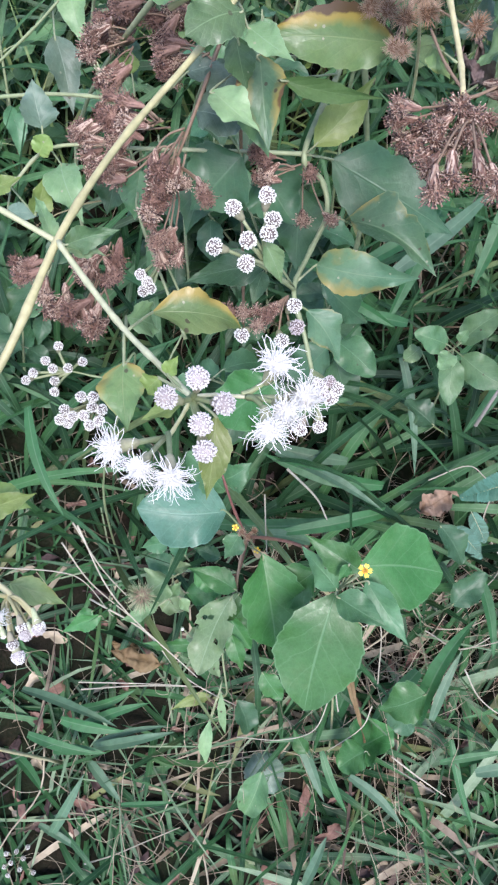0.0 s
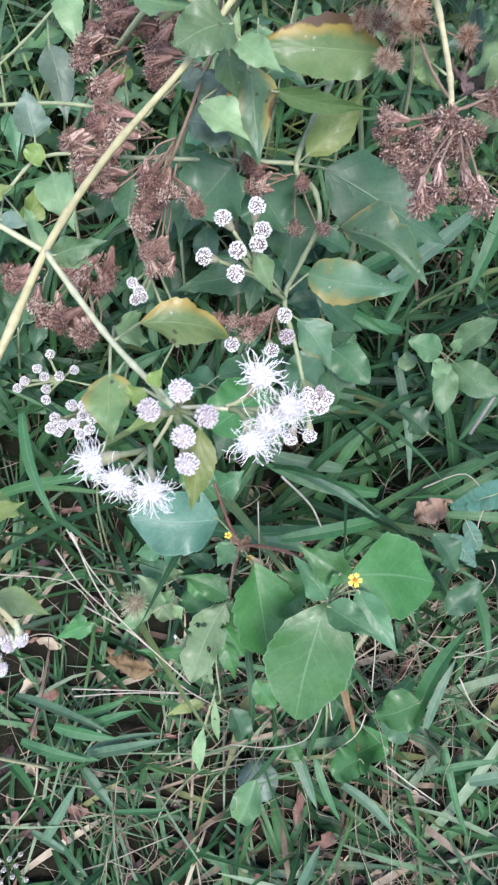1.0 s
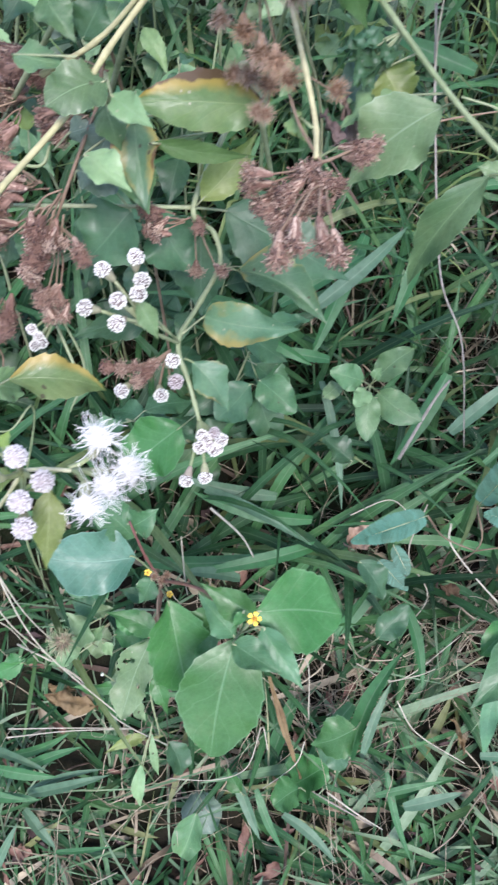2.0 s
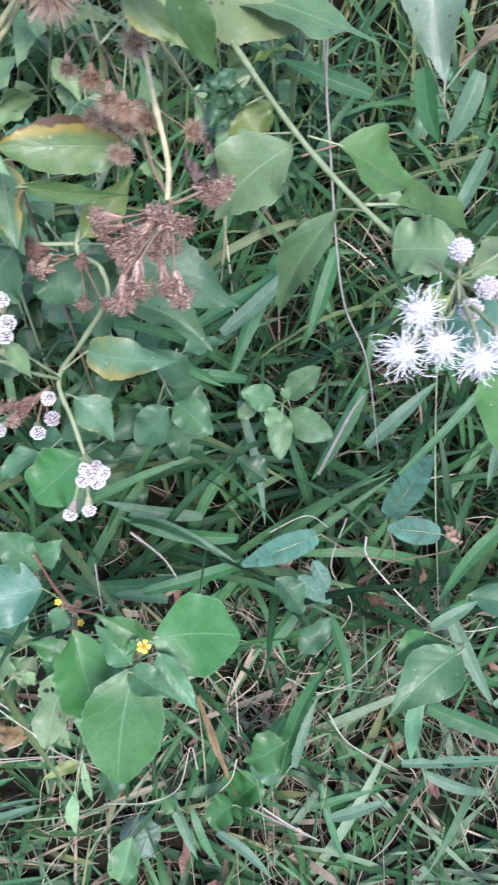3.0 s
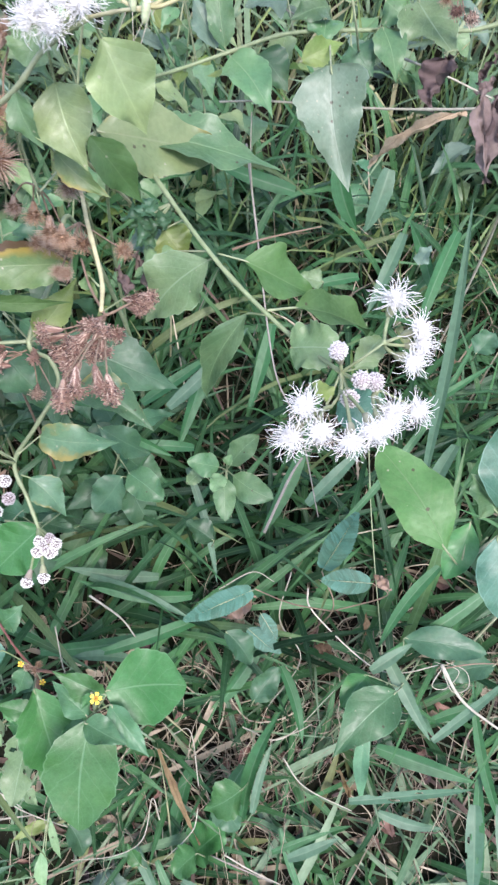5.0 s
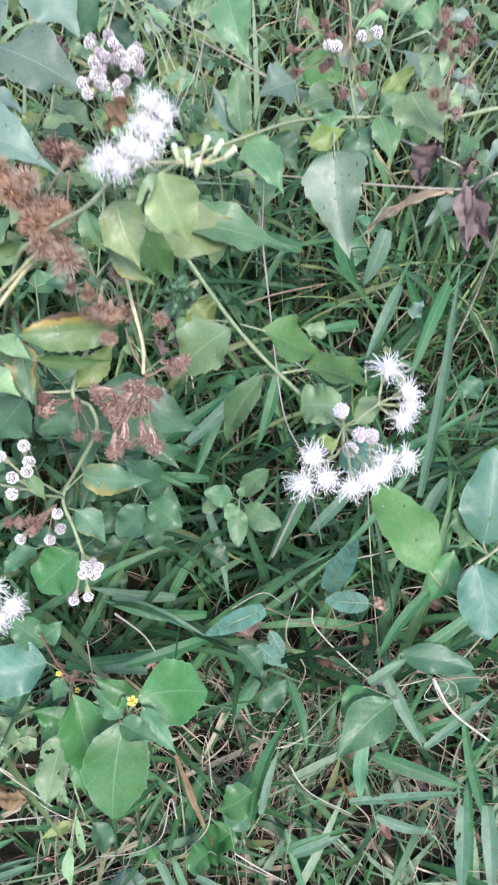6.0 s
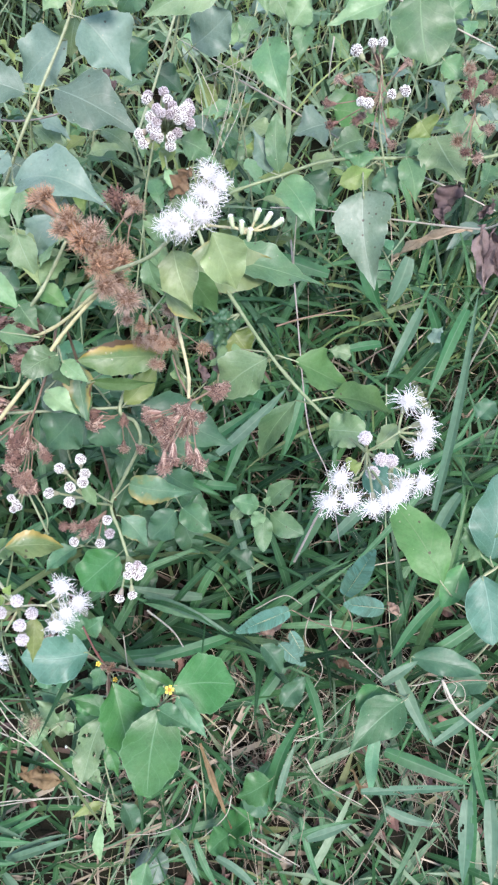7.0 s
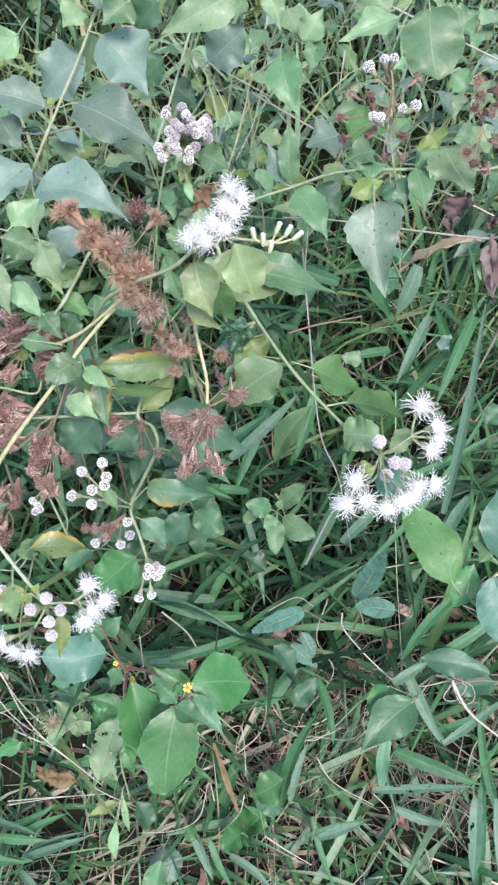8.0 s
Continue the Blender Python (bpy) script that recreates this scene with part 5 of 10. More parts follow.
head(side_weed, (-0.0044, 0.0614, 0.4655), (0.4347, -0.8797, -0.1926), "mauve", 0.49, node=(-0.0105, 0.0759, 0.4637), stalk='cream')
head(side_weed, (0.0003, 0.0681, 0.4687), (0.4347, -0.8797, -0.1926), "bud", 0.44, node=(-0.0105, 0.0759, 0.4637), stalk='cream')
head(side_weed, (-0.0015, 0.0665, 0.4679), (0.4347, -0.8797, -0.1926), "cream", 0.33, node=(-0.0105, 0.0759, 0.4637), stalk='cream')
head(side_weed, (-0.0041, 0.0608, 0.4652), (0.4347, -0.8797, -0.1926), "bud", 0.44, node=(-0.0105, 0.0759, 0.4637), stalk='cream')
head(side_weed, (-0.0006, 0.0697, 0.4694), (0.4347, -0.8797, -0.1926), "cream", 0.33, node=(-0.0105, 0.0759, 0.4637), stalk='cream')
head(side_weed, (-0.0038, 0.0676, 0.4685), (0.4347, -0.8797, -0.1926), "bud", 0.44, node=(-0.0105, 0.0759, 0.4637), stalk='cream')
head(side_weed, (-0.0082, 0.0655, 0.4675), (0.4347, -0.8797, -0.1926), "cream", 0.33, node=(-0.0105, 0.0759, 0.4637), stalk='cream')
head(side_weed, (-0.0058, 0.0638, 0.4667), (0.4347, -0.8797, -0.1926), "bud", 0.44, node=(-0.0105, 0.0759, 0.4637), stalk='cream')
head(side_weed, (-0.011, 0.0696, 0.4696), (0.4347, -0.8797, -0.1926), "flower", 0.53, node=(-0.0105, 0.0759, 0.4637), stalk='cream')
leaf(side_weed, (-0.0142, 0.082, 0.4534), (0, 0.079, 0.4461), 0.0081, (0.3319, -0.4399, 0.8345), kind='aged', node=(-0.0142, 0.0793, 0.461))
leaf(side_weed, (-0.0558, 0.1278, 0.3763), (-0.0318, 0.1322, 0.389), 0.0111, (-0.2093, -0.7317, 0.6486), kind='lime', node=(-0.062, 0.1224, 0.3738))
leaf(side_weed, (-0.0598, 0.1361, 0.3693), (-0.0396, 0.1334, 0.3676), 0.0151, (0.103, 0.15, 0.9833), kind='lime', node=(-0.062, 0.1224, 0.3738))
rooted(side_weed)

dry_weed = thing("spent_weed", (0.13, 0.5, 0.0733), "dried weed with a pale stem and hanging purple-brown seed heads", "weed", "spent weeds")
stem(dry_weed, [(0.13, 0.5, 0.06), (0.135, 0.46, 0.3), (0.0993, 0.3548, 0.4739), (0.1026, 0.3034, 0.4877), (0.1096, 0.2698, 0.4786), (0.11, 0.2499, 0.4779)], 0.001, 0.001, "cream")
head(dry_weed, (0.0868, 0.2365, 0.483), (-0.9566, -0.1801, 0.2293), "seed", 0.97, node=(0.1117, 0.248, 0.478), stalk='brown')
head(dry_weed, (0.0871, 0.2367, 0.4769), (-0.9215, -0.3645, 0.134), "seed", 0.99, node=(0.1117, 0.248, 0.478), stalk='brown')
head(dry_weed, (0.0906, 0.2351, 0.4699), (-0.7794, -0.6266, 0), "seed", 1.02, node=(0.1117, 0.248, 0.478), stalk='brown')
head(dry_weed, (0.0941, 0.2289, 0.473), (-0.5735, -0.8145, -0.0875), "seed", 0.99, node=(0.1117, 0.248, 0.478), stalk='brown')
head(dry_weed, (0.0969, 0.2236, 0.4736), (-0.4524, -0.8825, -0.1284), "seed", 0.98, node=(0.1117, 0.248, 0.478), stalk='brown')
head(dry_weed, (0.096, 0.237, 0.4738), (-0.8262, -0.5615, 0.0464), "seed", 1.00, node=(0.1117, 0.248, 0.478), stalk='brown')
head(dry_weed, (0.0999, 0.2309, 0.4801), (-0.6842, -0.7293, 0.0032), "seed", 0.97, node=(0.1117, 0.248, 0.478), stalk='brown')
head(dry_weed, (0.1061, 0.2297, 0.4732), (-0.2718, -0.9524, -0.138), "seed", 0.99, node=(0.1117, 0.248, 0.478), stalk='brown')
head(dry_weed, (0.1031, 0.2425, 0.4763), (-0.8844, -0.4349, 0.1696), "seed", 1.00, node=(0.1117, 0.248, 0.478), stalk='brown')
head(dry_weed, (0.1072, 0.2289, 0.479), (-0.1933, -0.9758, -0.1019), "seed", 0.97, node=(0.1117, 0.248, 0.478), stalk='brown')
head(dry_weed, (0.1122, 0.235, 0.4818), (0.4497, -0.8865, 0.109), "seed", 0.97, node=(0.1117, 0.248, 0.478), stalk='brown')
head(dry_weed, (0.1172, 0.236, 0.4791), (0.8247, -0.5598, 0.0798), "seed", 0.98, node=(0.1117, 0.248, 0.478), stalk='brown')
head(dry_weed, (0.1066, 0.2378, 0.4833), (-0.4819, -0.7977, 0.3627), "seed", 0.97, node=(0.1117, 0.248, 0.478), stalk='brown')
head(dry_weed, (0.0981, 0.2185, 0.4742), (-0.4524, -0.8825, -0.1284), "seed", 0.97, node=(0.1117, 0.248, 0.478), stalk='brown')
head(dry_weed, (0.1118, 0.2276, 0.4783), (0.1861, -0.9726, -0.1395), "seed", 0.97, node=(0.1117, 0.248, 0.478), stalk='brown')
head(dry_weed, (0.0993, 0.2268, 0.4781), (-0.5002, -0.861, -0.0919), "seed", 0.97, node=(0.1117, 0.248, 0.478), stalk='brown')
head(dry_weed, (0.097, 0.1996, 0.4829), (-0.0409, -0.9602, -0.2763), "seed", 1.12, node=(0.1131, 0.2375, 0.4775), stalk='brown')
head(dry_weed, (0.1018, 0.2038, 0.4849), (-0.0409, -0.9602, -0.2763), "seed", 1.12, node=(0.1131, 0.2375, 0.4775), stalk='brown')
head(dry_weed, (0.1115, 0.2045, 0.485), (0.2291, -0.935, -0.2708), "seed", 1.12, node=(0.1131, 0.2375, 0.4775), stalk='brown')
head(dry_weed, (0.1161, 0.2013, 0.4834), (0.2291, -0.935, -0.2708), "seed", 1.12, node=(0.1131, 0.2375, 0.4775), stalk='brown')
stem(dry_weed, [(0.1117, 0.2480, 0.4780), (0.1159, 0.2508, 0.4774), (0.1269, 0.2602, 0.4756)], 0.0007, 0.0005, "brown", name='branch')
head(dry_weed, (0.1250, 0.2566, 0.4770), (0.7497, -0.5318, 0.394), "seed", 0.95, node=(0.1234, 0.2575, 0.4756), stalk='brown')
head(dry_weed, (0.1288, 0.2550, 0.4762), (0.7497, -0.5318, 0.394), "seed", 0.95, node=(0.1234, 0.2575, 0.4756), stalk='brown')
head(dry_weed, (0.1263, 0.2534, 0.4754), (0.7497, -0.5318, 0.394), "seed", 0.95, node=(0.1234, 0.2575, 0.4756), stalk='brown')
head(dry_weed, (0.1313, 0.2580, 0.4776), (0.7497, -0.5318, 0.394), "seed", 0.95, node=(0.1234, 0.2575, 0.4756), stalk='brown')
stem(dry_weed, [(0.1117, 0.248, 0.478), (0.1048, 0.2651, 0.4775), (0.1005, 0.2819, 0.4778)], 0.0006, 0.0005, "brown", name='branch')
leaf(dry_weed, (0.1019, 0.2766, 0.4753), (0.1078, 0.2627, 0.473), 0.0078, (-0.6822, -0.3897, 0.6187), kind='aged', wave=0.2, node=(0.1088, 0.2645, 0.4782))
leaf(dry_weed, (0.1199, 0.2722, 0.4639), (0.1151, 0.292, 0.4624), 0.0112, (0.3168, 0.1492, 0.9367), kind='withered', node=(0.1105, 0.2516, 0.4765))
leaf(dry_weed, (0.1233, 0.3029, 0.4619), (0.1369, 0.2931, 0.4404), 0.0119, (-0.4061, -0.9006, 0.1547), kind='withered', wave=0.2)
head(dry_weed, (0.0863, 0.2948, 0.4754), (0.0397, -0.7192, 0.6937), "orange", 0.98, node=(0.0977, 0.3119, 0.4722), stalk='brown')
head(dry_weed, (0.0801, 0.2953, 0.4758), (0.0397, -0.7192, 0.6937), "orange", 0.82, node=(0.0977, 0.3119, 0.4722), stalk='brown')
head(dry_weed, (0.1006, 0.2949, 0.4752), (0.0397, -0.7192, 0.6937), "orange", 0.98, node=(0.0977, 0.3119, 0.4722), stalk='brown')
head(dry_weed, (0.1189, 0.2915, 0.4732), (0.0397, -0.7192, 0.6937), "orange", 0.85, node=(0.0977, 0.3119, 0.4722), stalk='brown')
head(dry_weed, (0.0892, 0.2826, 0.4695), (0.0397, -0.7192, 0.6937), "orange", 0.72, node=(0.0977, 0.3119, 0.4722), stalk='brown')
head(dry_weed, (0.0924, 0.2818, 0.4691), (0.0397, -0.7192, 0.6937), "orange", 0.72, node=(0.0977, 0.3119, 0.4722), stalk='brown')
head(dry_weed, (0.0926, 0.2925, 0.4742), (0.0397, -0.7192, 0.6937), "orange", 0.90, node=(0.0977, 0.3119, 0.4722), stalk='brown')
leaf(dry_weed, (0.1357, 0.3095, 0.4482), (0.1225, 0.298, 0.4485), 0.0139, (0.0337, -0.0096, 0.9994), kind='pale')
rooted(dry_weed)

herb = thing("yellow_flowered_herb", (0.055, 0.17, 0.026), "low herb with broad toothed green leaves and a tiny yellow flower", "herb", "herbs")
stem(herb, [(0.055, 0.17, 0.025), (0.0393, 0.151, 0.1528), (0.0457, 0.1657, 0.2428), (0.0465, 0.1655, 0.2538), (0.0732, 0.1458, 0.3048), (0.0898, 0.1248, 0.3166)], 0.0011, 0.0008, "red")
stem(herb, [(0.0456, 0.1661, 0.2519), (0.0381, 0.1738, 0.2746), (0.0316, 0.1839, 0.2961)], 0.0009, 0.0006, "red", name='branch')
stem(herb, [(0.0456, 0.1656, 0.2483), (0.0424, 0.1581, 0.2226), (0.0406, 0.1496, 0.1743)], 0.0008, 0.0007, "brown", name='branch')
leaf(herb, (0.089, 0.1212, 0.315), (0.0792, 0.0734, 0.279), 0.0398, (-0.16, -0.5717, 0.8047), kind='herb', teeth=0.05, fold=0.12, arch=0.08, wave=0.035, outline='ovate', node=(0.0909, 0.1232, 0.3181))
leaf(herb, (0.0976, 0.1301, 0.3301), (0.1385, 0.1343, 0.3147), 0.0388, (0.364, -0.2618, 0.8939), kind='herb', teeth=0.035, fold=0.08, arch=0.05, wave=0.035, outline='ovate', node=(0.0909, 0.1232, 0.3181))
leaf(herb, (0.0979, 0.1278, 0.3312), (0.0722, 0.1395, 0.3406), 0.0163, (0.0198, -0.6, 0.7998), kind='herb', fold=0.3, node=(0.0909, 0.1232, 0.3181))
leaf(herb, (0.0888, 0.1198, 0.3254), (0.0713, 0.1367, 0.3338), 0.0150, (0.4039, -0.0357, 0.9141), kind='glossy', node=(0.0909, 0.1232, 0.3181))
leaf(herb, (0.0879, 0.1163, 0.3292), (0.1095, 0.103, 0.3336), 0.0156, (-0.1462, 0.0824, 0.9858), kind='glossy', fold=0.3, teeth=0.04, node=(0.0909, 0.1232, 0.3181))
leaf(herb, (0.1002, 0.1231, 0.3323), (0.1194, 0.0979, 0.3254), 0.0153, (-0.229, -0.4142, 0.8809), kind='glossy', fold=0.3, teeth=0.04, node=(0.0909, 0.1232, 0.3181))
leaf(herb, (0.0545, 0.1441, 0.2933), (0.0652, 0.105, 0.2578), 0.0344, (0.2768, -0.6034, 0.7479), kind='herb', outline='ovate', node=(0.0469, 0.1612, 0.2518))
leaf(herb, (0.0816, 0.1383, 0.29), (0.0605, 0.1267, 0.2738), 0.0228, (-0.4118, -0.3955, 0.8209), kind='herb', outline='ovate', node=(0.0909, 0.1232, 0.3181))
leaf(herb, (0.092, 0.1279, 0.338), (0.0872, 0.12, 0.3388), 0.0053, (0.0633, 0.0507, 0.9967), kind='herb', node=(0.0909, 0.1232, 0.3181))
small_flower(herb, (0.0962, 0.1208, 0.3555), (0.0025, -0.2075, 0.8983), 0.003, (0.0909, 0.1232, 0.3181))
small_flower(herb, (0.0395, 0.1673, 0.2625), (0.0025, -0.2075, 0.8983), 0.002, (0.0455, 0.1672, 0.2535))
small_flower(herb, (0.052, 0.1569, 0.2574), (0.0025, -0.2075, 0.8983), 0.002, (0.0455, 0.1672, 0.2535))
head(herb, (0.0500, 0.1665, 0.2610), (0.7000, 0.1000, 0.7000), "orange", 0.45, node=(0.0457, 0.1660, 0.2530), stalk='brown')
head(herb, (0.0430, 0.1660, 0.2600), (-0.5000, -0.3000, 0.8000), "orange", 0.50, node=(0.0457, 0.1660, 0.2530), stalk='brown')
head(herb, (0.0475, 0.1640, 0.2590), (0.2000, -0.5000, 0.8000), "orange", 0.55, node=(0.0457, 0.1660, 0.2530), stalk='brown')
leaf(herb, (0.0346, 0.1694, 0.2814), (-0.0109, 0.1647, 0.2911), 0.0364, (0.2306, -0.4096, 0.8827), kind='teal', teeth=0.03, outline='ovate', node=(0.0455, 0.1672, 0.2535))
leaf(herb, (0.0332, 0.1799, 0.2831), (0.0125, 0.1911, 0.3054), 0.0206, (0.4709, -0.5324, 0.7035), kind='glossy', outline='ovate', node=(0.0347, 0.1808, 0.289))
leaf(herb, (0.0315, 0.184, 0.2884), (0.0466, 0.1907, 0.2991), 0.0184, (-0.214, -0.6602, 0.72), kind='glossy', node=(0.0323, 0.183, 0.2946))
leaf(herb, (0.0418, 0.1656, 0.2573), (0.034, 0.1547, 0.2434), 0.0133, (-0.2796, -0.6738, 0.684), kind='glossy', node=(0.0456, 0.1661, 0.2519))
leaf(herb, (0.039, 0.1438, 0.2048), (0.0205, 0.1009, 0.1736), 0.0260, (-0.3782, -0.4318, 0.8189), kind='pale', wave=0.14, eaten=True, label='pale green leaf with an eaten hole', outline='ovate', node=(0.0411, 0.1521, 0.1865))
leaf(herb, (0.0414, 0.1483, 0.2013), (0.0101, 0.1572, 0.2118), 0.0158, (0.2458, -0.2334, 0.9408), kind='herb', node=(0.0412, 0.1517, 0.1808))
leaf(herb, (0.0433, 0.1468, 0.2006), (0.0325, 0.1278, 0.1862), 0.0159, (-0.1862, -0.5239, 0.8312), kind='herb', node=(0.0412, 0.1517, 0.1808))
leaf(herb, (0.0452, 0.1451, 0.1942), (0.0518, 0.1276, 0.1802), 0.0140, (0.1617, -0.5796, 0.7987), kind='herb', node=(0.0412, 0.1517, 0.1808))
leaf(herb, (-0.0019, 0.1556, 0.1891), (-0.0201, 0.1411, 0.1769), 0.0250, (-0.5013, -0.0918, 0.8604), kind='pale', wave=0.2, node=(0.0075, 0.1638, 0.1817))
leaf(herb, (-0.0152, 0.1439, 0.1505), (-0.0373, 0.1384, 0.1372), 0.0100, (-0.4369, -0.298, 0.8487), kind='pale', node=(-0.0044, 0.1514, 0.1539))
rooted(herb)

sprig = thing("small_herb", (0.03, 0.12, 0.0184), "small pale herb sprig with narrow leaves in the grass", "herb", "herbs")
stem(sprig, [(0.03, 0.12, 0.02), (0.034, 0.1105, 0.1004), (0.0324, 0.0983, 0.1056), (0.026, 0.0782, 0.074)], 0.0007, 0.0004, "green")
leaf(sprig, (0.0268, 0.0828, 0.0873), (0.026, 0.0553, 0.0631), 0.0105, (0.0172, -0.6603, 0.7508), kind='pale', outline='lance', node=(0.0313, 0.0964, 0.1048))
leaf(sprig, (0.0338, 0.1002, 0.1065), (0.0386, 0.075, 0.0778), 0.0064, (0.1452, -0.7319, 0.6657), kind='pale', outline='lance', node=(0.0324, 0.0983, 0.1056))
leaf(sprig, (0.0668, 0.0525, 0.0721), (0.0561, 0.0241, 0.0532), 0.0266, (-0.1971, -0.4901, 0.8491), kind='weed', fold=0.4, teeth=0, outline='ovate', node=(0.0707, 0.0595, 0.0531))
rooted(sprig)

paired_herb = thing("small_herb", (0.19, 0.36, 0.054), "small upright herb with paired smooth oval leaves among tall grass", "herb", "herbs")
stem(paired_herb, [(0.19, 0.36, 0.05), (0.1829, 0.3223, 0.1186), (0.1749, 0.3073, 0.2047), (0.1737, 0.3129, 0.2327)], 0.0009, 0.0007, "green")
leaf(paired_herb, (0.1681, 0.312, 0.2377), (0.1442, 0.3122, 0.2483), 0.0183, (0.3394, -0.5215, 0.7828), kind='weed', teeth=0, outline='ovate', node=(0.1739, 0.3135, 0.2307))
leaf(paired_herb, (0.1763, 0.3125, 0.2386), (0.1974, 0.3216, 0.2645), 0.0194, (-0.5148, -0.586, 0.6257), kind='weed', teeth=0, outline='ovate', node=(0.1739, 0.3135, 0.2307))
leaf(paired_herb, (0.1783, 0.3061, 0.2344), (0.2062, 0.2847, 0.234), 0.0224, (-0.3172, -0.43, 0.8453), kind='weed', teeth=0, outline='ovate', node=(0.1739, 0.3135, 0.2307))
leaf(paired_herb, (0.1719, 0.3036, 0.2359), (0.1704, 0.2737, 0.2239), 0.0172, (-0.0655, -0.3682, 0.9274), kind='weed', teeth=0, outline='ovate', node=(0.1739, 0.3135, 0.2307))
leaf(paired_herb, (0.1687, 0.3053, 0.2393), (0.1617, 0.29, 0.2405), 0.0131, (0.1075, 0.0294, 0.9938), kind='pale', teeth=0, outline='ovate', node=(0.1739, 0.3135, 0.2307))
leaf(paired_herb, (0.1733, 0.3077, 0.2473), (0.1769, 0.3113, 0.256), 0.0080, (-0.4145, -0.7703, 0.4846), kind='pale', teeth=0, outline='ovate', node=(0.1739, 0.3135, 0.2307))
leaf(paired_herb, (0.1555, 0.3234, 0.2143), (0.1433, 0.3104, 0.2167), 0.0117, (0.2384, -0.047, 0.97), kind='pale', teeth=0, outline='round', node=(0.1657, 0.3168, 0.1984))
rooted(paired_herb)

speckled_herb = thing("small_herb", (0.13, 0.37, 0.0554), "low herb with white-speckled oval leaves in the grass", "herb", "herbs")
stem(speckled_herb, [(0.13, 0.37, 0.05), (0.1008, 0.3243, 0.1504), (0.0988, 0.3285, 0.2015)], 0.0007, 0.0005, "green")
leaf(speckled_herb, (0.099, 0.3258, 0.2118), (0.1255, 0.3017, 0.2094), 0.0255, (-0.2812, -0.3949, 0.8746), kind='glossy', teeth=0, outline='ovate', node=(0.0988, 0.3285, 0.2015))
leaf(speckled_herb, (0.0987, 0.324, 0.1985), (0.1146, 0.2989, 0.1704), 0.0282, (0.2068, -0.6679, 0.715), kind='dark', teeth=0, outline='ovate', node=(0.0987, 0.3287, 0.1956))
leaf(speckled_herb, (0.0934, 0.3287, 0.2013), (0.0685, 0.3121, 0.176), 0.0306, (-0.3344, -0.6007, 0.7262), kind='dark', teeth=0, outline='ovate', node=(0.0988, 0.3286, 0.1991))
leaf(speckled_herb, (0.0824, 0.3338, 0.2645), (0.1175, 0.3309, 0.2288), 0.0240, (0.5979, -0.4993, 0.6271), kind='dark', teeth=0, outline='lance', node=(0.0988, 0.3307, 0.203))
leaf(speckled_herb, (0.0561, 0.2312, 0.314), (0.027, 0.2172, 0.2902), 0.0347, (-0.3606, -0.54, 0.7605), kind='herb', teeth=0.02, outline='ovate', node=(0.0638, 0.2578, 0.2841))
rooted(speckled_herb)

second_white_weed = thing("flowering_weed", (0.1, 0.5, 0.0733), "weed with slender green stem and spray of white flowers", "weed", "flowering weeds")
stem(second_white_weed, [(0.1, 0.5, 0.06), (0.095, 0.47, 0.32), (0.1128, 0.3762, 0.4894), (0.1252, 0.3434, 0.4898), (0.1578, 0.2772, 0.4835), (0.1866, 0.2357, 0.4792), (0.2049, 0.2065, 0.4873)], 0.0013, 0.0009, "green")
stem(second_white_weed, [(0.2049, 0.2065, 0.4873), (0.2119, 0.2062, 0.4961), (0.2196, 0.2087, 0.502)], 0.0006, 0.0005, "green", name='branch')
stem(second_white_weed, [(0.2049, 0.2065, 0.4873), (0.2032, 0.1964, 0.4888), (0.1983, 0.1889, 0.4894)], 0.0006, 0.0005, "green", name='branch')
stem(second_white_weed, [(0.2049, 0.2065, 0.4873), (0.2179, 0.1958, 0.4894), (0.2285, 0.1908, 0.4868)], 0.0005, 0.0004, "green", name='branch')
head(second_white_weed, (0.2237, 0.2208, 0.5115), (0.0723, 0.0185, 0.9972), "flower", 0.99, node=(0.2196, 0.2087, 0.502))
head(second_white_weed, (0.2352, 0.2165, 0.4997), (0.5924, -0.2679, 0.7598), "flower", 1.01, node=(0.2196, 0.2087, 0.502))
head(second_white_weed, (0.2320, 0.2069, 0.4929), (0.5715, -0.6869, 0.449), "flower", 1.01, node=(0.2196, 0.2087, 0.502))
head(second_white_weed, (0.1856, 0.1798, 0.5038), (-0.4312, -0.2734, 0.8599), "flower", 0.94, node=(0.1983, 0.1889, 0.4894))
head(second_white_weed, (0.1800, 0.1696, 0.5002), (-0.5485, -0.7894, 0.2755), "flower", 0.94, node=(0.1983, 0.1889, 0.4894))
head(second_white_weed, (0.1899, 0.1694, 0.5031), (-0.0543, -0.9373, 0.3444), "flower", 0.93, node=(0.1983, 0.1889, 0.4894))
head(second_white_weed, (0.1997, 0.1649, 0.5032), (-0.1399, -0.9834, 0.1151), "flower", 0.93, node=(0.2032, 0.1964, 0.4888))
head(second_white_weed, (0.2077, 0.1687, 0.5039), (0.1495, -0.9702, 0.1906), "flower", 0.93, node=(0.2032, 0.1964, 0.4888))
head(second_white_weed, (0.2180, 0.1797, 0.4976), (0.412, -0.7645, 0.4958), "flower", 0.96, node=(0.2179, 0.1958, 0.4894))
head(second_white_weed, (0.2315, 0.1881, 0.4862), (0.7474, -0.4483, 0.4903), "flower", 1.00, node=(0.2285, 0.1908, 0.4868))
head(second_white_weed, (0.2128, 0.1723, 0.5020), (0.3, -0.9, 0.3), "flower", 0.80, node=(0.2179, 0.1958, 0.4894))
head(second_white_weed, (0.2358, 0.2113, 0.4960), (0.75, -0.45, 0.5), "flower", 0.85, node=(0.2196, 0.2087, 0.5020))
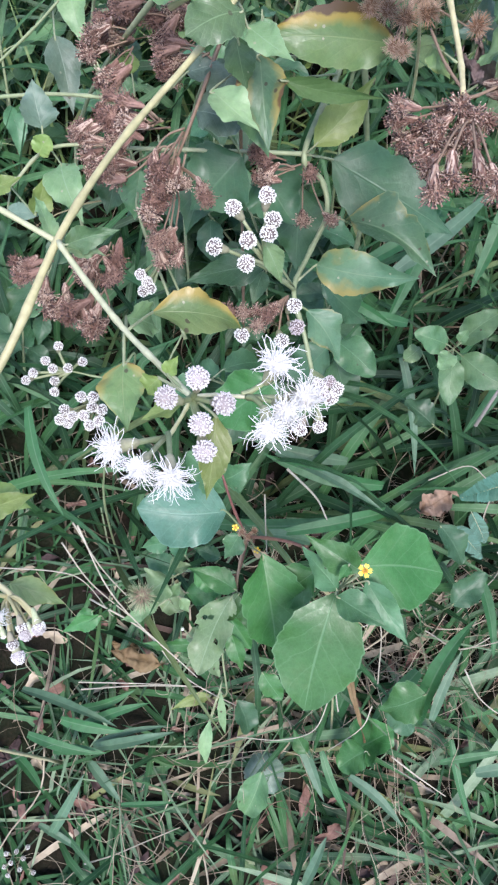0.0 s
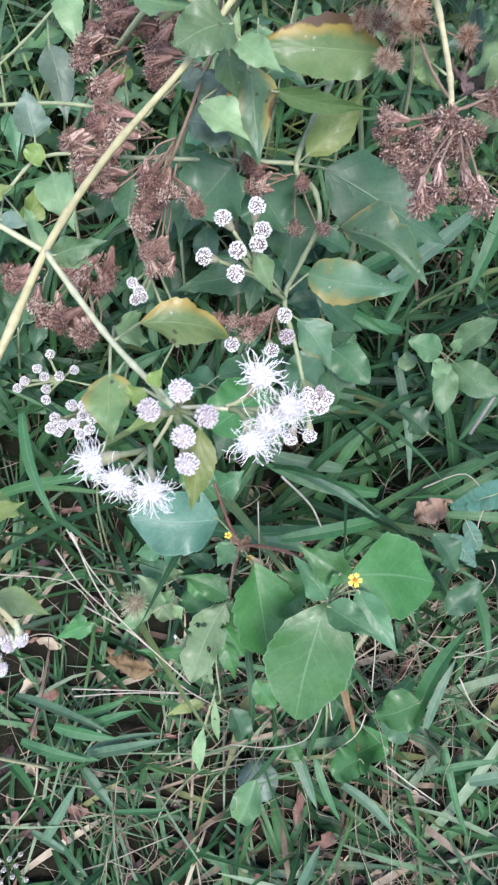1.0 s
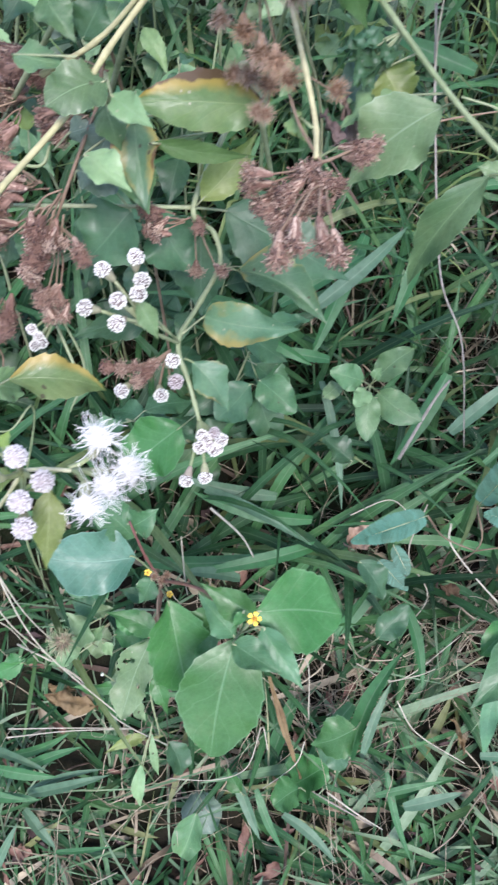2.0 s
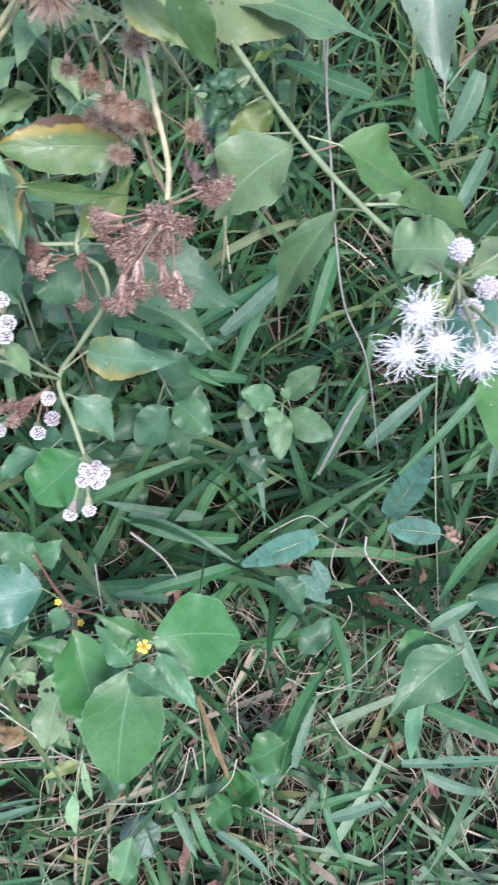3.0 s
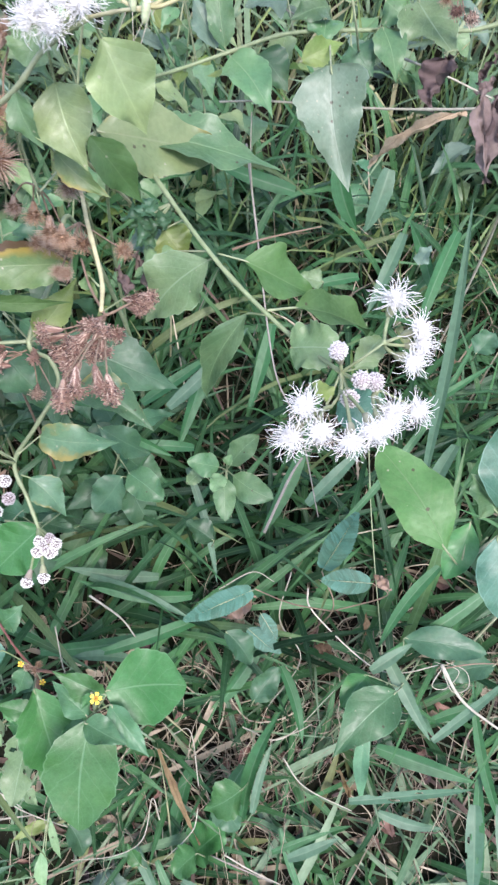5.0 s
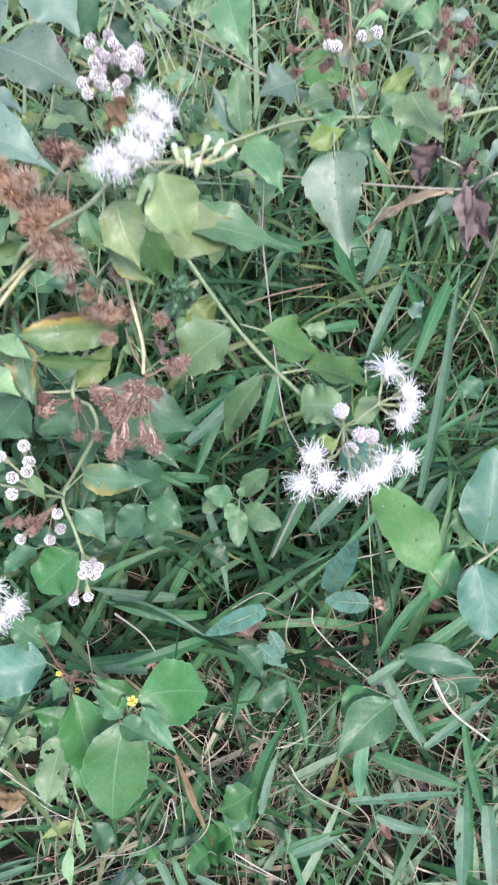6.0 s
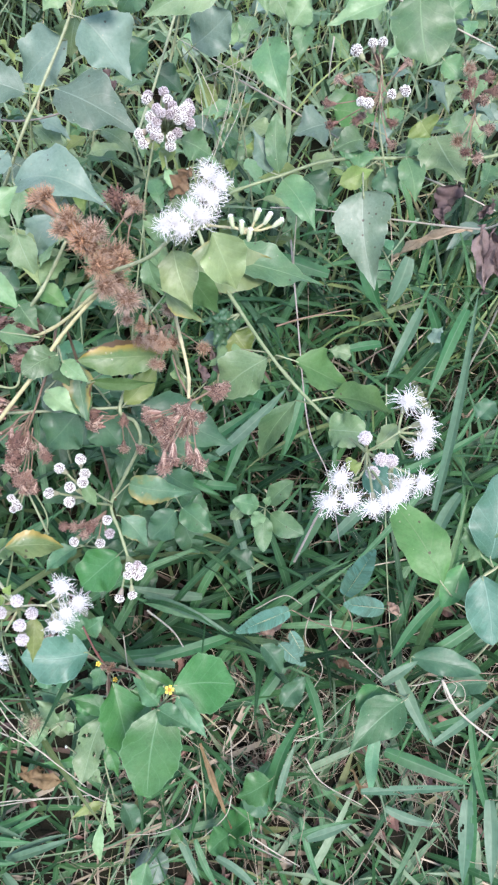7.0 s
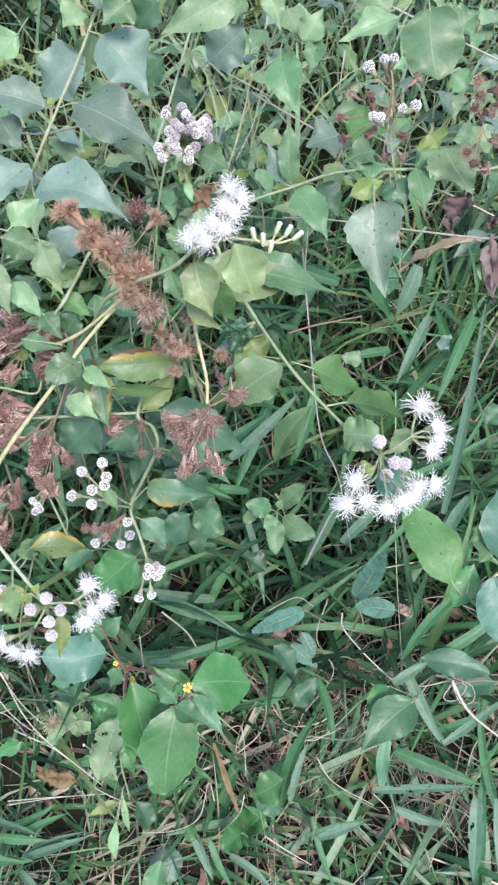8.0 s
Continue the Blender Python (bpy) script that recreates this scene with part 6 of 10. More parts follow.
head(second_white_weed, (0.2015, 0.2055, 0.5019), (-0.2629, 0.0006, 0.9648), "mauve", 1.05, node=(0.2049, 0.2065, 0.4873))
head(second_white_weed, (0.2098, 0.1959, 0.4960), (0.2384, -0.6274, 0.7413), "mauve", 1.05, node=(0.2049, 0.2065, 0.4873))
head(second_white_weed, (0.2149, 0.1950, 0.4957), (0.4977, -0.5991, 0.6271), "mauve", 1.05, node=(0.2049, 0.2065, 0.4873))
head(second_white_weed, (0.2052, 0.1904, 0.4919), (-0.0566, -0.9014, 0.4292), "mauve", 1.05, node=(0.2049, 0.2065, 0.4873))
leaf(second_white_weed, (0.1884, 0.2271, 0.4783), (0.2060, 0.2180, 0.4882), 0.0226, (-0.2921, -0.4226, 0.8135), kind='pale', wave=0.14, outline='round', node=(0.194, 0.2277, 0.4791))
leaf(second_white_weed, (0.2065, 0.2049, 0.4705), (0.2237, 0.1926, 0.4695), 0.0211, (-0.2579, -0.4341, 0.8632), kind='teal', teeth=0.02, outline='round', node=(0.2049, 0.2065, 0.4873))
leaf(second_white_weed, (0.2125, 0.2119, 0.4819), (0.2251, 0.2248, 0.4855), 0.0126, (0.2129, -0.4517, 0.8664), kind='pale', outline='ovate', node=(0.2049, 0.2065, 0.4873))
leaf(second_white_weed, (0.1979, 0.1928, 0.486), (0.1945, 0.2033, 0.4868), 0.0094, (0.2733, 0.0154, 0.9618), kind='lime', outline='ovate', node=(0.2049, 0.2065, 0.4873))
leaf(second_white_weed, (0.1721, 0.2725, 0.4838), (0.2075, 0.2716, 0.4615), 0.0269, (0.5034, -0.2973, 0.8113), kind='olive', teeth=0.02, node=(0.1612, 0.2771, 0.4837))
leaf(second_white_weed, (0.1937, 0.2541, 0.4728), (0.2437, 0.2773, 0.4256), 0.0275, (0.6333, 0.1713, 0.7547), kind='olive', teeth=0.02, arch=0.1, node=(0.1802, 0.2457, 0.4807))
leaf(second_white_weed, (0.1726, 0.2533, 0.4707), (0.1548, 0.2478, 0.4148), 0.0185, (-0.5, -0.7, 0.5), kind='weed', fold=0.45, node=(0.1801, 0.2441, 0.4796))
leaf(second_white_weed, (0.1569, 0.281, 0.4763), (0.1263, 0.2767, 0.4397), 0.0306, (-0.3, -0.6, 0.74), kind='pale', node=(0.1602, 0.2757, 0.4826))
leaf(second_white_weed, (0.142, 0.2926, 0.471), (0.122, 0.291, 0.4564), 0.0198, (-0.5868, -0.0448, 0.8085), kind='pale', node=(0.1564, 0.2806, 0.4821))
leaf(second_white_weed, (0.1371, 0.305, 0.473), (0.1482, 0.2959, 0.4616), 0.0220, (0.1798, -0.6785, 0.7123), kind='lime', node=(0.1471, 0.3007, 0.483))
leaf(second_white_weed, (0.1252, 0.3479, 0.4953), (0.1977, 0.342, 0.4759), 0.0325, (0.2449, -0.141, 0.9592), kind='weed', node=(0.1262, 0.342, 0.4902))
leaf(second_white_weed, (0.1100, 0.3286, 0.5091), (0.1748, 0.3545, 0.4758), 0.0345, (0.1, -0.62, 0.76), kind='dusty', teeth=0.02, fold=0.14, node=(0.1215, 0.3481, 0.4952))
leaf(second_white_weed, (0.137, 0.3089, 0.4793), (0.1226, 0.3082, 0.4826), 0.0091, (0.2252, -0.3991, 0.8888), kind='dark', wave=0.35, node=(0.142, 0.309, 0.4858))
leaf(second_white_weed, (0.1334, 0.3061, 0.4771), (0.1208, 0.3009, 0.4776), 0.0085, (0.2682, -0.5945, 0.7581), kind='dark', wave=0.35, node=(0.142, 0.309, 0.4858))
leaf(second_white_weed, (0.1316, 0.3047, 0.4761), (0.1242, 0.2935, 0.4727), 0.0086, (0.0661, -0.3226, 0.9442), kind='dark', wave=0.35, node=(0.142, 0.309, 0.4858))
leaf(second_white_weed, (0.137, 0.3074, 0.4783), (0.1314, 0.2976, 0.476), 0.0087, (0.0064, -0.227, 0.9739), kind='dark', wave=0.35, node=(0.142, 0.309, 0.4858))
leaf(second_white_weed, (0.1388, 0.3103, 0.4804), (0.1367, 0.2988, 0.4773), 0.0086, (0.1676, -0.2871, 0.9431), kind='dark', wave=0.35, node=(0.142, 0.309, 0.4858))
leaf(second_white_weed, (0.1334, 0.3105, 0.4802), (0.128, 0.3123, 0.4859), 0.0085, (0.2066, -0.8558, 0.4742), kind='dark', wave=0.35, node=(0.142, 0.309, 0.4858))
leaf(second_white_weed, (0.1298, 0.3077, 0.478), (0.1173, 0.3046, 0.4798), 0.0099, (0.1851, -0.1829, 0.9656), kind='dark', wave=0.35, node=(0.142, 0.309, 0.4858))
leaf(second_white_weed, (0.1352, 0.306, 0.4772), (0.1288, 0.2918, 0.4719), 0.0094, (-0.3016, -0.21, 0.93), kind='dark', wave=0.35, node=(0.142, 0.309, 0.4858))
leaf(second_white_weed, (0.138, 0.3151, 0.4618), (0.1157, 0.3099, 0.4567), 0.0191, (-0.0912, -0.4763, 0.8746), kind='blue', wave=0.3, node=(0.1421, 0.3088, 0.4845))
rooted(second_white_weed)

upper_white_weed = thing("flowering_weed", (-0.02, 0.42, 0.0625), "tall weed with white flowers, cream buds and lime-green leaves", "weed", "flowering weeds")
stem(upper_white_weed, [(-0.02, 0.42, 0.06), (-0.01, 0.4, 0.3), (0.044, 0.3032, 0.4953), (0.0638, 0.287, 0.5342), (0.092, 0.2645, 0.5694), (0.1048, 0.2604, 0.5857), (0.1204, 0.2523, 0.5996)], 0.0012, 0.0008, "green")
stem(upper_white_weed, [(0.1204, 0.2523, 0.5996), (0.1288, 0.2432, 0.6061), (0.1392, 0.2357, 0.6114)], 0.0006, 0.0005, "cream", name='branch')
head(upper_white_weed, (0.1206, 0.2704, 0.6119), (0.2715, 0.0932, 0.9579), "flower", 0.78, node=(0.1154, 0.2578, 0.5932))
head(upper_white_weed, (0.1257, 0.267, 0.6099), (0.558, -0.087, 0.8253), "flower", 0.78, node=(0.1154, 0.2578, 0.5932))
head(upper_white_weed, (0.118, 0.2641, 0.6074), (0.0813, -0.3156, 0.9454), "flower", 0.78, node=(0.1154, 0.2578, 0.5932))
head(upper_white_weed, (0.1128, 0.2579, 0.6028), (-0.2005, -0.55, 0.8108), "flower", 0.78, node=(0.1154, 0.2578, 0.5932))
head(upper_white_weed, (0.1179, 0.2556, 0.6016), (0.3246, -0.7249, 0.6075), "flower", 0.78, node=(0.1154, 0.2578, 0.5932))
head(upper_white_weed, (0.1063, 0.255, 0.6004), (-0.6258, -0.5253, 0.5766), "flower", 0.78, node=(0.1154, 0.2578, 0.5932))
head(upper_white_weed, (0.1024, 0.2531, 0.5988), (-0.7188, -0.5915, 0.3653), "flower", 0.78, node=(0.1154, 0.2578, 0.5932))
head(upper_white_weed, (0.1093, 0.2517, 0.5983), (-0.2789, -0.9035, 0.3254), "flower", 0.78, node=(0.1154, 0.2578, 0.5932))
head(upper_white_weed, (0.1223, 0.2618, 0.6062), (0.441, -0.4026, 0.8022), "flower", 0.78, node=(0.1154, 0.2578, 0.5932))
head(upper_white_weed, (0.1295, 0.2368, 0.6170), (-0.2178, 0.4865, 0.8461), "cream", 0.54, node=(0.138, 0.2357, 0.6113), stalk='cream')
head(upper_white_weed, (0.1339, 0.2347, 0.6159), (-0.0183, 0.4881, 0.8726), "cream", 0.54, node=(0.138, 0.2357, 0.6113), stalk='cream')
head(upper_white_weed, (0.1409, 0.2384, 0.6189), (0.3609, 0.436, 0.8244), "cream", 0.54, node=(0.138, 0.2357, 0.6113), stalk='cream')
head(upper_white_weed, (0.1455, 0.2370, 0.6183), (0.5063, 0.3943, 0.7669), "cream", 0.54, node=(0.138, 0.2357, 0.6113), stalk='cream')
head(upper_white_weed, (0.1500, 0.2349, 0.6172), (0.7621, 0.2762, 0.5856), "cream", 0.54, node=(0.138, 0.2357, 0.6113), stalk='cream')
head(upper_white_weed, (0.1375, 0.2319, 0.6144), (0.182, 0.4699, 0.8638), "cream", 0.54, node=(0.138, 0.2357, 0.6113), stalk='cream')
leaf(upper_white_weed, (0.1040, 0.2740, 0.5660), (0.1130, 0.2545, 0.5450), 0.0235, (-0.1, -0.85, 0.5), kind='wan', teeth=0.02, node=(0.1061, 0.2583, 0.5869))
leaf(upper_white_weed, (0.1225, 0.2590, 0.5900), (0.1345, 0.2510, 0.5620), 0.0245, (0.3, -0.85, 0.4), kind='wan', teeth=0.02, node=(0.1212, 0.2519, 0.5993))
leaf(upper_white_weed, (0.1141, 0.2685, 0.6162), (0.1038, 0.2624, 0.6052), 0.0125, (-0.2305, -0.7407, 0.6311), kind='brown', node=(0.1168, 0.2672, 0.6034))
leaf(upper_white_weed, (0.1005, 0.2815, 0.5816), (0.0947, 0.2752, 0.5709), 0.0171, (-0.1759, -0.805, 0.5666), kind='pale', outline='ovate', node=(0.1034, 0.262, 0.5843))
leaf(upper_white_weed, (0.092, 0.2645, 0.5694), (0.0994, 0.2563, 0.5523), 0.0105, (-0.2368, -0.9126, 0.3334), kind='weed', node=(0.0914, 0.266, 0.5692))
leaf(upper_white_weed, (0.0995, 0.2732, 0.5395), (0.1192, 0.262, 0.5273), 0.0113, (-0.1176, -0.8204, 0.5595), kind='aged', node=(0.094, 0.2735, 0.5515))
leaf(upper_white_weed, (0.1089, 0.3070, 0.5222), (0.1287, 0.3071, 0.4868), 0.0185, (0.15, -0.75, 0.62), kind='olive', teeth=0.02, node=(0.0895, 0.2775, 0.5175))
stem(upper_white_weed, [(0.0919, 0.2653, 0.5676), (0.0875, 0.2762, 0.5407), (0.0895, 0.2775, 0.5175)], 0.0006, 0.0005, "green", name='branch')
head(upper_white_weed, (0.0901, 0.2799, 0.4949), (0.0758, -0.9888, -0.1287), "orange", 1.07, node=(0.0879, 0.2802, 0.5192), stalk='brown')
head(upper_white_weed, (0.095, 0.2775, 0.4937), (0.0758, -0.9888, -0.1287), "orange", 0.96, node=(0.0879, 0.2802, 0.5192), stalk='brown')
head(upper_white_weed, (0.0835, 0.2862, 0.4988), (0.0758, -0.9888, -0.1287), "orange", 0.91, node=(0.0879, 0.2802, 0.5192), stalk='brown')
head(upper_white_weed, (0.0752, 0.2893, 0.5003), (0.0758, -0.9888, -0.1287), "orange", 0.80, node=(0.0879, 0.2802, 0.5192), stalk='brown')
head(upper_white_weed, (0.1004, 0.2867, 0.5125), (-0.0521, -0.9604, 0.2736), "orange", 1.09, node=(0.0959, 0.2878, 0.525), stalk='brown')
rooted(upper_white_weed)

orange_weed = thing("spent_weed", (-0.1, 0.4, 0.0597), "dead weed with fluffy orange-brown seed heads above green leaves", "weed", "spent weeds")
stem(orange_weed, [(-0.1, 0.4, 0.06), (-0.08, 0.4, 0.3), (0.013, 0.3086, 0.4847), (0.0306, 0.3104, 0.5114), (0.0455, 0.3083, 0.5413)], 0.0013, 0.0009, "green")
stem(orange_weed, [(0.0054, 0.3012, 0.467), (0.0337, 0.2952, 0.4891), (0.0663, 0.288, 0.529)], 0.0011, 0.0009, "cream", name='branch')
head(orange_weed, (0.0313, 0.3246, 0.555), (-0.6251, 0.1648, 0.763), "orange", 1.41, node=(0.0424, 0.3242, 0.5458), stalk='brown')
head(orange_weed, (0.0395, 0.3091, 0.5693), (-0.5342, 0.1988, 0.8216), "orange", 1.17, node=(0.0424, 0.3242, 0.5458), stalk='brown')
head(orange_weed, (0.0498, 0.3123, 0.548), (-0.2857, -0.2071, 0.9357), "orange", 1.41, node=(0.0596, 0.3024, 0.5323), stalk='brown')
head(orange_weed, (0.0639, 0.2939, 0.5607), (0.1652, -0.3144, 0.9348), "orange", 1.29, node=(0.0596, 0.3024, 0.5323), stalk='brown')
head(orange_weed, (0.057, 0.29, 0.5576), (-0.1236, -0.503, 0.8554), "orange", 1.29, node=(0.0596, 0.3024, 0.5323), stalk='brown')
head(orange_weed, (0.0602, 0.2951, 0.5492), (0.0684, -0.6141, 0.7862), "orange", 1.38, node=(0.0596, 0.3024, 0.5323), stalk='brown')
head(orange_weed, (0.0668, 0.2987, 0.54), (0.3467, -0.7044, 0.6194), "orange", 1.41, node=(0.0596, 0.3024, 0.5323), stalk='brown')
head(orange_weed, (0.073, 0.2997, 0.5411), (0.5233, -0.6045, 0.6005), "orange", 1.36, node=(0.0596, 0.3024, 0.5323), stalk='brown')
head(orange_weed, (0.0658, 0.2786, 0.5505), (0.221, -0.8564, 0.4666), "orange", 1.29, node=(0.0596, 0.3024, 0.5323), stalk='brown')
head(orange_weed, (0.0713, 0.2869, 0.5323), (0.3971, -0.8804, 0.2593), "orange", 1.54, node=(0.0596, 0.3024, 0.5323), stalk='brown')
head(orange_weed, (0.0804, 0.2645, 0.5419), (0.4834, -0.8704, 0.0933), "orange", 1.52, node=(0.0596, 0.3024, 0.5323), stalk='brown')
head(orange_weed, (0.0695, 0.2698, 0.5448), (0.2859, -0.9368, 0.2018), "orange", 1.29, node=(0.0596, 0.3024, 0.5323), stalk='brown')
head(orange_weed, (0.0769, 0.2886, 0.546), (0.5737, -0.6605, 0.4844), "orange", 1.20, node=(0.0596, 0.3024, 0.5323), stalk='brown')
head(orange_weed, (0.0482, 0.3082, 0.5572), (-0.3627, -0.051, 0.9305), "orange", 1.20, node=(0.0596, 0.3024, 0.5323), stalk='brown')
head(orange_weed, (0.0708, 0.2854, 0.5433), (0.4048, -0.8097, 0.425), "orange", 1.32, node=(0.0596, 0.3024, 0.5323), stalk='brown')
head(orange_weed, (0.0835, 0.3117, 0.5622), (0.6178, 0.0521, 0.7846), "orange", 1.08, node=(0.0596, 0.3024, 0.5323), stalk='brown')
head(orange_weed, (0.0436, 0.3112, 0.5468), (-0.4906, -0.2316, 0.84), "orange", 1.23, node=(0.0596, 0.3024, 0.5323), stalk='brown')
head(orange_weed, (0.0701, 0.3391, 0.5459), (-0.0558, -0.3443, 0.9372), "dark", 1.67, node=(0.0781, 0.3253, 0.5371), stalk='brown')
stem(orange_weed, [(0.0827, 0.3157, 0.5551), (0.0791, 0.3108, 0.5455), (0.0777, 0.3043, 0.5349)], 0.0004, 0.0004, "brown", name='branch')
leaf(orange_weed, (0.0117, 0.3059, 0.4949), (0.0234, 0.2928, 0.4868), 0.0151, (0.1142, -0.4448, 0.8883), kind='weed', node=(0.0168, 0.3056, 0.4853))
leaf(orange_weed, (-0.0052, 0.3075, 0.4705), (0.0215, 0.2953, 0.4762), 0.0124, (-0.3274, -0.2929, 0.8984), kind='weed', node=(0.0225, 0.2934, 0.481))
leaf(orange_weed, (0.0233, 0.3024, 0.4812), (0.0338, 0.3078, 0.4977), 0.0177, (-0.2837, -0.8443, 0.4546), kind='dark', node=(0.0259, 0.2961, 0.4831))
leaf(orange_weed, (0.0321, 0.2948, 0.4524), (0.021, 0.2832, 0.4316), 0.0179, (-0.16, -0.8245, 0.5428), kind='blue', wave=0.15, node=(0.0284, 0.2878, 0.4716))
leaf(orange_weed, (0.0356, 0.2886, 0.4485), (0.046, 0.2712, 0.4252), 0.0206, (0.2594, -0.7127, 0.6517), kind='weed', node=(0.0318, 0.2848, 0.4698))
leaf(orange_weed, (0.0333, 0.2943, 0.4037), (0.0096, 0.2813, 0.381), 0.0366, (-0.2816, -0.6756, 0.6813), kind='dark', node=(0.0271, 0.2951, 0.4159))
leaf(orange_weed, (0.0414, 0.3117, 0.3798), (0.0611, 0.2958, 0.3583), 0.0338, (0.3097, -0.6066, 0.7322), kind='dark', node=(0.0386, 0.3127, 0.3924))
leaf(orange_weed, (0.0104, 0.3412, 0.5187), (0.0218, 0.3226, 0.4948), 0.0185, (-0.157, -0.8154, 0.5572), kind='pale', wave=0.14, node=(0.0048, 0.3579, 0.5176))
leaf(orange_weed, (-0.0134, 0.345, 0.5196), (0.0116, 0.3403, 0.5061), 0.0212, (0.3119, -0.5564, 0.7702), kind='weed', node=(-0.0258, 0.3672, 0.5096))
leaf(orange_weed, (-0.0146, 0.3184, 0.5257), (-0.0045, 0.2981, 0.5005), 0.0165, (0.2756, -0.6915, 0.6677), kind='pale', node=(-0.0236, 0.3398, 0.5153))
leaf(orange_weed, (0.0292, 0.3569, 0.5187), (0.0165, 0.3419, 0.4955), 0.0214, (-0.0654, -0.8222, 0.5654), kind='blue', node=(0.0248, 0.364, 0.5171))
leaf(orange_weed, (-0.0045, 0.3623, 0.4714), (-0.0198, 0.3442, 0.458), 0.0232, (0.0547, -0.6242, 0.7793), kind='dark', node=(0.0031, 0.3651, 0.4739))
leaf(orange_weed, (-0.0094, 0.3297, 0.4974), (0.0095, 0.3102, 0.4855), 0.0165, (-0.1572, -0.6208, 0.768), kind='pale', node=(-0.0154, 0.3433, 0.494))
leaf(orange_weed, (0.0237, 0.3139, 0.5011), (0.0406, 0.3033, 0.4952), 0.0139, (0.041, -0.4404, 0.8968), kind='olive', node=(0.0277, 0.3095, 0.5069))
leaf(orange_weed, (-0.0193, 0.3911, 0.4899), (-0.0002, 0.4059, 0.5014), 0.0196, (0.0412, -0.6439, 0.764), kind='pale', node=(-0.0231, 0.3881, 0.4876))
leaf(orange_weed, (0.0073, 0.3555, 0.5089), (0.0238, 0.3165, 0.4994), 0.0175, (0.1900, -0.6200, 0.7700), kind='wan', teeth=0.03, fold=0.35, node=(-0.0258, 0.3672, 0.5096))
rooted(orange_weed)

tall_weed = thing("leafy_weed", (-0.12, 0.62, 0.0888), "tall leafy weed with broad toothed grey-green leaves", "weed", "leafy weeds")
stem(tall_weed, [(-0.12, 0.62, 0.09), (-0.11, 0.6, 0.25), (-0.0331, 0.5231, 0.4333), (-0.0077, 0.548, 0.4764), (0.0125, 0.5729, 0.5069), (0.0254, 0.5878, 0.5301), (0.0379, 0.6019, 0.5527)], 0.0015, 0.001, "green")
leaf(tall_weed, (0.0077, 0.5428, 0.4861), (0.0736, 0.5061, 0.4719), 0.0499, (-0.0201, -0.3905, 0.9204), kind='blue', teeth=0.07, node=(-0.0076, 0.5491, 0.4771))
leaf(tall_weed, (-0.0146, 0.5408, 0.4831), (-0.065, 0.5444, 0.494), 0.0333, (0.1552, -0.4672, 0.8704), kind='blue', node=(-0.0076, 0.5491, 0.4771))
leaf(tall_weed, (0.0154, 0.5834, 0.5022), (-0.0286, 0.5835, 0.4627), 0.0477, (-0.5094, -0.6477, 0.5665), kind='blue', teeth=0.06, node=(0.0125, 0.5729, 0.5069))
leaf(tall_weed, (0.0309, 0.576, 0.5225), (0.0659, 0.5543, 0.486), 0.0514, (0.3528, -0.6158, 0.7045), kind='blue', teeth=0.06, node=(0.0206, 0.581, 0.5227))
leaf(tall_weed, (0.0224, 0.5974, 0.5122), (0.0145, 0.5909, 0.483), 0.0279, (-0.0706, -0.9696, 0.2343), kind='pale', node=(0.0203, 0.583, 0.5216))
leaf(tall_weed, (-0.0152, 0.45, 0.4698), (0.057, 0.4207, 0.4672), 0.0447, (-0.0645, -0.2441, 0.9676), kind='blue', teeth=0.04, arch=0.16, node=(-0.0286, 0.5049, 0.4456))
leaf(tall_weed, (-0.0215, 0.478, 0.4762), (-0.0527, 0.4413, 0.4611), 0.0340, (0.0041, -0.3838, 0.9234), kind='blue', node=(-0.0262, 0.5093, 0.4487))
leaf(tall_weed, (-0.0082, 0.4973, 0.4419), (0.0301, 0.5243, 0.4388), 0.0268, (0.3646, -0.424, 0.8291), kind='dark', node=(-0.0308, 0.523, 0.4335))
leaf(tall_weed, (0.042, 0.5875, 0.5432), (0.0137, 0.5921, 0.5564), 0.0317, (0.2004, -0.7079, 0.6773), kind='blue', node=(0.0305, 0.5896, 0.5378))
leaf(tall_weed, (0.0145, 0.5955, 0.5346), (0.003, 0.5713, 0.5293), 0.0227, (0.3077, -0.337, 0.8898), kind='pale', node=(0.0254, 0.5896, 0.5313))
leaf(tall_weed, (-0.0437, 0.6205, 0.4989), (-0.0749, 0.6123, 0.4789), 0.0277, (-0.1671, -0.7919, 0.5874), kind='pale', node=(-0.0365, 0.6422, 0.502))
leaf(tall_weed, (-0.053, 0.5442, 0.4705), (-0.0352, 0.5228, 0.4573), 0.0275, (0.0677, -0.484, 0.8725), kind='blue', node=(-0.0649, 0.5616, 0.4694))
leaf(tall_weed, (0.0558, 0.5763, 0.5488), (0.0345, 0.5615, 0.5371), 0.0311, (0.0706, -0.6763, 0.7332), kind='weed', node=(0.0636, 0.5973, 0.5514))
stem(tall_weed, [(-0.089, 0.6135, 0.4423), (-0.0593, 0.5916, 0.4296), (-0.0224, 0.5789, 0.4358), (0.0232, 0.578, 0.4506)], 0.001, 0.0008, "grey", name='dry_twig')
rooted(tall_weed)

